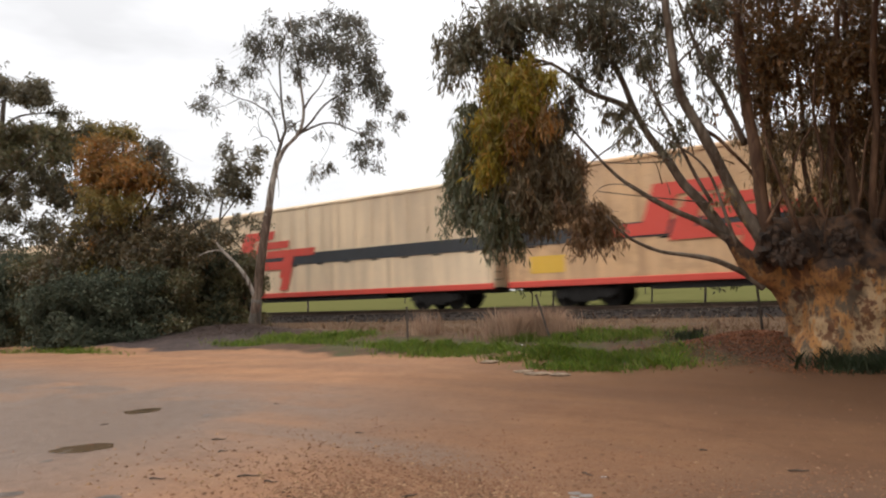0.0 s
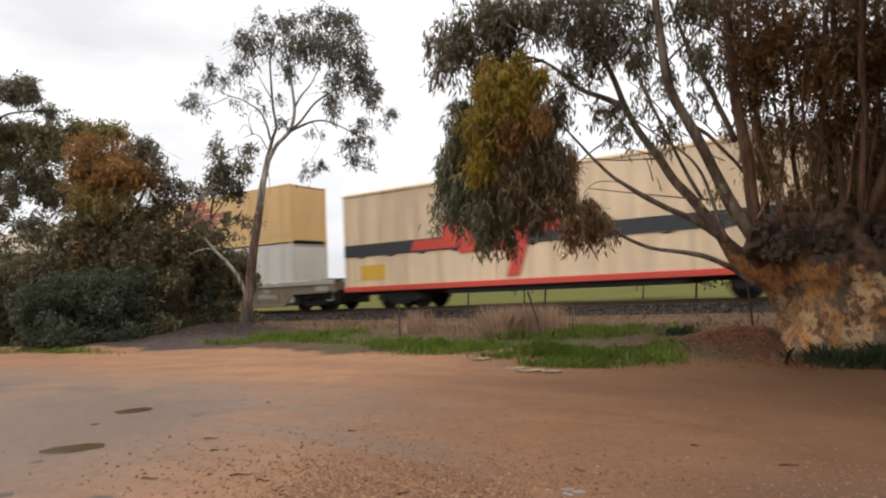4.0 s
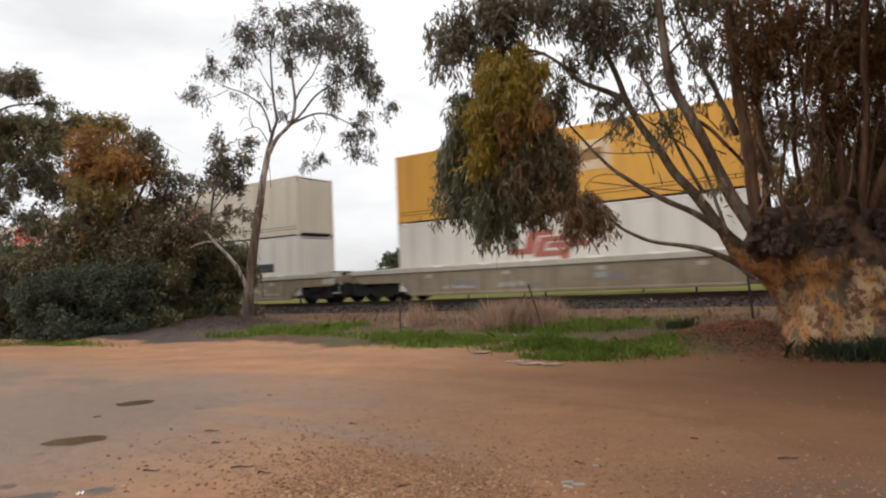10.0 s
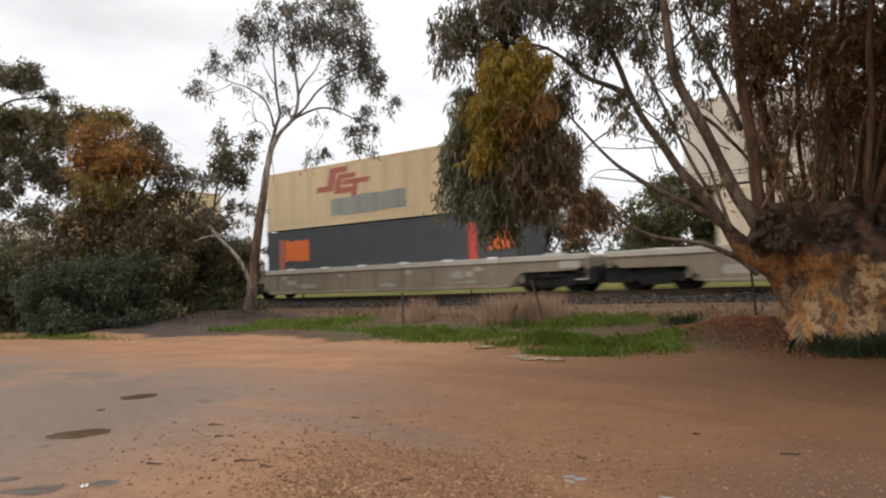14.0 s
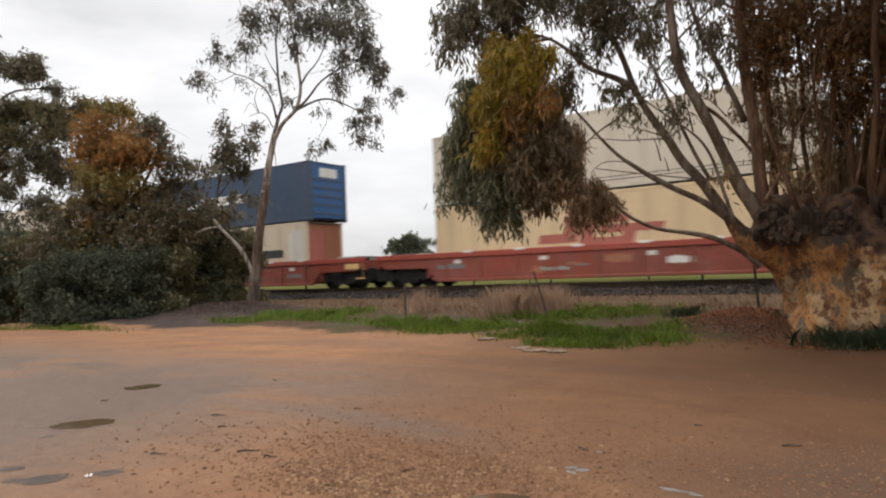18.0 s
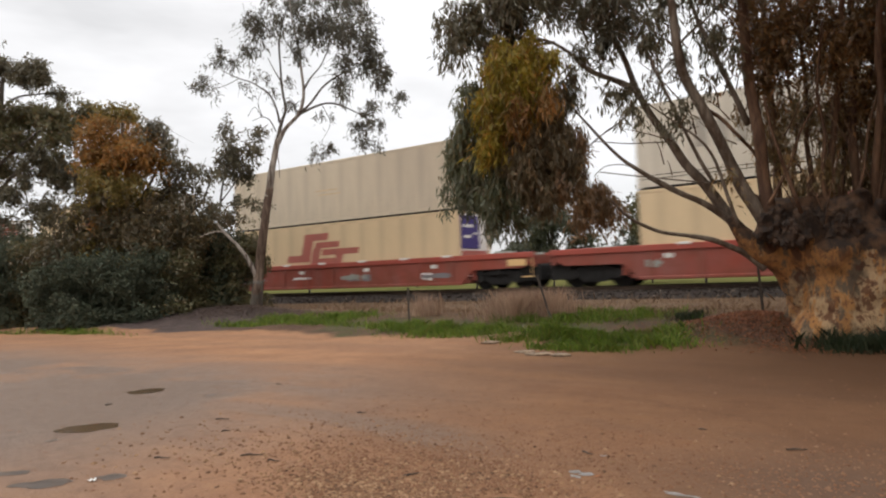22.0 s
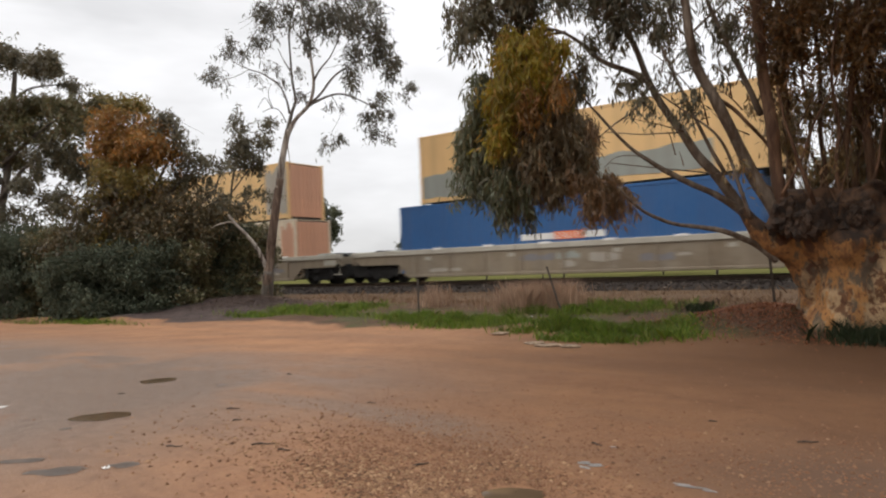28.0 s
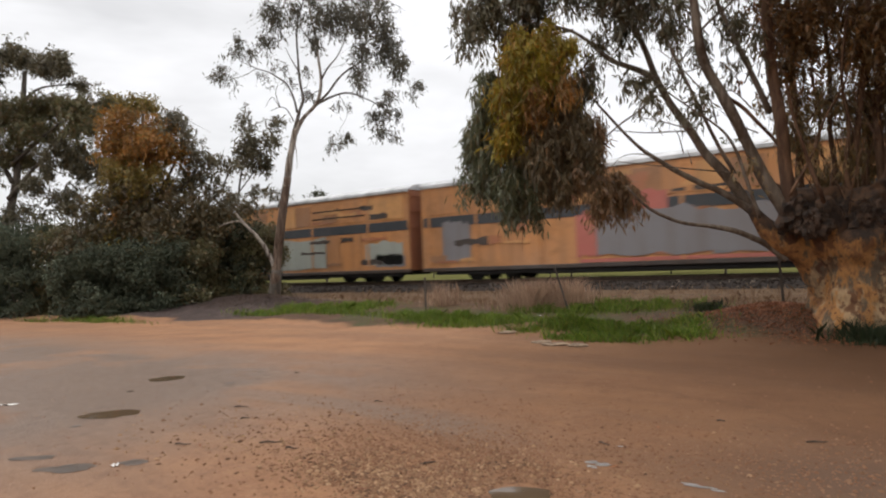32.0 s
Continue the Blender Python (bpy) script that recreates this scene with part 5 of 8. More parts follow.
def mottled_bark():
    """Smooth gum bark that sheds in plates: buff and grey below, more ochre and rust higher up and on one side."""
    m, n, l, b = material("mottled_old_gum_bark")
    co, sep = n.new("ShaderNodeTexCoord"), n.new("ShaderNodeSeparateXYZ")
    l.new(co.outputs["Object"], sep.inputs[0])

    def plus(value, other, k):
        q = n.new("ShaderNodeMath")
        q.operation = "MULTIPLY_ADD"
        l.new(value, q.inputs[0])
        q.inputs[1].default_value = k
        l.new(other, q.inputs[2])
        return q.outputs[0]

    big = noise_of(n, l, 2.6, 6, (1.5, 1.5, 0.55), rough=0.65)
    mid = noise_of(n, l, 5.5, 6, (1, 1, 0.8), rough=0.65)
    fine = noise_of(n, l, 22, 6, (1, 1, 0.25), rough=0.65)
    up = plus(sep.outputs["X"], plus(sep.outputs["Z"], big, 0.05), -0.075)
    c = blend(n, l, remap(n, l, mid, 0.5, 0.56), (0.36, 0.235, 0.125), (0.13, 0.055, 0.022))
    c = blend(n, l, remap(n, l, noise_of(n, l, 1.7, 5, (1, 1, 0.45), rough=0.6), 0.47, 0.54, 0, 0.92), c, (0.085, 0.06, 0.038))
    c = blend(n, l, remap(n, l, up, 0.57, 0.63, 0, 0.9), c, (0.36, 0.16, 0.045))
    c = blend(n, l, remap(n, l, plus(mid, up, 0.6), 0.95, 1.04, 0, 0.85), c, (0.15, 0.062, 0.024))
    wander = n.new("ShaderNodeMix")
    wander.data_type = "VECTOR"
    wander.inputs["Factor"].default_value = 0.3
    warp = n.new("ShaderNodeTexNoise")
    warp.inputs["Scale"].default_value = 5.0
    l.new(co.outputs["Object"], warp.inputs["Vector"])
    l.new(co.outputs["Object"], wander.inputs["A"]), l.new(warp.outputs["Color"], wander.inputs["B"])
    spots = n.new("ShaderNodeTexVoronoi")
    spots.inputs["Scale"].default_value = 2.9
    l.new(wander.outputs["Result"], spots.inputs["Vector"])
    c = blend(n, l, remap(n, l, spots.outputs["Distance"], 0.22, 0.3, 0.95, 0.0), c, (0.075, 0.028, 0.012))
    dots = n.new("ShaderNodeTexVoronoi")
    dots.inputs["Scale"].default_value = 8.0
    l.new(wander.outputs["Result"], dots.inputs["Vector"])
    c = blend(n, l, remap(n, l, dots.outputs["Distance"], 0.14, 0.24, 0.8, 0.0), c, (0.085, 0.03, 0.012))
    c = blend(n, l, remap(n, l, fine, 0.5, 0.7, 0, 0.55), c, (0.13, 0.07, 0.034))
    # unshed dark bark clings to the top in ragged plates
    crust = plus(noise_of(n, l, 2.2, 5, (1, 1, 0.5), rough=0.7), plus(sep.outputs["X"], sep.outputs["Z"], 0.24), 1.1)
    c = blend(n, l, remap(n, l, crust, 1.86, 1.94), c, blend(n, l, remap(n, l, mid, 0.4, 0.6), (0.03, 0.018, 0.012), (0.1, 0.05, 0.024)))
    l.new(c, b.inputs["Base Color"])
    b.inputs["Roughness"].default_value = 0.85
    relief(n, l, b, up, 0.9, 0.08)
    return m


OLD_BARK = mottled_bark()
KNOT_BARK = bark("dark_knotted_bark", (0.085, 0.046, 0.026), (0.026, 0.016, 0.011), (0.4, 0.6), (1, 1, 1), 7.0)
STEM_BARK = bark("brown_stem_bark", (0.18, 0.095, 0.05), (0.08, 0.036, 0.017), (0.42, 0.6), (2.5, 2.5, 0.5), 3.0)
GREY_STEM = bark("grey_brown_stem_bark", (0.21, 0.165, 0.125), (0.1, 0.066, 0.042), (0.42, 0.6), (2.5, 2.5, 0.5), 3.0)
LEAF_GREY = leaves("grey_green_gum_leaves", [(0.084, 0.077, 0.043), (0.138, 0.118, 0.067), (0.102, 0.089, 0.054), (0.180, 0.132, 0.072)])
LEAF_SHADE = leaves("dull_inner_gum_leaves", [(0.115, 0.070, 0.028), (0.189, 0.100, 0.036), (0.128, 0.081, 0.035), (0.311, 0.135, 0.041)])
LEAF_OLIVE = leaves("olive_gum_leaves", [(0.095, 0.095, 0.042), (0.14, 0.125, 0.053), (0.115, 0.105, 0.052), (0.2, 0.125, 0.056)])
LEAF_GOLD = leaves("gold_tinged_gum_leaves", [(0.27, 0.22, 0.024), (0.33, 0.23, 0.026), (0.19, 0.17, 0.028), (0.4, 0.19, 0.026)], 0.5, 0.5)
LEAF_GREEN = leaves("weeping_green_gum_leaves", [(0.081, 0.094, 0.048), (0.115, 0.124, 0.064), (0.098, 0.098, 0.053), (0.161, 0.127, 0.057)])
LEAF_MOSS = leaves("mossy_gold_gum_leaves", [(0.23, 0.165, 0.035), (0.17, 0.145, 0.042), (0.28, 0.17, 0.04), (0.13, 0.125, 0.046)], 0.5, 0.4)
LEAF_TAN = leaves("tan_weeping_gum_leaves", [(0.230, 0.138, 0.069), (0.172, 0.109, 0.057), (0.299, 0.161, 0.075), (0.138, 0.103, 0.057)])
LEAF_RUST = leaves("rust_tinged_gum_leaves", [(0.33, 0.14, 0.03), (0.22, 0.13, 0.04), (0.4, 0.17, 0.034), (0.17, 0.13, 0.044)], 0.5, 0.42)
LEAF_BROWN = leaves("brownish_gum_leaves", [(0.192, 0.138, 0.060), (0.252, 0.156, 0.065), (0.156, 0.126, 0.062), (0.324, 0.168, 0.060)])
LEAF_DARK = leaves("dark_shrub_leaves", [(0.05, 0.064, 0.04), (0.076, 0.09, 0.054), (0.064, 0.077, 0.048), (0.1, 0.095, 0.055)], 0.8)
LEAF_FAR = leaves("distant_dark_leaves", [(0.065, 0.075, 0.04), (0.095, 0.1, 0.055), (0.08, 0.08, 0.05)])


LEAF_UMBER = leaves("dark_umber_gum_leaves", [(0.085, 0.07, 0.034), (0.13, 0.088, 0.04), (0.075, 0.07, 0.036), (0.17, 0.1, 0.04)])
LEAF_PALE = leaves("pale_grey_gum_leaves", [(0.075, 0.07, 0.05), (0.115, 0.105, 0.072), (0.09, 0.082, 0.06), (0.15, 0.12, 0.08)])
LEAF_DUN = leaves("dun_weeping_gum_leaves", [(0.149, 0.115, 0.063), (0.196, 0.144, 0.081), (0.127, 0.109, 0.063), (0.253, 0.155, 0.075)], 0.42, 0.38)


def limb(tree, name, pts, r0, r1, mat, deep=0.0, sides=8, label="", seed=0, axis=None, start=0.0):
    """A limb through points of x and z that wanders in depth from start towards start + deep."""
    n = len(pts)
    rr = random.Random(seed * 77 + n)
    three, rad = [], []
    for i, (x, z) in enumerate(pts):
        s = i / (n - 1)
        d = start + deep * s ** 1.2 + (0.1 * rr.uniform(-1, 1) if 0 < i else 0)
        if axis:
            x, z = fan_out(x, z, d, axis)
        three.append((x, d, z))
        rad.append(r0 + (r1 - r0) * s ** 0.8)
    return part(name, mesh_of(name, *tube(three, rad, sides, lump=0.12, seed=seed), mat, True), tree, label)


def twigs(rng, clumps, mat, tree, count=0.25, r=0.008):
    """Thin twigs inside the clumps, one mesh."""
    vs = []
    for cx, cy, cz, rx, ry, rz, n in clumps:
        for _ in range(int(n * count)):
            a = np.array([cx, cy, cz]) + rng.normal(size=3) * np.array([rx, ry, rz]) * 0.35
            b = a + np.array([rng.normal() * min(0.35, 0.6 * rx), rng.normal() * min(0.35, 0.6 * ry), -0.2 - 0.5 * rng.random()])
            d = np.cross(b - a, rng.normal(size=3))
            d = d / (np.linalg.norm(d) + 1e-9) * r
            e = np.cross(b - a, d)
            e = e / (np.linalg.norm(e) + 1e-9) * r
            for p, q in ((d, e), (e, -d), (-d, -e), (-e, d)):
                vs += [a + p, a + q, b + q * 0.4, b + p * 0.4]
    if vs:
        tagged(part("twig_mass", quads_mesh("twig_mass", np.array(vs), mat), tree), kind="stuff")


def crown(tree, rng, clumps, mat, length, width, droop=0.75, sprig=0.55, per=14, name="crown", label=""):
    me = quads_mesh(name, leaf_cloud(rng, clumps, length, width, droop, sprig, per), mat)
    return part(name, me, tree, label)


def clump(x, z, rx, rz, sprigs, y=0.0, ry=None):
    return (x, y, z, rx, ry if ry is not None else 0.8 * rx, rz, sprigs)


def spread_out(clumps, swing, axis, phase=2.9):
    """Sets clumps at different depths."""
    out = []
    for i, c in enumerate(clumps):
        d = c[1] + swing * math.sin(phase * i + 0.7)
        x, z = fan_out(c[0], c[2], d, axis)
        out.append((x, d, z, *c[3:]))
    return out


TRUNK_BROWN = bark("brown_flaking_gum_bark", (0.17, 0.115, 0.08), (0.075, 0.042, 0.026), (0.42, 0.58), (3.0, 3.0, 0.5), 2.6)


def slim_gum():
    rng = np.random.default_rng(11)
    at = pose(-20.4, 16.95, 0.28, 0, 0, VIEW)
    axis = (7.7, 1.22, 25.38)
    t = thing("gum_tree", "tall slender gum tree with pale trunk and airy crown", "tree", at=at)
    limb(t, "trunk", [(0.08, -0.28), (0.08, 0.34), (0.14, 0.99), (0.21, 1.65), (0.32, 2.35), (0.41, 2.96), (0.52, 3.67), (0.62, 4.24), (0.73, 4.83)], 0.2, 0.15, TRUNK_BROWN, 0.0, 12, "brown bark-clad lower trunk", 1, axis)
    limb(t, "trunk", [(0.65, 4.46), (0.74, 4.89), (0.85, 5.60), (1.00, 6.26), (1.11, 6.74)], 0.152, 0.11, GUM_PALE, 0.1, 12, "pale peeling upper trunk", 3, axis)
    limb(t, "limb", [(1.10, 6.56), (1.41, 7.12), (1.92, 7.63), (2.11, 8.09), (2.17, 8.64), (2.09, 9.54), (2.05, 10.21), (1.85, 11.11), (1.77, 11.78), (1.68, 12.57)], 0.095, 0.020, GUM_PALE, -0.5, 7, seed=20, axis=axis, start=0.1)
    limb(t, "limb", [(1.92, 7.63), (2.42, 8.07), (3.00, 8.76), (3.79, 9.23), (4.42, 9.46)], 0.060, 0.018, GUM_GREY, 0.6, 7, seed=21, axis=axis, start=0.1)
    limb(t, "limb", [(2.17, 8.60), (2.46, 9.07), (2.87, 9.54), (3.28, 10.37)], 0.045, 0.015, GUM_GREY, -0.7, 7, seed=22, axis=axis, start=0.1)
    limb(t, "limb", [(1.87, 7.61), (2.64, 7.95), (3.20, 8.04), (3.75, 7.86), (4.40, 7.51), (4.87, 7.18)], 0.055, 0.014, GUM_GREY, 0.9, 7, seed=23, axis=axis, start=0.1)
    limb(t, "limb", [(1.09, 6.74), (1.29, 7.44), (1.44, 7.88), (1.33, 8.68), (1.29, 9.58), (1.27, 10.47), (1.41, 11.24), (1.78, 12.34)], 0.075, 0.020, GUM_GREY, 0.7, 7, seed=24, axis=axis, start=0.1)
    limb(t, "branchlet", [(1.29, 9.00), (1.02, 9.48), (0.81, 9.94)], 0.030, 0.010, GUM_GREY, 0.4, 7, seed=25, axis=axis, start=0.1)
    limb(t, "limb", [(1.19, 7.36), (1.08, 7.92), (0.83, 8.49), (0.55, 8.72), (0.11, 9.01), (-0.34, 9.17), (-1.00, 9.51)], 0.050, 0.013, GUM_GREY, -0.6, 7, seed=26, axis=axis, start=0.1)
    limb(t, "branchlet", [(1.05, 7.01), (0.80, 7.49), (0.51, 7.61), (0.13, 7.47)], 0.026, 0.010, GUM_GREY, -0.3, 7, seed=27, axis=axis, start=0.1)
    limb(t, "branchlet", [(0.53, 7.61), (0.37, 8.17), (0.52, 8.61)], 0.018, 0.008, GUM_GREY, -0.2, 7, seed=28, axis=axis, start=0.1)
    limb(t, "branchlet", [(0.51, 7.59), (0.23, 8.02), (-0.05, 7.64)], 0.016, 0.007, GUM_GREY, 0.2, 7, seed=29, axis=axis, start=0.1)
    limb(t, "branchlet", [(1.52, 7.74), (1.80, 8.04), (2.11, 8.20)], 0.030, 0.012, GUM_GREY, 0.5, 7, seed=30, axis=axis, start=0.1)
    limb(t, "branchlet", [(2.09, 9.54), (1.78, 10.18), (1.35, 10.82)], 0.030, 0.012, GUM_GREY, 0.3, 7, seed=31, axis=axis, start=0.1)
    limb(t, "branchlet", [(3.00, 8.76), (3.52, 9.06), (3.87, 8.34)], 0.024, 0.010, GUM_GREY, -0.4, 7, seed=32, axis=axis, start=0.1)
    limb(t, "branchlet", [(3.79, 9.23), (3.92, 9.78), (4.39, 10.42)], 0.030, 0.010, GUM_GREY, 0.4, 7, seed=33, axis=axis, start=0.1)
    limb(t, "branchlet", [(-0.34, 9.17), (-0.91, 8.91), (-1.36, 8.82)], 0.016, 0.007, GUM_GREY, -0.1, 7, seed=34, axis=axis, start=0.1)
    limb(t, "branchlet", [(2.86, 7.99), (3.17, 7.26), (2.81, 6.57)], 0.014, 0.006, GUM_GREY, 0.1, 7, seed=35, axis=axis, start=0.1)
    limb(t, "bark_ribbon", [(1.05, 6.25), (1.12, 5.70), (1.12, 5.19)], 0.02, 0.008, RUST_STRIP, -0.1, 5, "hanging ribbon of shed bark", 94, axis, -0.08)
    limb(t, "bark_skirt", [(0.08, -0.28), (0.07, 0.23), (0.11, 0.66), (0.17, 1.26)], 0.3, 0.19, GUM_GREY, 0.0, 10, "dark rough bark at the foot", 92, axis, 0.0)
    limb(t, "dead_limb", [(0.15, 1.26), (-0.22, 2.11), (-0.61, 2.65), (-1.04, 3.11), (-1.34, 3.52)], 0.1, 0.05, GUM_PALE, -0.4, 7, "bare bleached limb", 40, axis)
    limb(t, "dead_limb", [(-0.87, 2.97), (-1.22, 3.21), (-1.76, 3.14), (-2.10, 2.98)], 0.05, 0.02, GUM_PALE, -0.3, 6, "bare bleached limb", 41, axis, -0.3)
    cl = [clump(2.98, 11.27, 1.04, 0.78, 230), clump(4.07, 10.77, 0.91, 0.96, 240), clump(4.94, 10.23, 0.48, 1.09, 120), clump(2.06, 10.70, 0.57, 0.61, 90), clump(0.30, 11.37, 0.57, 0.57, 80), clump(0.27, 10.43, 0.57, 0.30, 46), clump(1.24, 11.45, 0.39, 0.48, 44), clump(4.14, 9.70, 0.83, 0.52, 120), clump(3.81, 8.56, 0.28, 0.22, 22)]
    cl += [clump(5.11, 8.94, 0.39, 0.48, 50), clump(5.84, 8.46, 0.28, 0.35, 26), clump(4.85, 7.98, 0.43, 0.30, 40), clump(4.52, 7.33, 0.52, 0.26, 46), clump(4.33, 6.86, 0.28, 0.28, 26), clump(5.05, 7.26, 0.22, 0.30, 16), clump(4.89, 6.61, 0.22, 0.20, 12), clump(2.81, 6.48, 0.39, 0.28, 26), clump(2.41, 6.32, 0.20, 0.20, 10)]
    cl += [clump(-1.32, 10.07, 0.39, 0.43, 38), clump(-1.48, 9.22, 0.52, 0.39, 44), clump(-0.65, 9.81, 0.24, 0.28, 16), clump(-0.27, 8.99, 0.24, 0.20, 9), clump(0.68, 9.43, 0.33, 0.22, 14), clump(1.57, 9.12, 0.20, 0.28, 10), clump(1.67, 8.31, 0.24, 0.22, 16), clump(2.97, 7.76, 0.39, 0.20, 10), clump(0.89, 8.93, 0.22, 0.30, 8)]
    cl += [clump(3.01, 12.34, 1.30, 0.52, 150), clump(1.45, 12.25, 0.70, 0.48, 60), clump(4.38, 11.91, 0.87, 0.52, 110), clump(0.32, 12.00, 0.48, 0.30, 30), clump(3.45, 9.02, 0.52, 0.35, 40), clump(5.40, 9.59, 0.28, 0.43, 26)]
    cl = spread_out(cl, 0.5, axis, 3.7)
    cl = [(*c[:6], c[6] * 0.62) for c in cl]
    crown(t, rng, cl, LEAF_PALE, 0.2, 0.024, 0.95, 0.5, 12)
    twigs(rng, cl, GUM_GREY, t, 0.3, 0.008)


slim_gum()


def old_gum():
    """The thick old gum with a knotted bole, many stems and weeping foliage."""
    rng = np.random.default_rng(12)
    at = pose(-0.62, 14.04, 0.2, 0, 0, VIEW)
    t = thing("old_gum_tree", "massive old gum tree with mottled bole and weeping foliage", "tree", at=at)
    axis = (-7.21, 1.3, 12.06)
    # bole
    v, f = [], []

    def bole_ring(z, a, swell):
        q = Vector((math.cos(a), math.sin(a), z))
        west = max(0.0, -math.cos(a))
        r = 1.06 + 0.3 * max(0.0, math.sin(4 * a + 0.6)) ** 0.5 * math.exp(-((z + 0.15) / 0.4) ** 2) + 0.08 * math.exp(-((z + 0.1) / 0.35) ** 2)
        r += swell + smooth(0.95, 1.9, z) * (0.06 + 0.5 * west ** 2)
        r *= 1 + 0.1 * math.sin(5 * a + 1.3 + 0.5 * z) + 0.1 * noise.noise(q * 1.7) + 0.07 * noise.noise(q * 4.5) + 0.035 * noise.noise(q * 11)
        # the top breaks into flutes between the limbs
        top = smooth(1.15, 2.35, z)
        flute = 0.5 + 0.5 * math.cos(5 * (a - math.pi) + 0.6 * noise.noise(q * 2))
        r *= 1 - top * (0.62 - 0.42 * flute) * (1 - 0.5 * west ** 4)
        r += top * 0.16 * noise.noise(q * 6.5)
        return (r * math.cos(a) + 0.03 - 0.28 * top * west, r * math.sin(a) * 0.9, z)

    def bole_part(name, z0, z1, mat, label):
        v, f = [], []
        rings, sides = 54, 96
        for i in range(rings):
            for k in range(sides):
                a = 2 * math.pi * k / sides
                high = z1 + 0.3 * noise.noise(Vector((math.cos(a) * 2.4, math.sin(a) * 2.4, 8)))
                v.append(bole_ring(z0 + (high - z0) * i / (rings - 1), a, 0.0))
        for i in range(rings - 1):
            for k in range(sides):
                j = (k + 1) % sides
                f.append((i * sides + k, i * sides + j, (i + 1) * sides + j, (i + 1) * sides + k))
        f.append(tuple(range((rings - 1) * sides, rings * sides)))
        part(name, mesh_of(name, v, f, mat, True), t, label)

    bole_part("bole", -0.25, 2.35, OLD_BARK, "mottled cream and brown bole")
    for k, (pts, rad, d, mat) in enumerate((
        ([(-0.46, 0.41), (-1.08, 1.16), (-1.58, 1.51), (-1.92, 1.84), (-2.13, 2.12)], (0.42, 0.32, 0.22, 0.14, 0.1), 0.0, OLD_BARK),
        ([(-0.45, 0.62), (-0.96, 1.41), (-1.34, 1.95), (-1.53, 2.27), (-1.77, 2.49)], (0.45, 0.34, 0.24, 0.16, 0.1), -0.1, OLD_BARK),
        ([(-0.34, 0.61), (-0.68, 1.40), (-0.77, 1.87), (-0.83, 2.21)], (0.35, 0.32, 0.2, 0.12), -0.7, OLD_BARK),
        ([(0.42, 1.20), (0.38, 1.67), (0.46, 1.98), (0.61, 2.33)], (0.35, 0.28, 0.16, 0.08), -0.8, OLD_BARK))):
        line = []
        for x, z in pts:
            q = d * (z - pts[0][1]) / (pts[-1][1] - pts[0][1])
            x, z = fan_out(x, z, q, axis)
            line.append((x, q, z))
        part("limb_base", mesh_of("limb_base", *tube(line, rad, 24, lump=0.5, seed=k), mat, True), t, "mottled limb base")
    # knotted burls on top of the bole, in three heaps with pale bark between
    heaps = ((-1.11, 1.89, 0.35), (-0.25, 1.93, 0.39), (0.79, 1.93, 0.37))
    for k in range(54):
        hx, hz, hr = heaps[k % 3]
        q, a = math.sqrt((k // 3 + 0.5) / 18), 2.39996 * k
        c = Vector((hx + hr * q * math.cos(a), -0.8 + 0.7 * ((k * 0.618) % 1.0), hz + 0.24 * q * math.sin(a)))
        c.x, c.z = fan_out(c.x, c.z, c.y, axis)
        bm = bmesh.new()
        bmesh.ops.create_icosphere(bm, subdivisions=3, radius=0.13 + 0.05 * math.sin(k * 4.1))
        for q in bm.verts:
            w = q.co.copy()
            q.co *= 1 + 0.6 * noise.noise(w * 5 + Vector((k, 0, 0))) + 0.6 * noise.noise(w * 13 + Vector((k, 0, 0))) + 0.5 * noise.noise(w * 31)
            q.co.z *= 1.35
            q.co += c
        part("burl", (bm, KNOT_BARK), t, "dark knotted burl")
    limb(t, "limb", [(-1.55, 1.16), (-1.84, 1.42), (-2.09, 1.56), (-2.45, 1.72), (-2.86, 1.81), (-3.37, 1.90), (-3.78, 2.08), (-4.03, 2.26), (-4.32, 2.60)], 0.070, 0.016, GREY_STEM, -0.5, 10, seed=60, axis=axis, start=0.00)
    limb(t, "limb", [(-1.97, 1.92), (-2.26, 2.17), (-2.61, 2.41), (-3.02, 2.61), (-3.47, 2.87), (-3.72, 3.04), (-4.02, 3.26), (-4.32, 3.57), (-4.61, 3.92), (-4.86, 4.23), (-5.08, 4.58)], 0.075, 0.012, GREY_STEM, -0.2, 10, seed=61, axis=axis, start=0.10)
    limb(t, "stem", [(-1.69, 1.39), (-1.92, 1.82), (-2.19, 2.21), (-2.54, 2.73), (-2.88, 3.13), (-3.12, 3.54), (-3.45, 4.03), (-3.69, 4.52), (-3.87, 5.06), (-4.08, 5.60), (-4.22, 6.25)], 0.125, 0.040, GREY_STEM, 0.4, 10, seed=62, axis=axis, start=0.10)
    limb(t, "limb", [(-3.67, 4.50), (-3.99, 4.69), (-4.46, 4.89), (-4.71, 5.09), (-4.91, 5.29), (-5.21, 5.49), (-5.58, 5.61)], 0.070, 0.020, GREY_STEM, 0.5, 10, seed=63, axis=axis, start=0.40)
    limb(t, "stem", [(-1.36, 1.69), (-1.59, 2.17), (-1.87, 2.65), (-2.09, 3.18), (-2.32, 3.72), (-2.55, 4.21), (-2.79, 4.69), (-2.91, 5.23), (-2.95, 5.77), (-3.00, 6.42), (-2.99, 6.85)], 0.130, 0.060, GREY_STEM, -0.5, 10, seed=64, axis=axis, start=-0.10)
    limb(t, "limb", [(-2.55, 4.19), (-2.20, 3.95), (-1.93, 3.65), (-1.71, 3.40), (-1.54, 3.16)], 0.035, 0.030, STEM_BARK, 0.2, 6, seed=65, axis=axis, start=-0.30)
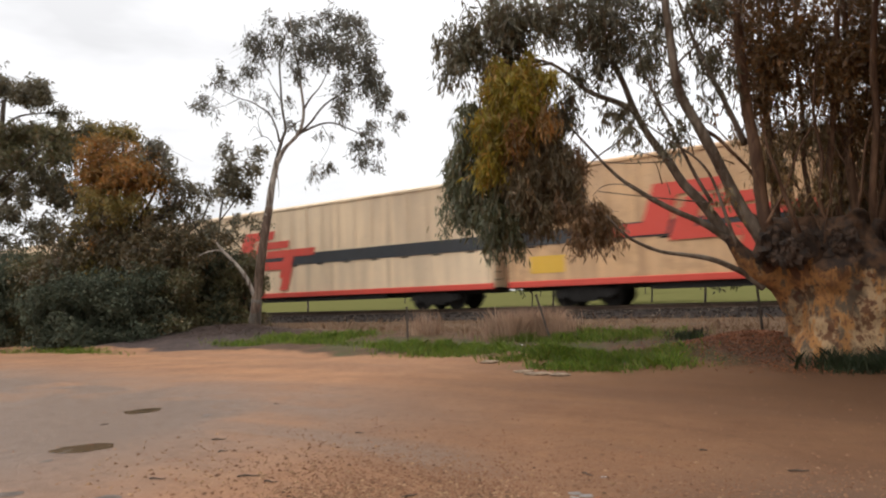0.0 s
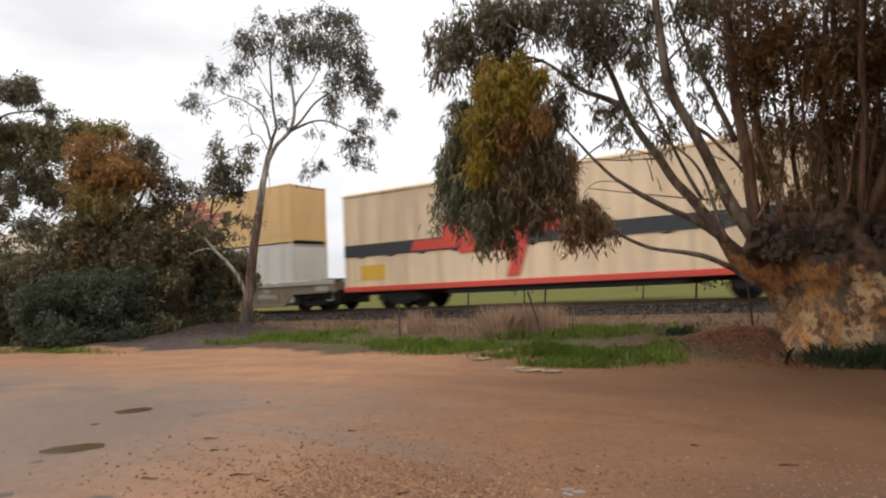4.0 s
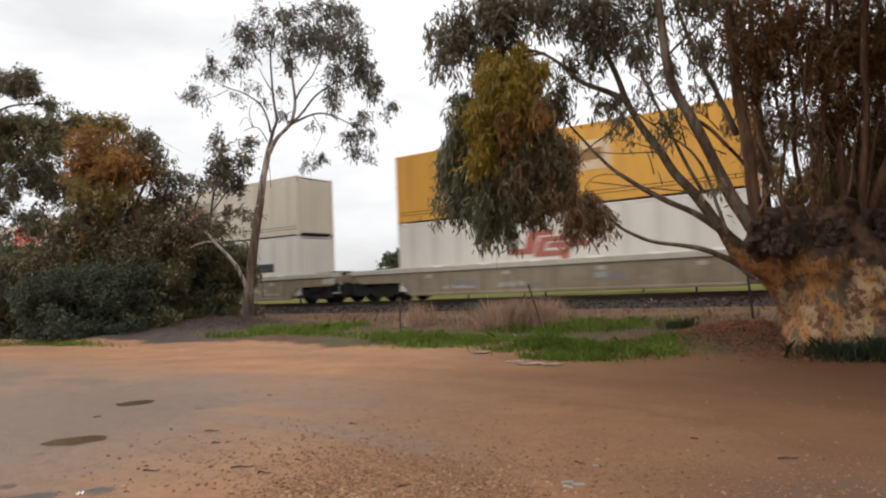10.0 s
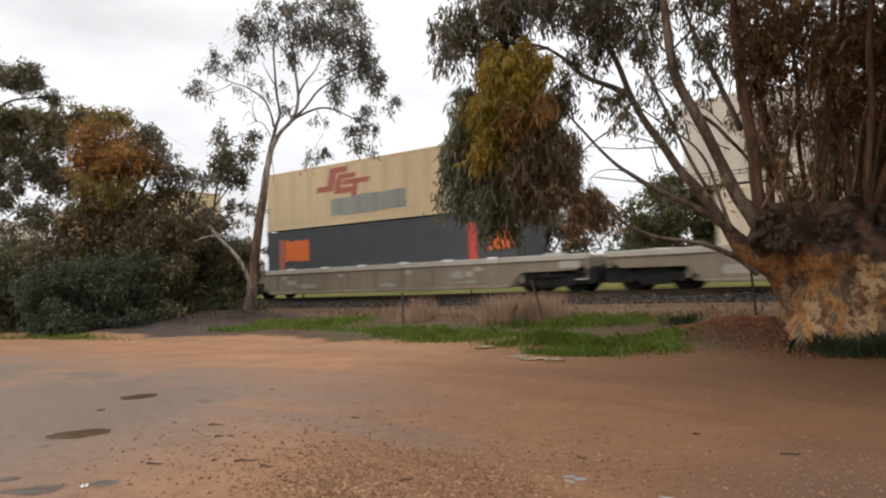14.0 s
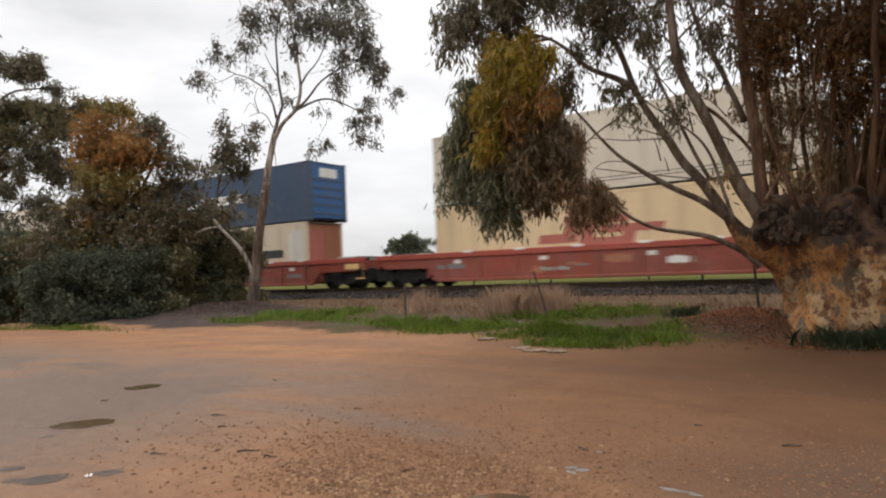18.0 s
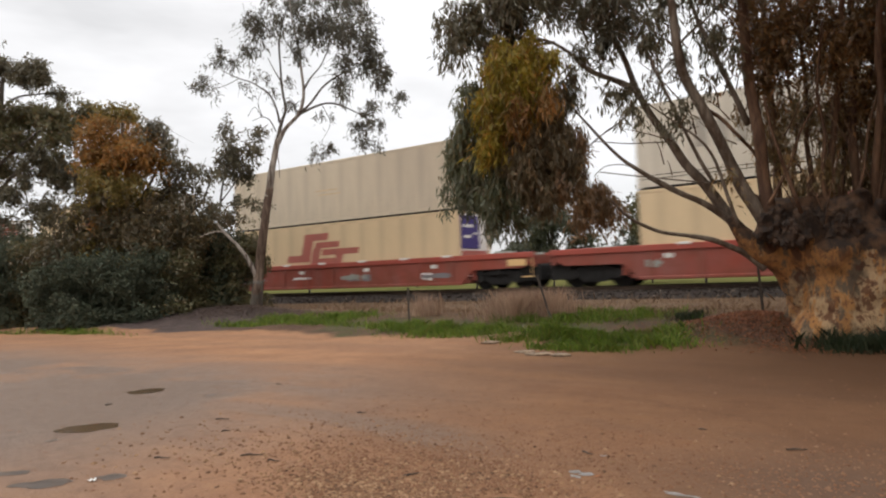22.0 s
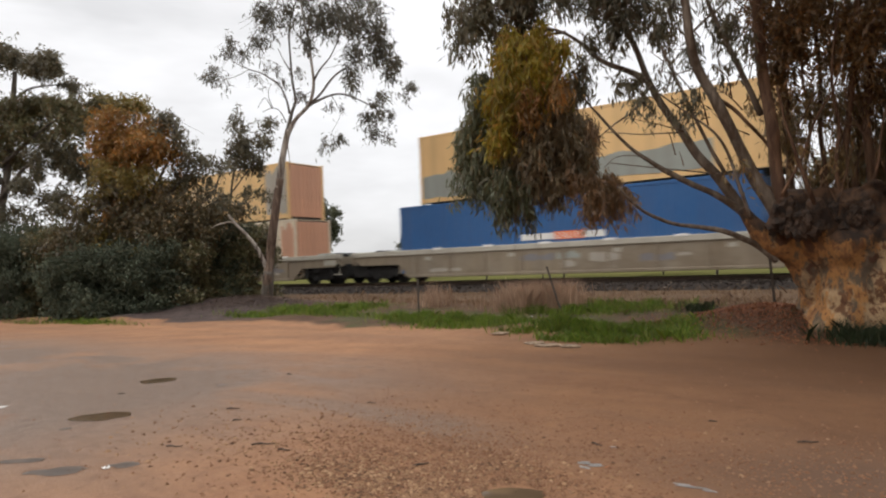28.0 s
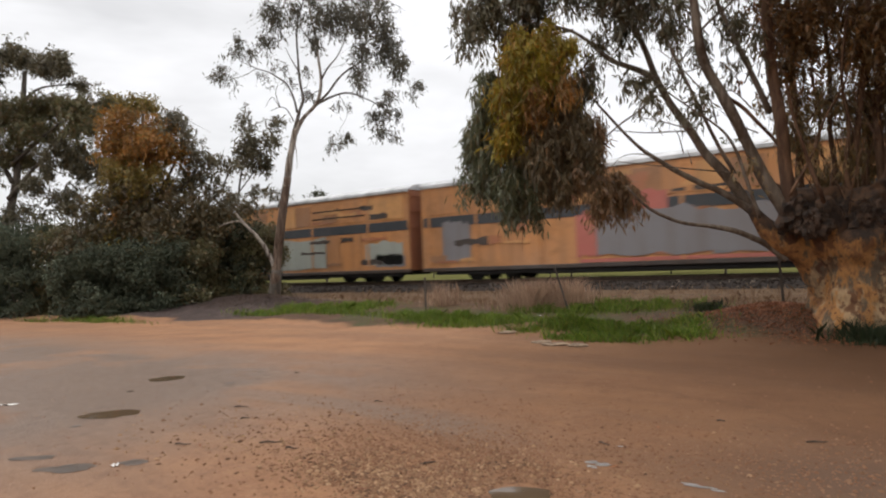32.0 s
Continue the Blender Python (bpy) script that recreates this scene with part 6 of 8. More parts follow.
    limb(t, "branchlet", [(-3.44, 5.15), (-3.21, 4.58), (-2.94, 3.94), (-2.64, 3.25), (-2.38, 2.75)], 0.020, 0.035, GREY_STEM, 0.2, 6, seed=66, axis=axis, start=-0.20)
    limb(t, "stem", [(-1.31, 1.69), (-1.42, 2.26), (-1.48, 2.84), (-1.51, 3.58), (-1.62, 4.43), (-1.67, 5.29), (-1.67, 6.36), (-1.66, 6.79)], 0.140, 0.070, STEM_BARK, 0.3, 10, seed=67, axis=axis, start=-0.30)
    limb(t, "stem", [(-1.69, 3.80), (-1.94, 4.42), (-2.21, 5.07), (-2.49, 5.73), (-2.64, 6.19), (-2.77, 6.62)], 0.060, 0.025, GREY_STEM, 0.5, 6, seed=68, axis=axis, start=0.10)
    limb(t, "branchlet", [(-2.87, 5.36), (-2.63, 5.59), (-2.24, 5.90), (-1.95, 6.27)], 0.025, 0.012, GREY_STEM, 0.4, 6, seed=69, axis=axis, start=-0.20)
    limb(t, "branchlet", [(-2.64, 6.17), (-2.42, 6.34), (-2.14, 6.60)], 0.020, 0.012, GREY_STEM, 0.3, 6, seed=70, axis=axis, start=0.40)
    limb(t, "stem", [(-1.09, 1.88), (-1.24, 2.41), (-1.21, 3.15), (-1.24, 3.89), (-1.29, 4.74), (-1.30, 5.70), (-1.26, 6.78)], 0.090, 0.050, STEM_BARK, 0.6, 10, seed=71, axis=axis, start=0.30)
    limb(t, "stem", [(-0.74, 1.66), (-0.80, 2.03), (-0.92, 2.45), (-1.06, 2.88), (-1.16, 3.25), (-1.28, 3.68), (-1.39, 4.32)], 0.050, 0.020, STEM_BARK, -0.4, 6, seed=72, axis=axis, start=-0.75)
    limb(t, "stem", [(-0.82, 1.98), (-0.61, 2.70), (-0.66, 3.44), (-0.61, 4.39), (-0.66, 5.67), (-0.52, 6.75)], 0.055, 0.035, STEM_BARK, 0.7, 6, seed=73, axis=axis, start=0.20)
    limb(t, "stem", [(-0.50, 2.07), (-0.31, 2.79), (-0.15, 3.63), (0.00, 4.68), (0.17, 6.29)], 0.075, 0.050, STEM_BARK, -0.3, 10, seed=74, axis=axis, start=0.10)
    limb(t, "stem", [(0.22, 1.93), (0.21, 2.77), (0.17, 3.61), (0.31, 4.99), (0.29, 6.71)], 0.100, 0.050, STEM_BARK, 0.2, 10, seed=75, axis=axis, start=-0.20)
    limb(t, "stem", [(-0.03, 2.05), (-0.06, 2.78), (0.09, 3.72), (-0.02, 4.79), (-0.06, 6.08)], 0.050, 0.025, STEM_BARK, 0.5, 6, seed=76, axis=axis, start=0.20)
    limb(t, "stem", [(-0.22, 2.00), (-0.42, 2.69), (-0.32, 3.53), (-0.41, 4.38), (-0.24, 5.66)], 0.045, 0.020, STEM_BARK, -0.3, 6, seed=77, axis=axis, start=-0.40)
    limb(t, "stem", [(0.74, 1.91), (0.87, 2.74), (0.82, 3.69), (1.09, 4.96), (1.14, 6.46)], 0.070, 0.040, STEM_BARK, 0.4, 10, seed=78, axis=axis, start=0.30)
    limb(t, "stem", [(-0.92, 2.09), (-0.96, 2.82), (-0.82, 3.66), (-0.93, 4.51), (-0.80, 5.68)], 0.045, 0.020, STEM_BARK, 0.3, 6, seed=79, axis=axis, start=0.50)
    limb(t, "stem", [(-1.42, 2.32), (-0.99, 3.03), (-0.75, 3.65), (-0.37, 4.27), (-0.13, 5.01)], 0.030, 0.012, STEM_BARK, -0.2, 6, seed=80, axis=axis, start=-0.50)
    limb(t, "stem", [(0.07, 2.04), (0.34, 2.87), (0.49, 3.71), (0.78, 4.54)], 0.035, 0.015, STEM_BARK, -0.2, 6, seed=81, axis=axis, start=-0.60)
    limb(t, "stem", [(0.58, 1.92), (0.54, 2.76), (0.73, 4.12), (0.75, 5.19), (0.94, 6.69)], 0.075, 0.050, STEM_BARK, -0.5, 10, seed=82, axis=axis, start=-0.50)
    limb(t, "limb", [(0.47, 1.82), (0.77, 2.31), (1.12, 2.78), (1.65, 3.55), (2.18, 4.91)], 0.090, 0.050, STEM_BARK, 0.3, 10, seed=83, axis=axis, start=-0.40)
    limb(t, "branchlet", [(-1.97, 1.92), (-2.16, 2.56), (-2.31, 3.09), (-2.47, 3.41), (-2.69, 3.65), (-3.14, 3.99), (-3.54, 4.30)], 0.035, 0.012, GREY_STEM, -0.3, 6, seed=84, axis=axis, start=-0.50)
    limb(t, "branchlet", [(-3.17, 3.55), (-3.59, 3.55), (-3.90, 3.55), (-4.52, 3.62)], 0.014, 0.008, GREY_STEM, 0.1, 6, seed=85, axis=axis, start=0.20)
    limb(t, "branchlet", [(-2.23, 2.74), (-2.80, 2.81), (-3.73, 2.94), (-4.45, 3.05)], 0.016, 0.008, GREY_STEM, -0.2, 6, seed=86, axis=axis, start=-0.10)
    limb(t, "branchlet", [(-3.67, 3.02), (-3.98, 3.16), (-4.34, 3.15), (-4.56, 2.97)], 0.012, 0.006, GREY_STEM, 0.2, 6, seed=87, axis=axis, start=-0.20)
    limb(t, "branchlet", [(-2.89, 4.70), (-3.21, 4.63), (-3.52, 4.72)], 0.014, 0.006, GREY_STEM, 0.1, 6, seed=88, axis=axis, start=-0.30)
    limb(t, "limb", [(-5.16, 5.49), (-5.48, 5.45), (-5.86, 5.25), (-6.04, 4.62), (-6.14, 3.77)], 0.035, 0.012, GREY_STEM, 0.1, 6, seed=89, axis=axis, start=0.30)
    limb(t, "limb", [(-5.37, 5.53), (-6.00, 5.58), (-6.44, 5.17), (-6.68, 4.01), (-6.79, 3.07)], 0.035, 0.010, GREY_STEM, -0.2, 6, seed=90, axis=axis, start=0.30)
    limb(t, "limb", [(-3.64, 4.46), (-3.98, 4.00), (-4.42, 3.70), (-4.80, 3.30), (-4.89, 2.57)], 0.025, 0.008, GREY_STEM, 0.0, 6, seed=91, axis=axis, start=0.30)
    limb(t, "limb", [(-5.52, 5.61), (-5.99, 5.90), (-6.61, 6.08), (-7.04, 5.94)], 0.045, 0.015, GREY_STEM, 0.2, 6, seed=92, axis=axis, start=0.50)
    # slender upright shoots from the knots
    for k in range(40):
        x0 = -1.2 + 2.6 * k / 39
        lean = 0.4 * math.sin(k * 5.3) + 0.12 * x0
        hgt = 0.9 + 1.7 * abs(math.sin(k * 3.1))
        limb(t, "shoot", [(x0, 1.8), (x0 + 0.3 * lean, 1.9 + 0.35 * hgt), (x0 + lean, 1.8 + hgt)], 0.02, 0.006, STEM_BARK, 0.5 * math.sin(k * 1.9), 5, seed=200 + k, start=0.7 * math.sin(k * 2.9))
    rr = random.Random(8)
    for k in range(70):
        x, z = rr.uniform(-3.6, 1.4), rr.uniform(2.9, 5.6)
        dx, dz = rr.uniform(-0.9, 0.5), rr.uniform(0.2, 0.9)
        limb(t, "branchlet", [(x, z), (x + dx * 0.5, z + dz * 0.6 + rr.uniform(-0.1, 0.1)), (x + dx, z + dz)], 0.015, 0.005, STEM_BARK, rr.uniform(-0.5, 0.5), 5, seed=300 + k, start=rr.uniform(-0.7, 0.7))
    # weeping foliage in lobes of hanging tassels: gold on top, green, brown-grey and rust below
    lobes = {"gold": [], "green": [], "brown": [], "rust": [], "ember": []}

    def weep(key, x, z, rx, rz, near, count, heavy):
        for k in range(count):
            q, p = math.sqrt((k + 0.5) / count), 2.39996 * k + x
            size = rr.uniform(0.08, 0.15)
            lobes[key].append(clump(x + rx * q * math.cos(p), z + rz * q * math.sin(p), size, rr.uniform(0.2, 0.4), heavy * 0.55 * rr.uniform(0.5, 1.5), near + rr.uniform(-0.4, 0.4), size))

    weep("gold", -6.06, 5.26, 0.41, 0.33, -0.45, 13, 44)
    weep("gold", -5.50, 5.31, 0.27, 0.25, -0.35, 7, 38)
    weep("gold", -6.20, 4.52, 0.37, 0.43, -0.40, 13, 40)
    weep("gold", -5.63, 4.76, 0.31, 0.35, -0.30, 8, 34)
    weep("gold", -6.37, 3.93, 0.23, 0.35, -0.30, 6, 34)
    weep("green", -6.77, 4.59, 0.18, 0.33, 0.00, 6, 34)
    weep("green", -6.66, 3.66, 0.50, 0.48, 0.00, 18, 46)
    weep("green", -6.94, 3.20, 0.35, 0.35, 0.10, 10, 42)
    weep("green", -6.32, 2.96, 0.37, 0.31, -0.10, 9, 40)
    weep("green", -6.22, 2.57, 0.27, 0.27, -0.10, 6, 34)
    weep("green", -6.85, 2.88, 0.21, 0.10, 0.00, 4, 28)
    weep("brown", -5.47, 4.19, 0.37, 0.41, -0.15, 11, 42)
    weep("brown", -5.76, 3.62, 0.41, 0.45, -0.20, 13, 44)
    weep("brown", -5.19, 3.49, 0.33, 0.48, -0.10, 11, 38)
    weep("brown", -5.58, 2.96, 0.41, 0.27, -0.10, 9, 38)
    weep("brown", -5.09, 4.54, 0.19, 0.31, 0.10, 5, 30)
    weep("brown", -5.77, 3.41, 0.62, 0.62, 0.60, 16, 50)
    weep("rust", -4.92, 2.80, 0.31, 0.29, 0.00, 9, 34)
    weep("rust", -4.56, 2.63, 0.27, 0.23, 0.05, 7, 30)
    weep("rust", -4.88, 3.58, 0.19, 0.41, 0.10, 7, 24)
    weep("rust", -4.26, 2.46, 0.19, 0.12, 0.10, 4, 22)
    weep("ember", -5.96, 4.40, 0.14, 0.23, -0.55, 4, 30)
    weep("ember", -5.72, 5.09, 0.14, 0.17, -0.55, 3, 28)
    weep("ember", -5.42, 4.70, 0.14, 0.21, -0.50, 3, 24)
    lobes = {k: spread_out(q, 0.0, axis) for k, q in lobes.items()}
    hang = [c for q in lobes.values() for c in q]
    crown(t, rng, lobes["green"], LEAF_GREEN, 0.16, 0.015, 1.5, 0.36, 13, "foliage", "weeping grey-green foliage")
    crown(t, rng, lobes["brown"], LEAF_DUN, 0.16, 0.015, 1.4, 0.36, 13, "foliage", "brownish weeping foliage")
    crown(t, rng, lobes["gold"], LEAF_GOLD, 0.17, 0.016, 1.2, 0.36, 13, "foliage", "gold-tinged weeping foliage")
    crown(t, rng, lobes["rust"], LEAF_TAN, 0.15, 0.014, 1.4, 0.36, 13, "foliage", "rust-brown weeping foliage")
    crown(t, rng, lobes["ember"], LEAF_RUST, 0.16, 0.015, 1.3, 0.45, 13, "foliage", "orange-tinged weeping foliage")
    # shredded bark and dead sprigs round the knots
    shreds = [(*fan_out(hx + 0.2 * math.sin(q), 0, -0.6, axis)[:1], -0.6 + 0.3 * math.cos(2.7 * q), hz + 0.2 * math.sin(1.7 * q), 0.26, 0.2, 0.16, 7) for hx, hz, hr in heaps for q in range(6)]
    tagged(crown(t, rng, shreds, SHRED, 0.1, 0.01, 0.4, 0.25, 12, "shredded_bark", "shredded dark bark round the knots"), kind="stuff")
    top = [clump(-6.82, 6.15, 0.35, 0.54, 210, -0.2), clump(-6.29, 6.23, 0.41, 0.50, 240), clump(-5.99, 5.74, 0.31, 0.27, 120, 0.2), clump(-7.10, 5.78, 0.19, 0.50, 80, -0.3), clump(-7.33, 5.95, 0.10, 0.41, 30, -0.2), clump(-6.48, 5.54, 0.25, 0.21, 70), clump(-5.60, 6.31, 0.35, 0.25, 110), clump(-5.13, 6.13, 0.31, 0.35, 90, 0.3)]
    top += [clump(-4.39, 6.15, 0.41, 0.41, 170, 0.2), clump(-3.92, 5.97, 0.31, 0.45, 110), clump(-4.32, 5.50, 0.35, 0.31, 90, 0.4), clump(-4.75, 5.31, 0.23, 0.17, 34, 0.2), clump(-5.04, 4.73, 0.17, 0.41, 52), clump(-4.16, 4.49, 0.25, 0.25, 50, -0.2), clump(-3.92, 4.16, 0.19, 0.14, 22, -0.2), clump(-4.62, 5.84, 0.19, 0.31, 44), clump(-3.63, 5.48, 0.23, 0.41, 60, 0.4)]
    top += [clump(-3.35, 5.79, 0.27, 0.52, 60), clump(-3.24, 5.03, 0.23, 0.41, 40, -0.3), clump(-3.08, 4.12, 0.27, 0.41, 34, -0.4), clump(-2.51, 5.75, 0.27, 0.52, 52, 0.3), clump(-2.12, 5.31, 0.23, 0.52, 48), clump(-2.41, 4.78, 0.19, 0.31, 20, -0.2), clump(-3.57, 3.88, 0.17, 0.25, 14), clump(-3.12, 6.21, 0.35, 0.25, 60)]
    top += [clump(-5.41, 6.79, 1.14, 0.25, 300), clump(-3.72, 6.72, 0.93, 0.27, 240), clump(-2.25, 6.60, 0.62, 0.31, 150), clump(-3.42, 4.61, 0.17, 0.21, 18, -0.3)]
    top = spread_out([(c[0] + 0.12, c[1], c[2] + 0.12, c[3], c[4], c[5], c[6] * 0.52) for c in top], 0.4, axis)
    crown(t, rng, top, LEAF_GREY, 0.17, 0.018, 1.3, 0.45, 12, "crown", "airy grey-green crown")
    dense = [clump(-1.46, 5.71, 0.35, 0.62, 240, 0.3), clump(-1.06, 5.37, 0.41, 0.52, 280), clump(-0.50, 5.77, 0.45, 0.52, 300, 0.4), clump(-0.00, 5.32, 0.48, 0.52, 320, -0.2), clump(0.55, 5.62, 0.52, 0.62, 340, 0.3), clump(0.98, 5.07, 0.45, 0.72, 340), clump(-1.31, 4.74, 0.27, 0.31, 90, 0.5), clump(-0.36, 4.80, 0.35, 0.25, 90, 0.4)]
    dense += [clump(0.46, 4.45, 0.41, 0.41, 150, 0.4), clump(0.94, 3.90, 0.37, 0.62, 210, 0.2), clump(-0.97, 6.60, 0.93, 0.31, 300), clump(0.61, 6.54, 0.93, 0.31, 320), clump(1.60, 5.58, 0.62, 0.93, 320), clump(1.68, 3.87, 0.52, 0.72, 240)]
    dense += [clump(0.98, 3.05, 0.31, 0.41, 120, 0.6), clump(0.11, 4.04, 0.25, 0.31, 50, 0.5), clump(1.90, 2.70, 0.52, 0.62, 200)]
    dense = spread_out([(*c[:2], c[2] + 0.15, *c[3:6], c[6] * 0.5) for c in dense], 0.4, axis)
    crown(t, rng, dense, LEAF_SHADE, 0.14, 0.02, 0.85, 0.65, 15, "crown", "dense dark crown")
    # unseen clumps above and beside the view, added to shade the lot
    over = [clump(-2.0, 8.6, 1.6, 0.7, 260, -2.2, 1.6), clump(0.6, 8.8, 1.8, 0.8, 330, -2.4, 1.7), clump(3.4, 8.4, 1.8, 0.9, 330, -2.2, 1.7), clump(-0.6, 8.6, 1.6, 0.6, 260, -4.8, 1.6), clump(2.2, 8.6, 1.8, 0.7, 330, -5.0, 1.8), clump(4.8, 8.0, 1.8, 0.9, 330, -4.6, 1.8), clump(3.0, 8.4, 1.6, 0.6, 260, -7.4, 1.5), clump(5.6, 7.6, 1.5, 1.0, 300, -7.4, 1.6), clump(5.6, 6.5, 1.4, 1.6, 300, -1.0, 1.6), clump(6.2, 5.6, 1.3, 1.8, 300, -4.0, 1.6)]
    over = [(*c[:6], c[6] * 2) for c in over] + [clump(1.0, 7.8, 2.2, 0.6, 500, -8.2, 1.6), clump(4.4, 7.0, 2.0, 0.8, 600, -9.6, 1.8), clump(6.8, 6.4, 1.8, 1.6, 600, -6.4, 2.0), clump(0.4, 7.4, 2.0, 0.7, 560, -10.6, 1.8), clump(2.6, 7.0, 2.0, 0.8, 560, -11.6, 1.8), clump(2.6, 4.4, 1.1, 1.7, 520, -3.2, 1.2), clump(2.4, 4.2, 1.2, 1.8, 560, -5.6, 1.2), clump(1.6, 4.4, 1.2, 1.8, 560, -8.2, 1.3), clump(4.6, 4.6, 1.5, 2.0, 560, -4.2, 1.5), clump(3.6, 4.2, 1.5, 1.9, 560, -9.6, 1.5), clump(4.5, 7.2, 2.2, 1.0, 700, -13.0, 2.2), clump(1.5, 7.6, 2.0, 0.8, 560, -14.0, 2.0), clump(6.5, 5.6, 1.8, 2.0, 700, -12.5, 2.0)]
    crown(t, rng, over, LEAF_SHADE, 0.22, 0.045, 0.8, 0.7, 14, "crown", "unseen dark crown added over the lot to shade it")
    # limbs leading up to the added clumps
    for k, pts in enumerate(([(0.3, 1.6), (0.7, 4.0), (0.6, 6.5), (0.3, 8.6)], [(0.6, 1.6), (1.6, 4.2), (2.6, 6.6), (3.6, 8.2)], [(0.9, 1.5), (2.6, 3.6), (4.2, 5.6), (5.6, 7.4)])):
        limb(t, "limb", pts, 0.14, 0.05, STEM_BARK, (-4.8, -5.0, -6.0)[k], 8, seed=150 + k)
    low = [clump(-1.26, 3.99, 0.23, 0.41, 34, 0.3), clump(-0.84, 3.87, 0.27, 0.52, 50, 0.4), clump(-0.32, 3.85, 0.27, 0.52, 56, 0.2), clump(0.17, 3.40, 0.23, 0.52, 60, 0.4), clump(0.57, 3.18, 0.25, 0.41, 50, 0.3), clump(-0.63, 3.12, 0.25, 0.25, 26, -0.3), clump(-1.16, 3.14, 0.14, 0.27, 14, -0.4), clump(-2.22, 2.87, 0.17, 0.25, 10, -0.5), clump(-1.67, 4.06, 0.14, 0.31, 12, 0.2)]
    low += [clump(-0.50, 2.80, 0.35, 0.27, 60, 0.5), clump(0.11, 2.56, 0.31, 0.25, 70, 0.5), clump(0.73, 2.43, 0.31, 0.31, 90, 0.4), clump(0.81, 3.59, 0.37, 0.52, 110, 0.3), clump(0.42, 3.92, 0.31, 0.41, 80, 0.5), clump(-1.07, 3.67, 0.25, 0.41, 34, 0.6), clump(-0.18, 4.37, 0.41, 0.31, 80, 0.6), clump(-0.81, 4.40, 0.31, 0.25, 40, 0.6)]
    low = [(*c[:6], c[6] * 0.95) for c in low]
    crown(t, rng, low, LEAF_BROWN, 0.14, 0.015, 1.2, 0.5, 12, "foliage", "thin brown-tinged inner foliage")
    twigs(rng, hang + top + dense + low, STEM_BARK, t, 0.2, 0.006)


old_gum()


def far_tree(x, y, height, spread, seed, mat=LEAF_FAR, bare=0.25, label="dark round-headed tree beyond the railway", many=70):
    """A tree beyond the line: trunk, forked limbs and a ragged head of leaf clumps."""
    rng = np.random.default_rng(seed)
    rr = random.Random(seed)
    t = thing("tree", label, "tree", "trees beyond the railway", pose(x, y, ground_z(x, y) - 0.05))
    limb(t, "trunk", [(0, 0), (0.1, height * 0.2), (-0.05, height * 0.4), (0.1, height * 0.7)], height * 0.012, height * 0.008, GUM_GREY, 0, 7, seed=seed)
    cl = []
    for k in range(13):
        a = 6.283 * k / 13 + rr.random()
        q = spread * (0.25 + 0.55 * rr.random())
        z = height * (bare + (1 - bare) * (0.22 + 0.68 * rr.random()))
        shrink = 1.0 - 0.45 * max(0, (z / height - 0.6) / 0.4)
        cx, cy = q * math.cos(a) * shrink, q * math.sin(a) * shrink
        ob = limb(t, "limb", [(0, z * 0.5), (cx * 0.5, z * 0.8), (cx, z)], height * 0.009, 0.02, GUM_GREY, cy, 5, seed=seed + k)
        e = spread * (0.22 + 0.16 * rr.random())
        cl.append((cx, cy, z, e, e, e * 0.7, many))
    crown(t, rng, cl, mat, 0.3, 0.07, 0.5, 0.6, 10)


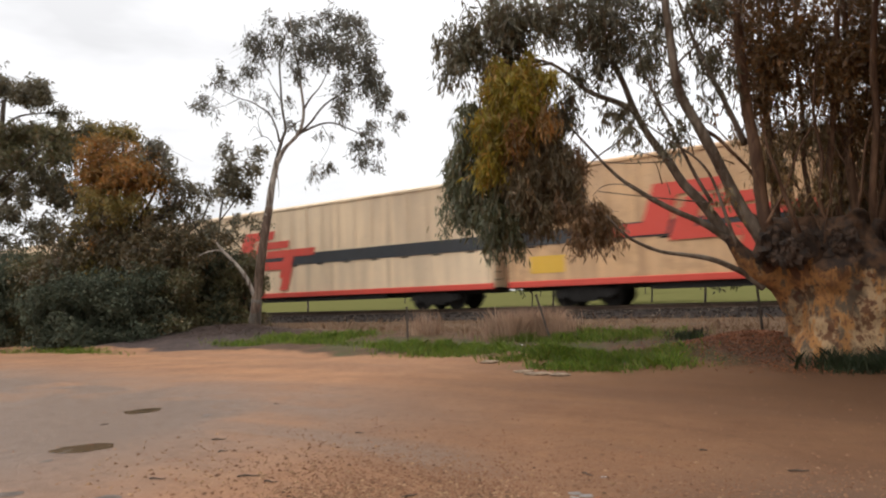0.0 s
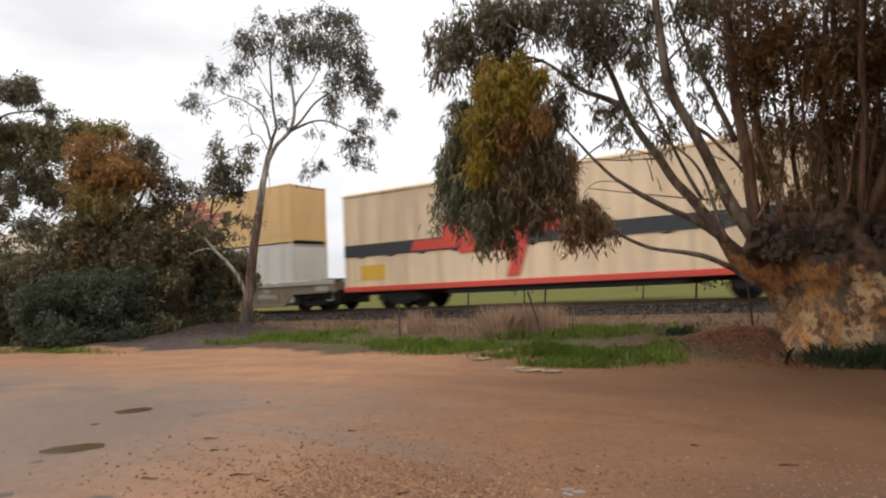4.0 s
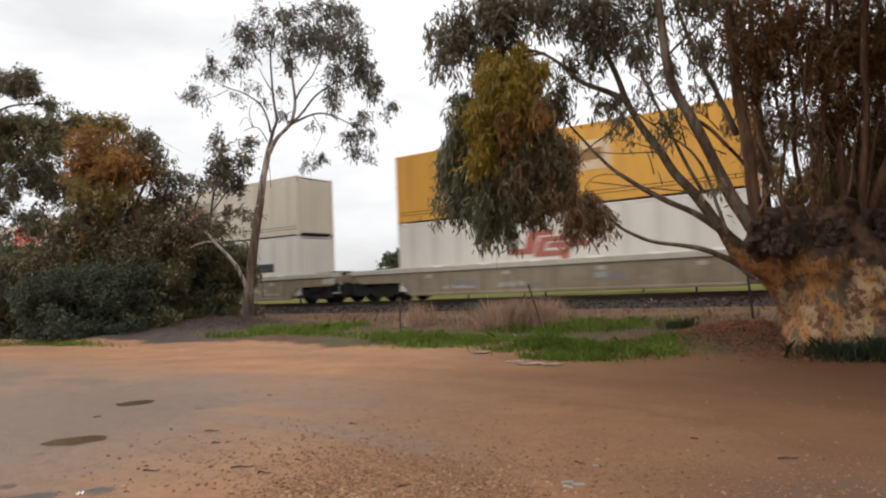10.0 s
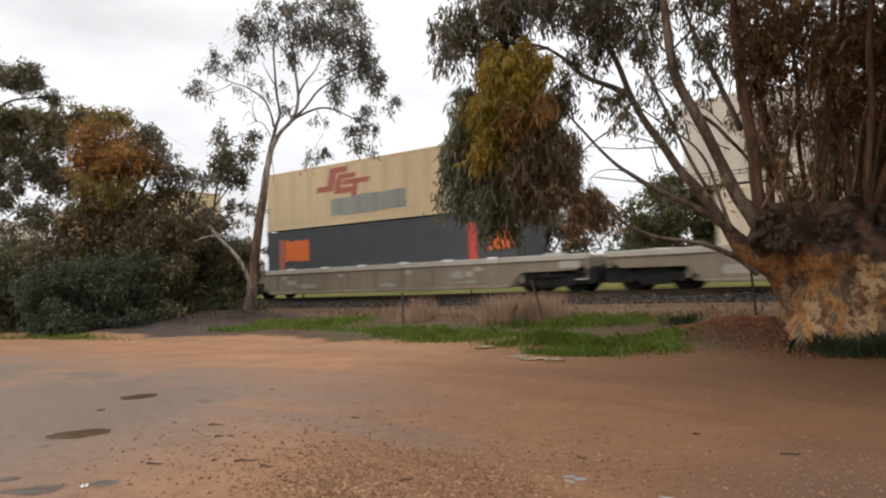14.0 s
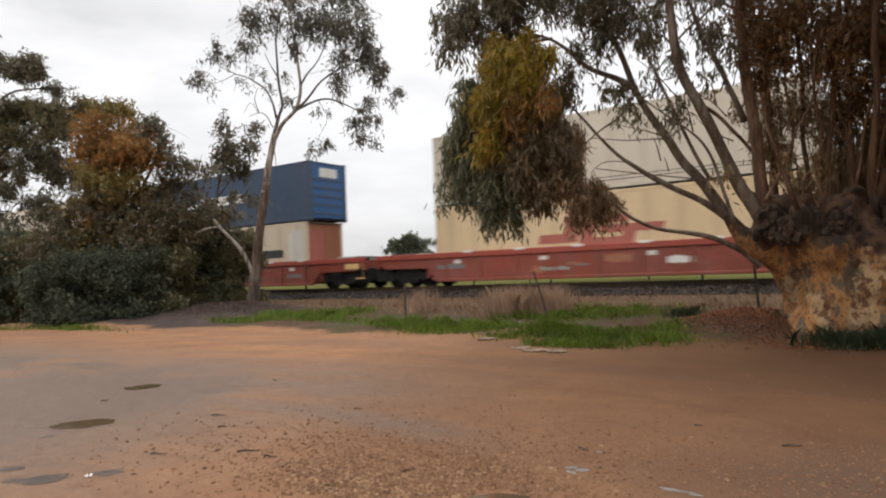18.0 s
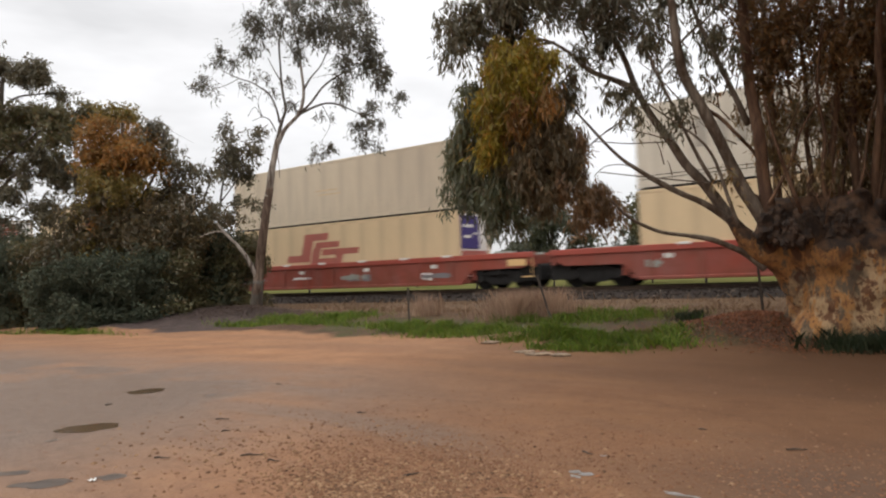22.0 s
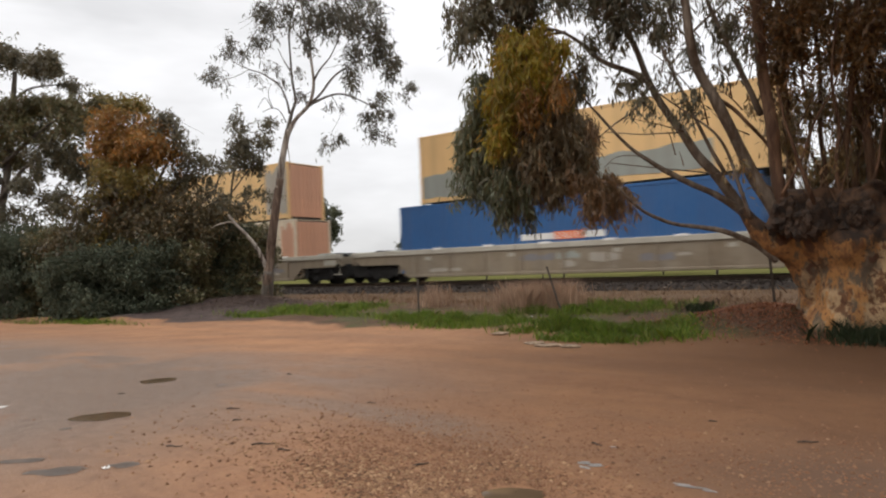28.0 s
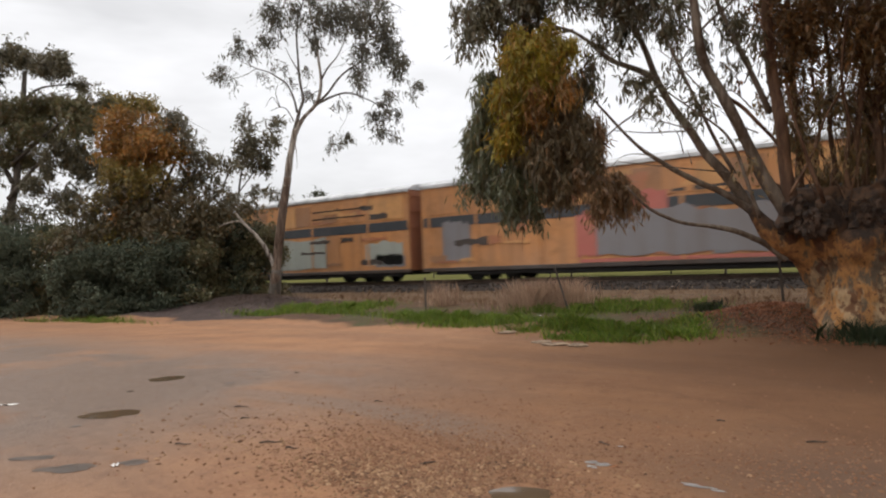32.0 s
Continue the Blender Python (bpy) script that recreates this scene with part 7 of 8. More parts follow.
def left_grove():
    """The grove on the left: back gum, rust-tinted gum, a thin sapling and dark shrubs."""
    here = pose(-25.6, 14.8, 0.1, 0, 0, VIEW)

    def tree(name, label, off, depth, stems, clumps, mats, seed, cat="tree", leaf=(0.2, 0.034), droop=0.6, per=13, thick=0.78):
        rng = np.random.default_rng(seed)
        root = here @ Matrix.Translation((off, depth, 0))
        root.translation.z = ground_z(root.translation.x, root.translation.y)
        t = thing(name, label, cat, at=root)
        axis = (13.2, 1.4, 26.4)
        for i, (pts, r0, r1, d) in enumerate(stems):
            far = [fan_out(x, z, depth, axis) for x, z in pts]
            limb(t, "trunk" if i == 0 else "limb", [(x - off, z if z > 0.2 else -0.1) for x, z in far], r0, r1, GUM_GREY, d, 7, seed=seed * 9 + i)
        for j, (mat, cls) in enumerate(zip(mats, clumps)):
            cl = []
            for i, (x, z, rx, rz, n) in enumerate(cls):
                d = 0.6 * math.sin(i * 2.3 + j)
                x, z = fan_out(x, z, depth + d, axis)
                cl.append((x - off, d, z, rx * 1.1, rx, rz * 1.1, n * thick))
            crown(t, rng, cl, mat, *leaf, droop, 0.6, per, "crown" if j == 0 else "foliage")
            twigs(rng, cl, GUM_GREY, t, 0.12, 0.01)

    tree("gum_tree", "dark spreading gum tree rising behind the shrubs", -5.6, 4.0,
         [([(-6.30, -0.04), (-6.13, 2.52), (-5.59, 4.84), (-5.30, 7.17), (-5.11, 9.99)], 0.3, 0.1, 0.3), ([(-5.72, 4.61), (-4.61, 5.73), (-3.39, 6.62), (-2.16, 8.20)], 0.12, 0.03, -0.8), ([(-5.53, 5.30), (-6.51, 6.99), (-6.95, 8.90)], 0.12, 0.04, 0.9), ([(-5.32, 8.35), (-4.53, 9.14), (-3.57, 9.30), (-2.37, 9.38)], 0.08, 0.02, 0.4), ([(-5.57, 6.01), (-4.10, 7.12), (-2.88, 7.88), (-1.44, 8.40)], 0.1, 0.03, -0.5)],
         [[(-5.39, 8.47, 1.09, 0.45, 280), (-3.94, 8.57, 0.91, 0.39, 200), (-2.63, 8.50, 0.77, 0.36, 170), (-1.25, 8.48, 0.68, 0.32, 130), (-4.69, 7.57, 1.09, 0.54, 260), (-2.41, 7.70, 0.91, 0.50, 170), (-5.31, 6.58, 1.04, 0.45, 200), (-7.21, 7.97, 1.13, 1.36, 320), (-7.15, 5.37, 0.91, 1.13, 200)],
          [(-5.10, 10.60, 0.73, 0.45, 170), (-4.07, 10.41, 0.59, 0.39, 120), (-3.26, 10.18, 0.54, 0.39, 110), (-2.47, 9.32, 0.32, 0.20, 36), (-6.31, 10.29, 0.68, 0.68, 120), (-3.39, 6.62, 0.77, 0.59, 150), (-2.22, 6.05, 0.91, 0.68, 190), (-4.38, 5.25, 0.68, 0.41, 60), (-5.13, 4.00, 0.91, 0.59, 90), (-3.21, 4.50, 0.91, 0.63, 120), (-3.89, 5.94, 0.45, 0.32, 40)]],
         [LEAF_OLIVE, LEAF_GREY], 31, thick=1.25)
    tree("gum_tree", "rust-tinted bushy gum tree among dark shrubs", 0.2, -0.2,
         [([(-0.48, 0.11), (-0.46, 2.53), (-0.22, 5.08), (-0.02, 8.10)], 0.2, 0.05, 0.2), ([(-0.35, 2.99), (0.71, 4.57), (1.69, 6.16), (1.97, 7.42)], 0.09, 0.03, -0.5), ([(-0.39, 3.23), (-1.18, 4.65), (-1.38, 6.29)], 0.09, 0.03, 0.5), ([(-0.30, 2.30), (1.50, 3.38), (3.05, 4.48), (3.44, 5.62)], 0.08, 0.02, 0.3), ([(0.09, 3.44), (1.78, 4.99), (2.27, 5.90)], 0.06, 0.02, 0.1)],
         [[(-0.28, 7.46, 1.00, 0.59, 260), (-1.13, 6.70, 0.82, 0.63, 190), (0.46, 6.79, 0.82, 0.63, 190), (-0.31, 6.25, 0.91, 0.45, 130), (-0.48, 4.28, 0.50, 0.45, 70), (1.12, 6.53, 0.41, 0.50, 50)],
          [(-0.06, 8.45, 0.59, 0.27, 110), (-0.68, 5.56, 1.13, 0.50, 200), (0.49, 5.28, 0.82, 0.54, 130), (-0.99, 3.02, 0.91, 0.77, 170), (-0.07, 2.06, 1.04, 0.63, 170), (-1.30, 4.77, 0.68, 0.50, 90)],
          [(1.80, 7.50, 0.59, 0.45, 60), (2.18, 6.83, 0.32, 0.50, 24), (1.99, 5.91, 0.63, 0.59, 60), (2.85, 5.69, 0.45, 0.50, 36), (1.15, 7.69, 0.36, 0.36, 30), (2.48, 4.96, 0.59, 0.41, 36), (3.53, 4.69, 0.50, 0.41, 26), (3.34, 6.20, 0.32, 0.41, 16)],
          [(-0.12, 4.61, 1.18, 0.68, 240), (1.52, 4.08, 1.04, 0.68, 170), (3.04, 3.90, 0.91, 0.54, 120), (0.78, 3.18, 1.13, 0.68, 200), (2.43, 3.12, 1.04, 0.50, 130), (-1.80, 3.75, 0.91, 0.91, 200), (-2.53, 2.85, 0.91, 0.68, 160), (-0.15, 3.45, 1.13, 0.77, 220), (1.78, 4.99, 0.68, 0.50, 70), (4.09, 4.09, 0.54, 0.36, 44)]],
         [LEAF_RUST, LEAF_MOSS, LEAF_GREY, LEAF_UMBER], 32, thick=0.95)
    tree("gum_sapling", "thin gum sapling with sparse grey foliage", 4.2, 2.2,
         [([(3.86, 0.30), (3.81, 2.37), (3.99, 4.67), (4.41, 6.73), (4.55, 7.54)], 0.08, 0.02, 0.1), ([(3.96, 4.44), (4.84, 5.56), (5.39, 6.92)], 0.035, 0.012, -0.3), ([(3.90, 3.75), (4.68, 4.18), (5.50, 4.49)], 0.035, 0.012, 0.3)],
         [[(4.40, 6.38, 0.59, 0.77, 96), (5.11, 6.70, 0.41, 0.54, 44), (5.36, 7.27, 0.29, 0.45, 30), (4.61, 5.80, 0.68, 0.54, 70), (4.43, 7.54, 0.27, 0.32, 18), (3.92, 6.06, 0.32, 0.68, 30), (5.07, 5.54, 0.45, 0.36, 28), (5.46, 4.61, 0.36, 0.29, 22), (4.80, 4.52, 0.41, 0.27, 18), (4.07, 7.16, 0.27, 0.27, 12)]],
         [LEAF_GREY], 33)
    shrubs = [(-3.4, 0.6, 1.5, 1.5), (-0.9, -1.7, 1.4, 1.05), (1.0, -1.5, 1.3, 1.0), (2.2, -0.6, 1.2, 1.0), (3.1, 1.0, 1.35, 1.55), (-5.4, 0.2, 1.6, 1.7), (4.3, 0.9, 0.95, 1.3), (-7.6, 1.2, 1.7, 1.9), (2.2, 2.2, 1.5, 1.7), (-4.4, 2.6, 1.6, 1.9), (-2.0, 2.2, 1.5, 1.7)]
    for i, (x, d, r, hgt) in enumerate(shrubs):
        rng = np.random.default_rng(50 + i)
        root = here @ Matrix.Translation((x, d, 0))
        root.translation.z = ground_z(root.translation.x, root.translation.y)
        s = thing("shrub", "dense dark green shrub at the edge of the lot", "shrub", "shrubs of the grove", root)
        for k in range(4):
            a = k * 1.7 + i
            limb(s, "stem", [(0.1 * math.cos(a), -0.05), (0.3 * r * math.cos(a), hgt * 0.7), (0.55 * r * math.cos(a), hgt * 1.4)], 0.04, 0.012, GUM_GREY, 0.5 * math.sin(a), 5, seed=i * 5 + k)
        cl = []
        for k in range(11):
            a = 6.283 * k / 11 + 0.5 * math.sin(k * 3.3 + i)
            q = r * (0.35 + 0.45 * abs(math.sin(k * 2.2 + i)))
            cl.append((q * math.cos(a), q * math.sin(a) * 0.8, 0.45 + hgt * (0.15 + 1.5 * abs(math.sin(k * 1.3 + i * 0.7))), r * 0.5, r * 0.5, 0.55, 120))
        cl += [(0.8 * r * math.cos(q), 0.7 * r * math.sin(q), 0.4, r * 0.45, r * 0.4, 0.25, 70) for q in (0.3, 1.5, 2.8, 4.0, 5.2)]
        crown(s, rng, cl, LEAF_DARK if i % 3 else LEAF_OLIVE, 0.12, 0.03, 0.35, 0.5, 16, "foliage")


left_grove()
# trees beyond the line, as seen under and between the wagons
for i, (x, y, hgt, spread) in enumerate(((-50.3, 49.0, 9.8, 3.7), (-44.5, 60.0, 6.2, 2.4), (-30.5, 50.0, 6.3, 2.7), (-25.5, 51.0, 5.2, 2.6), (-66, 86, 7.0, 3.4), (-72, 100, 7.5, 4.0), (-24.0, 52.0, 7.5, 3.8), (-16.5, 55.0, 6.5, 3.6), (-2.0, 50.0, 8.5, 4.6), (7.0, 48.0, 9.0, 4.6), (-110, 150, 9.0, 6.0), (-90, 150, 8.0, 6.0), (-58, 120, 7.0, 5.0), (-84.0, 62.0, 9.0, 4.5), (-34, 110, 7.0, 4.5))):
    far_tree(x, y, hgt, spread, 70 + i)
far_tree(-10.4, 46.5, 7.6, 5.8, 99, LEAF_PINE, 0.2, "broad olive-green pine beyond the railway", 190)

# ---------------------------------------------------------------- verge details
GRASS = leaves("fresh_green_grass", [(0.09, 0.15, 0.014), (0.14, 0.22, 0.018), (0.06, 0.1, 0.014), (0.2, 0.2, 0.04), (0.17, 0.25, 0.02)], 0.6, 0.4)
DRY = leaves("dry_straw_grass", [(0.25, 0.15, 0.085), (0.18, 0.105, 0.062), (0.31, 0.2, 0.12), (0.13, 0.075, 0.046)], 0.8)
LITTER = leaves("red_brown_leaf_litter", [(0.26, 0.09, 0.034), (0.15, 0.055, 0.027), (0.34, 0.13, 0.05), (0.08, 0.034, 0.02)], 0.8)


def blades(rng, xy, height, width, mat, name, label, lean=0.35):
    k = len(xy)
    base = np.array([(x, y, ground_z(x, y) - 0.01) for x, y in xy])
    a = rng.random(k) * 6.283
    side = np.stack([np.cos(a), np.sin(a), np.zeros(k)], axis=1) * width * (0.6 + 0.8 * rng.random((k, 1)))
    h = height * (0.45 + 0.8 * rng.random(k))
    px, py = base[:, 0], base[:, 1]
    if lean > 0.2:
        h *= 0.62 + 0.75 * (0.5 + 0.5 * np.sin(3.4 * px + 1.7 * py) * np.sin(2.6 * py - 2.1 * px + 1.0)) + 0.25 * np.sin(7.3 * px + 5.1 * py)
    up = np.stack([rng.normal(size=k) * lean * h, rng.normal(size=k) * lean * h, h], axis=1)
    mid = base + up * 0.55
    tip = base + up + np.stack([rng.normal(size=k) * 0.2 * h, rng.normal(size=k) * 0.2 * h, -0.12 * h], axis=1)
    v = np.stack([base - side, base + side, mid + side * 0.8, tip, mid - side * 0.8], axis=1).reshape(-1, 3)
    ob = new(name, quads_mesh(name, v, mat, 5))
    tagged(ob, label, "grass", kind="stuff")


def patch_points(rng, spots):
    out = []
    for cx, cy, rx, ry, n in spots:
        out.append(np.stack([cx + rng.normal(size=n) * rx * 0.5, cy + rng.normal(size=n) * ry * 0.5], axis=1))
    return np.concatenate(out)


def verge():
    rng = np.random.default_rng(21)
    green = patch_points(rng, [(-15.3, 14.6, 1.7, 0.7, 4600), (-14.2, 15.2, 1.3, 0.7, 2200), (-17.0, 13.6, 1.4, 0.4, 900), (-9.6, 13.2, 1.3, 0.6, 4000), (-8.2, 13.3, 1.2, 0.5, 3000), (-10.9, 13.5, 0.8, 0.4, 900), (-7.1, 15.0, 1.3, 0.6, 3600), (-5.6, 15.9, 1.4, 0.8, 3600), (-22.4, 11.2, 2.6, 0.3, 900), (-26.0, 10.8, 2.0, 0.3, 250)])
    blades(rng, green, 0.2, 0.0065, GRASS, "green_grass", "lush bright green grass tufts along the verge")
    short = patch_points(rng, [(-5.7, 12.4, 0.8, 0.4, 2400), (-4.8, 12.2, 0.75, 0.35, 1900), (-3.9, 12.7, 0.8, 0.5, 900), (-8.2, 12.5, 1.6, 0.3, 500), (-13.5, 13.9, 3.0, 0.4, 700), (-6.6, 12.0, 0.5, 0.2, 300), (-4.6, 11.55, 0.8, 0.3, 1200), (-5.4, 11.5, 0.5, 0.2, 500), (-3.4, 12.0, 0.6, 0.4, 500)])
    blades(rng, short, 0.17, 0.008, GRASS, "short_grass", "short green grass at the edge of the lot")
    # tufts whose green is darkened to stand for the old gum's shade
    low = patch_points(rng, [(-0.3, 12.5, 0.8, 0.4, 2000), (0.9, 12.6, 1.0, 0.5, 2600), (2.2, 12.6, 1.2, 0.6, 2400), (-3.8, 15.2, 0.35, 0.25, 300)])
    blades(rng, low, 0.27, 0.008, leaves("shade_dark_grass", [(0.02, 0.032, 0.011), (0.03, 0.044, 0.015), (0.04, 0.042, 0.017)], 0.7), "shade_grass", "green grass darkened for shade round the foot of the old gum")
    dry = patch_points(rng, [(-8.2, 16.3, 2.2, 1.2, 1500), (-12, 17, 5.0, 1.6, 1900), (-5.0, 16.5, 3.0, 1.4, 1500), (-16.5, 18.2, 4, 1.4, 900), (-2.5, 17.5, 3.0, 1.4, 900), (-9.0, 19.6, 12, 0.8, 1800)])
    blades(rng, dry, 0.22, 0.005, DRY, "dry_grass", "dry straw-coloured grass below the ballast")
    tuft = patch_points(rng, [(-7.9, 15.1, 0.8, 0.45, 1900), (-7.2, 15.5, 0.6, 0.4, 900), (-8.7, 15.5, 0.6, 0.5, 500), (-11.4, 15.8, 0.5, 0.4, 260)])
    blades(rng, tuft, 0.8, 0.005, leaves("pale_dead_grass", [(0.46, 0.3, 0.2), (0.36, 0.22, 0.15), (0.52, 0.37, 0.25), (0.26, 0.15, 0.1)], 0.8), "tall_dry_grass", "tall dead grass clump by the fence post", 0.16)
    # leaf litter
    k = 8500
    xy = patch_points(rng, [(-2.2, 13.7, 1.9, 1.3, k), (-0.5, 12.4, 2.4, 0.5, 900)])
    c = np.array([(x, y, ground_z(x, y) + 0.012 + 0.03 * rng.random()) for x, y in xy])
    d = rng.normal(size=c.shape)
    d[:, 2] *= 0.35
    d /= np.linalg.norm(d, axis=1)[:, None]
    s = np.cross(d, rng.normal(size=c.shape) * 0.3 + np.array([0, 0, 1]))
    s /= np.linalg.norm(s, axis=1)[:, None]
    v = np.stack([c - d * 0.04, c + s * 0.009, c + d * 0.04, c - s * 0.009], axis=1).reshape(-1, 3)
    tagged(new("leaf_litter", quads_mesh("leaf_litter", v, LITTER)), "red-brown fallen gum leaves under the trees", "leaf litter", kind="stuff")
    xy = patch_points(rng, [(-19.5, 15.6, 3.6, 1.2, 2600)])
    c = np.array([(x, y, ground_z(x, y) + 0.012 + 0.03 * rng.random()) for x, y in xy])
    d = rng.normal(size=c.shape)
    d[:, 2] *= 0.35
    d /= np.linalg.norm(d, axis=1)[:, None]
    s = np.cross(d, np.array([0.05, 0, 1]))
    v = np.stack([c - d * 0.08, c + s * 0.012, c + d * 0.08, c - s * 0.012], axis=1).reshape(-1, 3)
    tagged(new("twig_litter", quads_mesh("twig_litter", v, SHRED)), "dark twigs and bark strips on the mound", "leaf litter", kind="stuff")
    # pebbles of the lot
    c = np.concatenate([np.stack([rng.normal(mx, sx, n), rng.normal(my, sy, n)], axis=1) for mx, my, sx, sy, n in ((-2.9, 4.0, 0.8, 0.5, 5200), (-1.6, 4.7, 1.0, 0.6, 1300), (-3.0, 5.2, 1.4, 1.0, 1300), (-2.0, 6.0, 4.0, 2.6, 900), (-0.5, 5.3, 0.8, 0.6, 900), (1.0, 5.5, 2.0, 1.6, 220))])
    wet = ((-1.98, 4.6, 0.13), (-1.19, 4.42, 0.17), (-2.14, 3.72, 0.2))
    c = [(x, y, ground_z(x, y) + 0.002) for x, y in c if all(math.hypot(x - u, y - w) > r for u, w, r in wet)]
    tagged(new("gravel", stones(rng, c, 0.0135, PEBBLES, "gravel")), "loose reddish gravel strewn over the lot", "gravel", kind="stuff")
    c = np.concatenate([np.stack([rng.normal(mx, sx, n), rng.normal(my, sy, n)], axis=1) for mx, my, sx, sy, n in ((-2.8, 3.55, 0.45, 0.22, 1500), (-3.45, 3.5, 0.3, 0.2, 320), (-2.6, 4.2, 0.4, 0.25, 500), (-3.4, 4.3, 1.2, 0.6, 420), (-5.0, 3.9, 0.9, 0.7, 260), (-1.6, 4.7, 1.0, 0.6, 160))])
    c = [(x, y, ground_z(x, y) + 0.003) for x, y in c if all(math.hypot(x - u, y - w) > r for u, w, r in wet)]
    tagged(new("gravel", stones(rng, c, 0.019, PALE_PEBBLES, "gravel", 0.6)), "patch of pale loose pebbles on the reddish lot", "gravel", kind="stuff")


verge()


def fence_post(x, y, height, lean, turn):
    at = pose(x, y, ground_z(x, y) - 0.05, 0, lean, turn)
    p = thing("fence_post", "thin rusty steel fence post leaning by the railway", "fence post", "old fence posts", at)
    part("picket", mesh_of("picket", *join(bev_box(-0.025, 0.025, -0.006, 0.006, 0, height), bev_box(-0.006, 0.006, 0.006, 0.03, 0, height)), POST_STEEL), p)
    part("cap", mesh_of("cap", *bev_box(-0.03, 0.03, -0.012, 0.034, height, height + 0.03), POST_STEEL), p)


fence_post(-11.04, 14.46, 1.0, 0, 20)
fence_post(-6.92, 14.8, 1.2, -17, 0)
fence_post(-2.25, 15.0, 1.25, -3, 10)


# ---------------------------------------------------------------- puddles and litter on the lot
def puddle_material():
    m, n, l, b = material("muddy_puddle_water")
    c = blend(n, l, noise_of(n, l, 3.0, 3), (0.085, 0.055, 0.032), (0.12, 0.08, 0.05))
    l.new(c, b.inputs["Base Color"])
    b.inputs["Roughness"].default_value = 0.06
    b.inputs["IOR"].default_value = 1.33
    relief(n, l, b, noise_of(n, l, 6.0, 2), 0.04, 0.01)
    return m


WATER = puddle_material()
STAIN = plain("damp_mud_stain", (0.078, 0.053, 0.037), 0.38, 0, 5.0, 0.3)
# pale grey puddle colour: the sky's reflection is painted into it
SKY_WATER = plain("sky_pale_puddle_water", (0.2, 0.19, 0.178), 0.35, 0, 9.0, 0.3)


def puddle(x, y, rx, ry, turn, seed, water=WATER, label="shallow muddy puddle in the reddish gravel", ragged=1.0):
    """A thin sheet of water with an uneven shore that lies in the gravel."""
    n, v, f = 28, [], []
    c, s = math.cos(radians(turn)), math.sin(radians(turn))
    for ring in (0.0, 0.5, 1.0):
        for i in range(n):
            a = 2 * math.pi * i / n
            k = ring * (1 + ragged * 0.28 * noise.noise(Vector((math.cos(a) * 1.3, math.sin(a) * 1.3, seed))) + ragged * 0.12 * noise.noise(Vector((math.cos(a) * 4, math.sin(a) * 4, seed + 5))))
            p, q = rx * k * math.cos(a), ry * k * math.sin(a)
            u, w = x + p * c - q * s, y + p * s + q * c
            v.append((u, w, ground_z(u, w) + 0.006 - 0.003 * ring))
    for r in range(2):
        for i in range(n):
            j = (i + 1) % n
            f.append((r * n + i, r * n + j, (r + 1) * n + j, (r + 1) * n + i))
    tagged(new("puddle", mesh_of("puddle", v, f, water, True)), label, "puddle", "puddles on the lot")


for i, (x, y, rx, ry, turn) in enumerate(((-8.83, 5.39, 0.27, 0.2, 35), (-7.22, 3.71, 0.33, 0.22, 40), (-2.14, 3.72, 0.22, 0.14, 20))):
    puddle(x, y, rx, ry, turn, i * 3.3)
for i, (x, y, rx, ry, turn) in enumerate(((-6.11, 2.48, 0.2, 0.08, 40), (-5.53, 2.47, 0.24, 0.1, 40), (-5.2, 2.85, 0.1, 0.09, 40), (-7.6, 5.53, 0.07, 0.08, 35), (-7.0, 3.25, 0.06, 0.05, 30))):
    puddle(x, y, rx, ry, turn, 20 + i * 2.7, STAIN, "damp dark mud stain in the reddish gravel", 1.8)
for i, (x, y, rx, ry, turn) in enumerate(((-2.03, 4.62, 0.055, 0.035, 10), (-1.93, 4.6, 0.05, 0.03, 30), (-1.99, 4.53, 0.05, 0.022, -10), (-1.22, 4.43, 0.1, 0.035, -5), (-1.08, 4.4, 0.05, 0.02, 5), (-1.99, 5.09, 0.035, 0.02, 20))):
    puddle(x, y, rx, ry, turn, 40 + i * 5.1, SKY_WATER, "shallow puddle with the pale sky reflection put into its colour", 2.2)


def scrap(x, y, length, width, turn, seed):
    """A crumpled strip of plastic litter."""
    v, f = [], []
    for i in range(7):
        s = i / 6 - 0.5
        for q in (-1, 1):
            v.append((s * length, q * width + 0.2 * length * s * s, 0.012 + 0.01 * math.sin(i * 2.2 + q + seed)))
    for i in range(6):
        f.append((2 * i, 2 * i + 2, 2 * i + 3, 2 * i + 1))
    ob = new("litter_scrap", mesh_of("litter_scrap", v, f, MARK_WHITE, True))
    ob.matrix_basis = pose(x, y, ground_z(x, y), 0, 0, turn)
    tagged(ob, "white plastic scrap of litter lying on the gravel", "litter", "litter on the lot")


def stick(x, y, length, turn, seed):
    """A short dead twig lying on the gravel."""
    z = ground_z(x, y) + 0.008
    pts = [(-length / 2, 0, 0), (-length * 0.15, 0.01 * math.sin(seed), 0.006), (length * 0.2, -0.012, 0.004), (length / 2, 0.01, 0)]
    ob = new("twig", mesh_of("twig", *tube(pts, [0.006, 0.008, 0.006, 0.003], 6), TWIG, True))
    ob.matrix_basis = pose(x, y, z, 0, 0, turn)
    tagged(ob, "short dark dead twig lying on the gravel", "twig", "twigs on the lot")


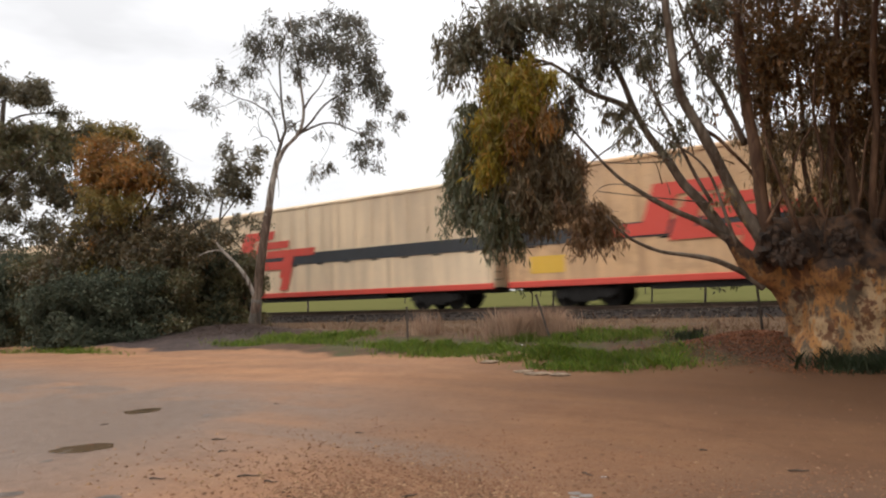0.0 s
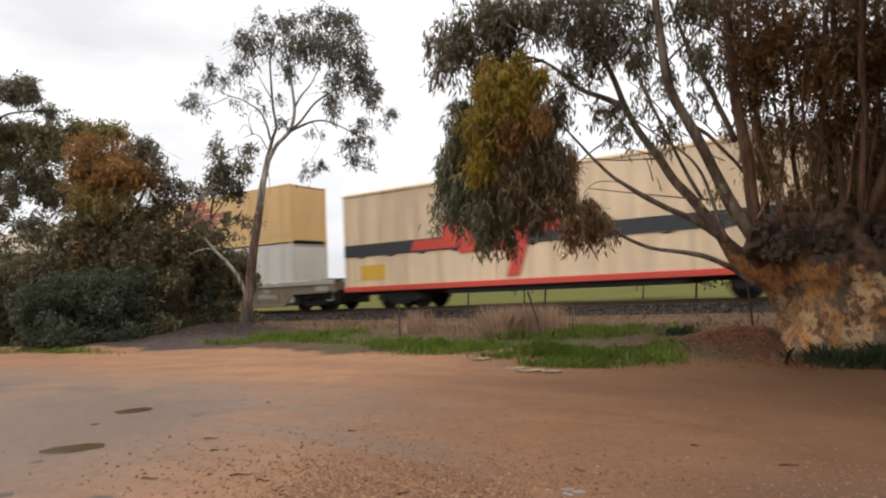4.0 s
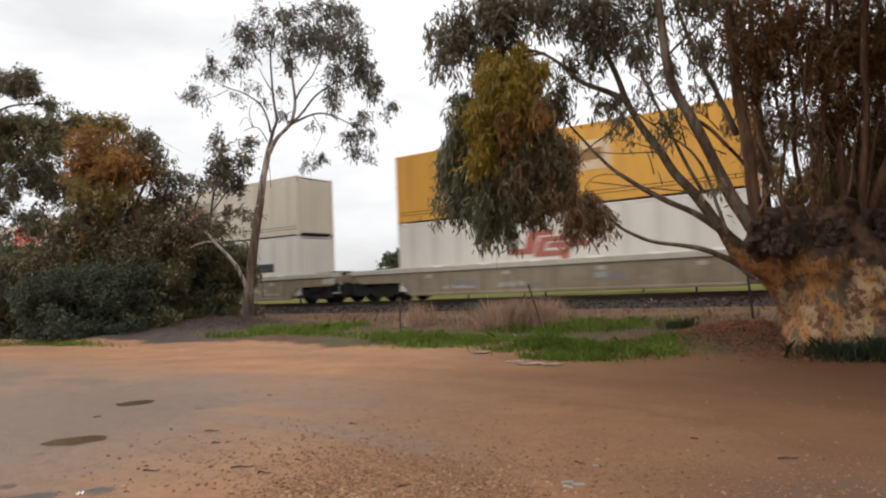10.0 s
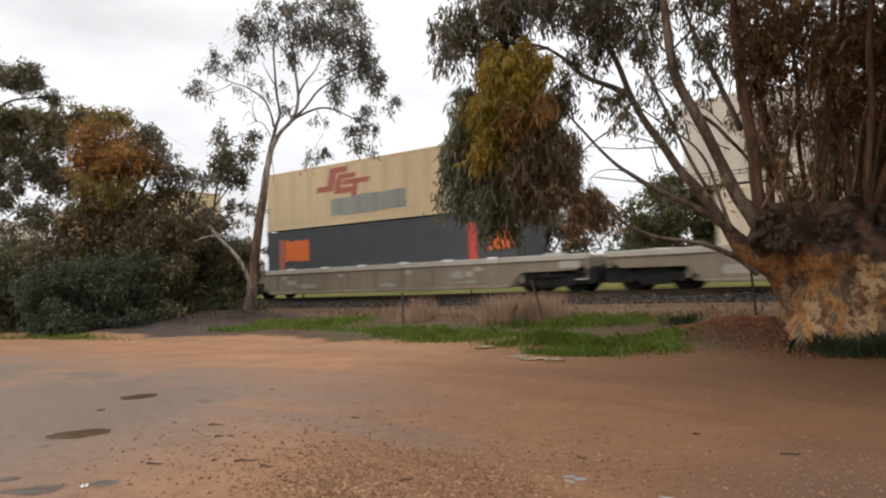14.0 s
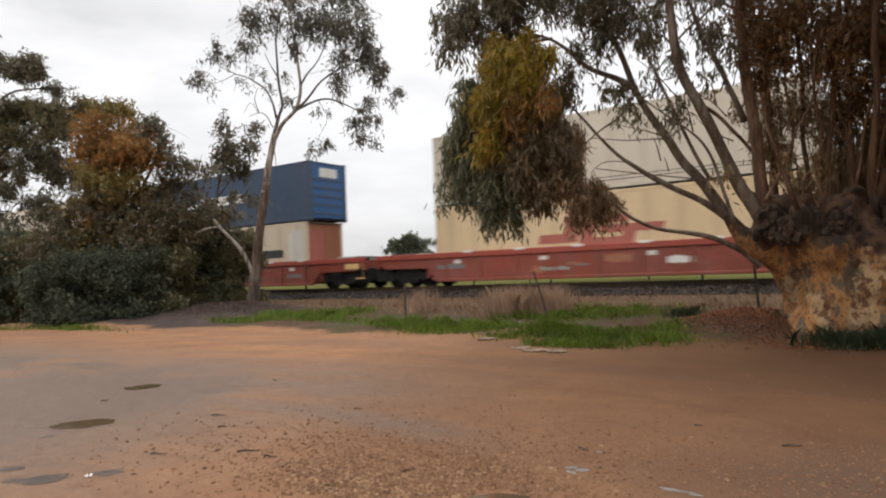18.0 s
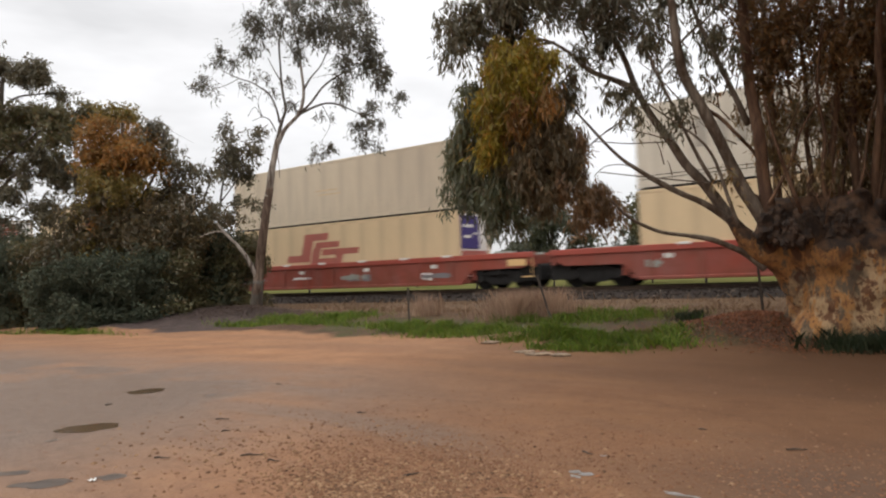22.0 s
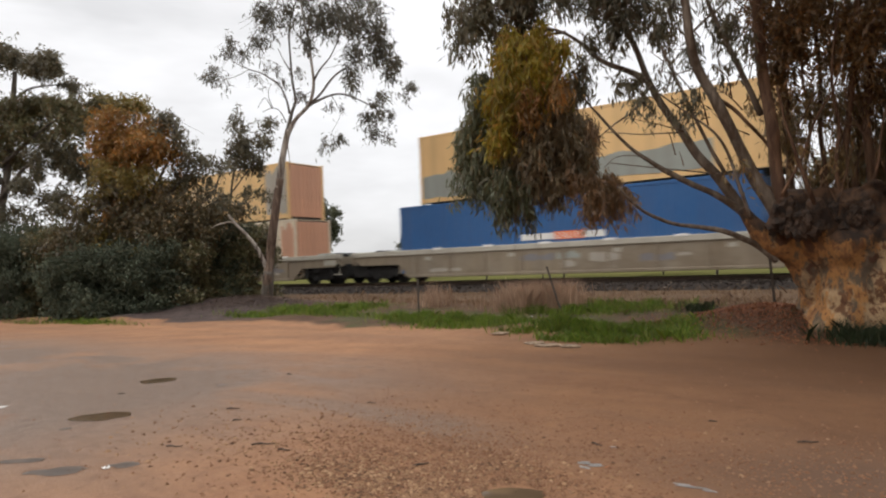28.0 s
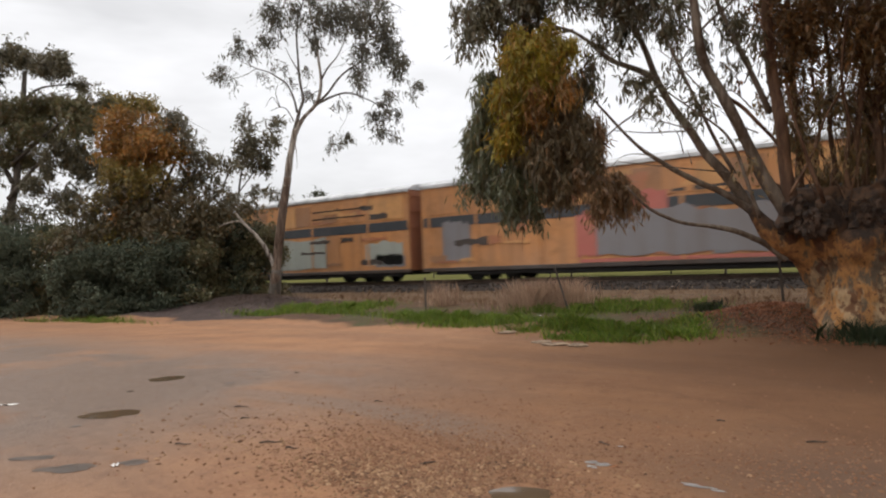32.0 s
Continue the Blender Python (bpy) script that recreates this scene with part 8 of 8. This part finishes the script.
TWIG = plain("dead_twig_bark", (0.06, 0.04, 0.028), 0.9, 0, 20.0, 0.4)
for i, (x, y, length, turn) in enumerate(((-2.13, 5.1, 0.12, -25), (-6.15, 4.62, 0.16, 30), (-4.6, 3.75, 0.2, 35), (-4.3, 3.72, 0.12, 10), (-3.05, 3.95, 0.14, 60), (-1.5, 6.28, 0.07, 10), (-5.3, 3.35, 0.14, 20), (-5.6, 4.25, 0.09, 50), (-7.35, 6.5, 0.1, 0), (-4.95, 5.55, 0.1, 20), (-0.7, 5.9, 0.16, 25), (-8.4, 4.6, 0.1, 70))):
    stick(x, y, length, turn, i)


scrap(-9.1, 3.36, 0.42, 0.012, 35, 1)
scrap(-5.23, 2.72, 0.06, 0.025, 60, 2)
scrap(-7.35, 14.05, 0.08, 0.03, 20, 3)


def lot_debris():
    rng = np.random.default_rng(77)
    n = 190
    c = np.stack([rng.uniform(-14, 6, n), rng.uniform(2.5, 11, n), np.zeros(n)], axis=1)
    c[:, 2] = [ground_z(x, y) + 0.006 for x, y, _ in c]
    d = rng.normal(size=c.shape)
    d[:, 2] *= 0.08
    d /= np.linalg.norm(d, axis=1)[:, None]
    s = np.cross(d, np.array([0, 0, 1.0]))
    ln, wd = 0.02 + 0.035 * rng.random((n, 1)), 0.006 + 0.006 * rng.random((n, 1))
    v = np.stack([c - d * ln, c + s * wd, c + d * ln, c - s * wd], axis=1).reshape(-1, 3)
    tagged(new("fallen_leaves", quads_mesh("fallen_leaves", v, LITTER)), "scattered dark fallen leaves on the gravel", "leaf litter", kind="stuff")


lot_debris()


def edging_rock(x, y, length, turn, seed):
    """A flat pale rock half sunk at the edge of the grass."""
    bm = bmesh.new()
    bmesh.ops.create_icosphere(bm, subdivisions=3, radius=0.5)
    for q in bm.verts:
        w = q.co + Vector((seed, 0, 0))
        q.co *= 1 + 0.35 * noise.noise(w * 2) + 0.18 * noise.noise(w * 5)
        q.co = Vector((q.co.x * length, q.co.y * 0.3, q.co.z * 0.06))
    ob = new("rock", mesh_of("rock", [tuple(q.co) for q in bm.verts], [tuple(q.index for q in p.verts) for p in bm.faces], PALE_ROCK, True))
    bm.free()
    ob.matrix_basis = pose(x, y, ground_z(x, y) + 0.012, 0, 0, turn)
    tagged(ob, "flat pale rock half sunk at the edge of the grass", "rock", "rocks along the verge")


PALE_ROCK = plain("pale_buff_rock", (0.23, 0.16, 0.105), 0.9, 0, 7.0, 0.4)
edging_rock(-6.95, 11.86, 0.41, 33, 1)
edging_rock(-5.73, 10.98, 0.38, 39, 7)
edging_rock(-5.30, 10.74, 0.52, 29, 10)
edging_rock(-4.91, 10.77, 0.34, 43, 13)
edging_rock(-11.18, 13.51, 0.38, 35, 16)


# ---------------------------------------------------------------- movement
def motions():
    times = [i * 1.0 for i in range(33)]
    for ob, along, z in TRAIN:
        walk(ob, [(t, pose(along + travelled(t), TRACK_Y, z)) for t in times])


motions()
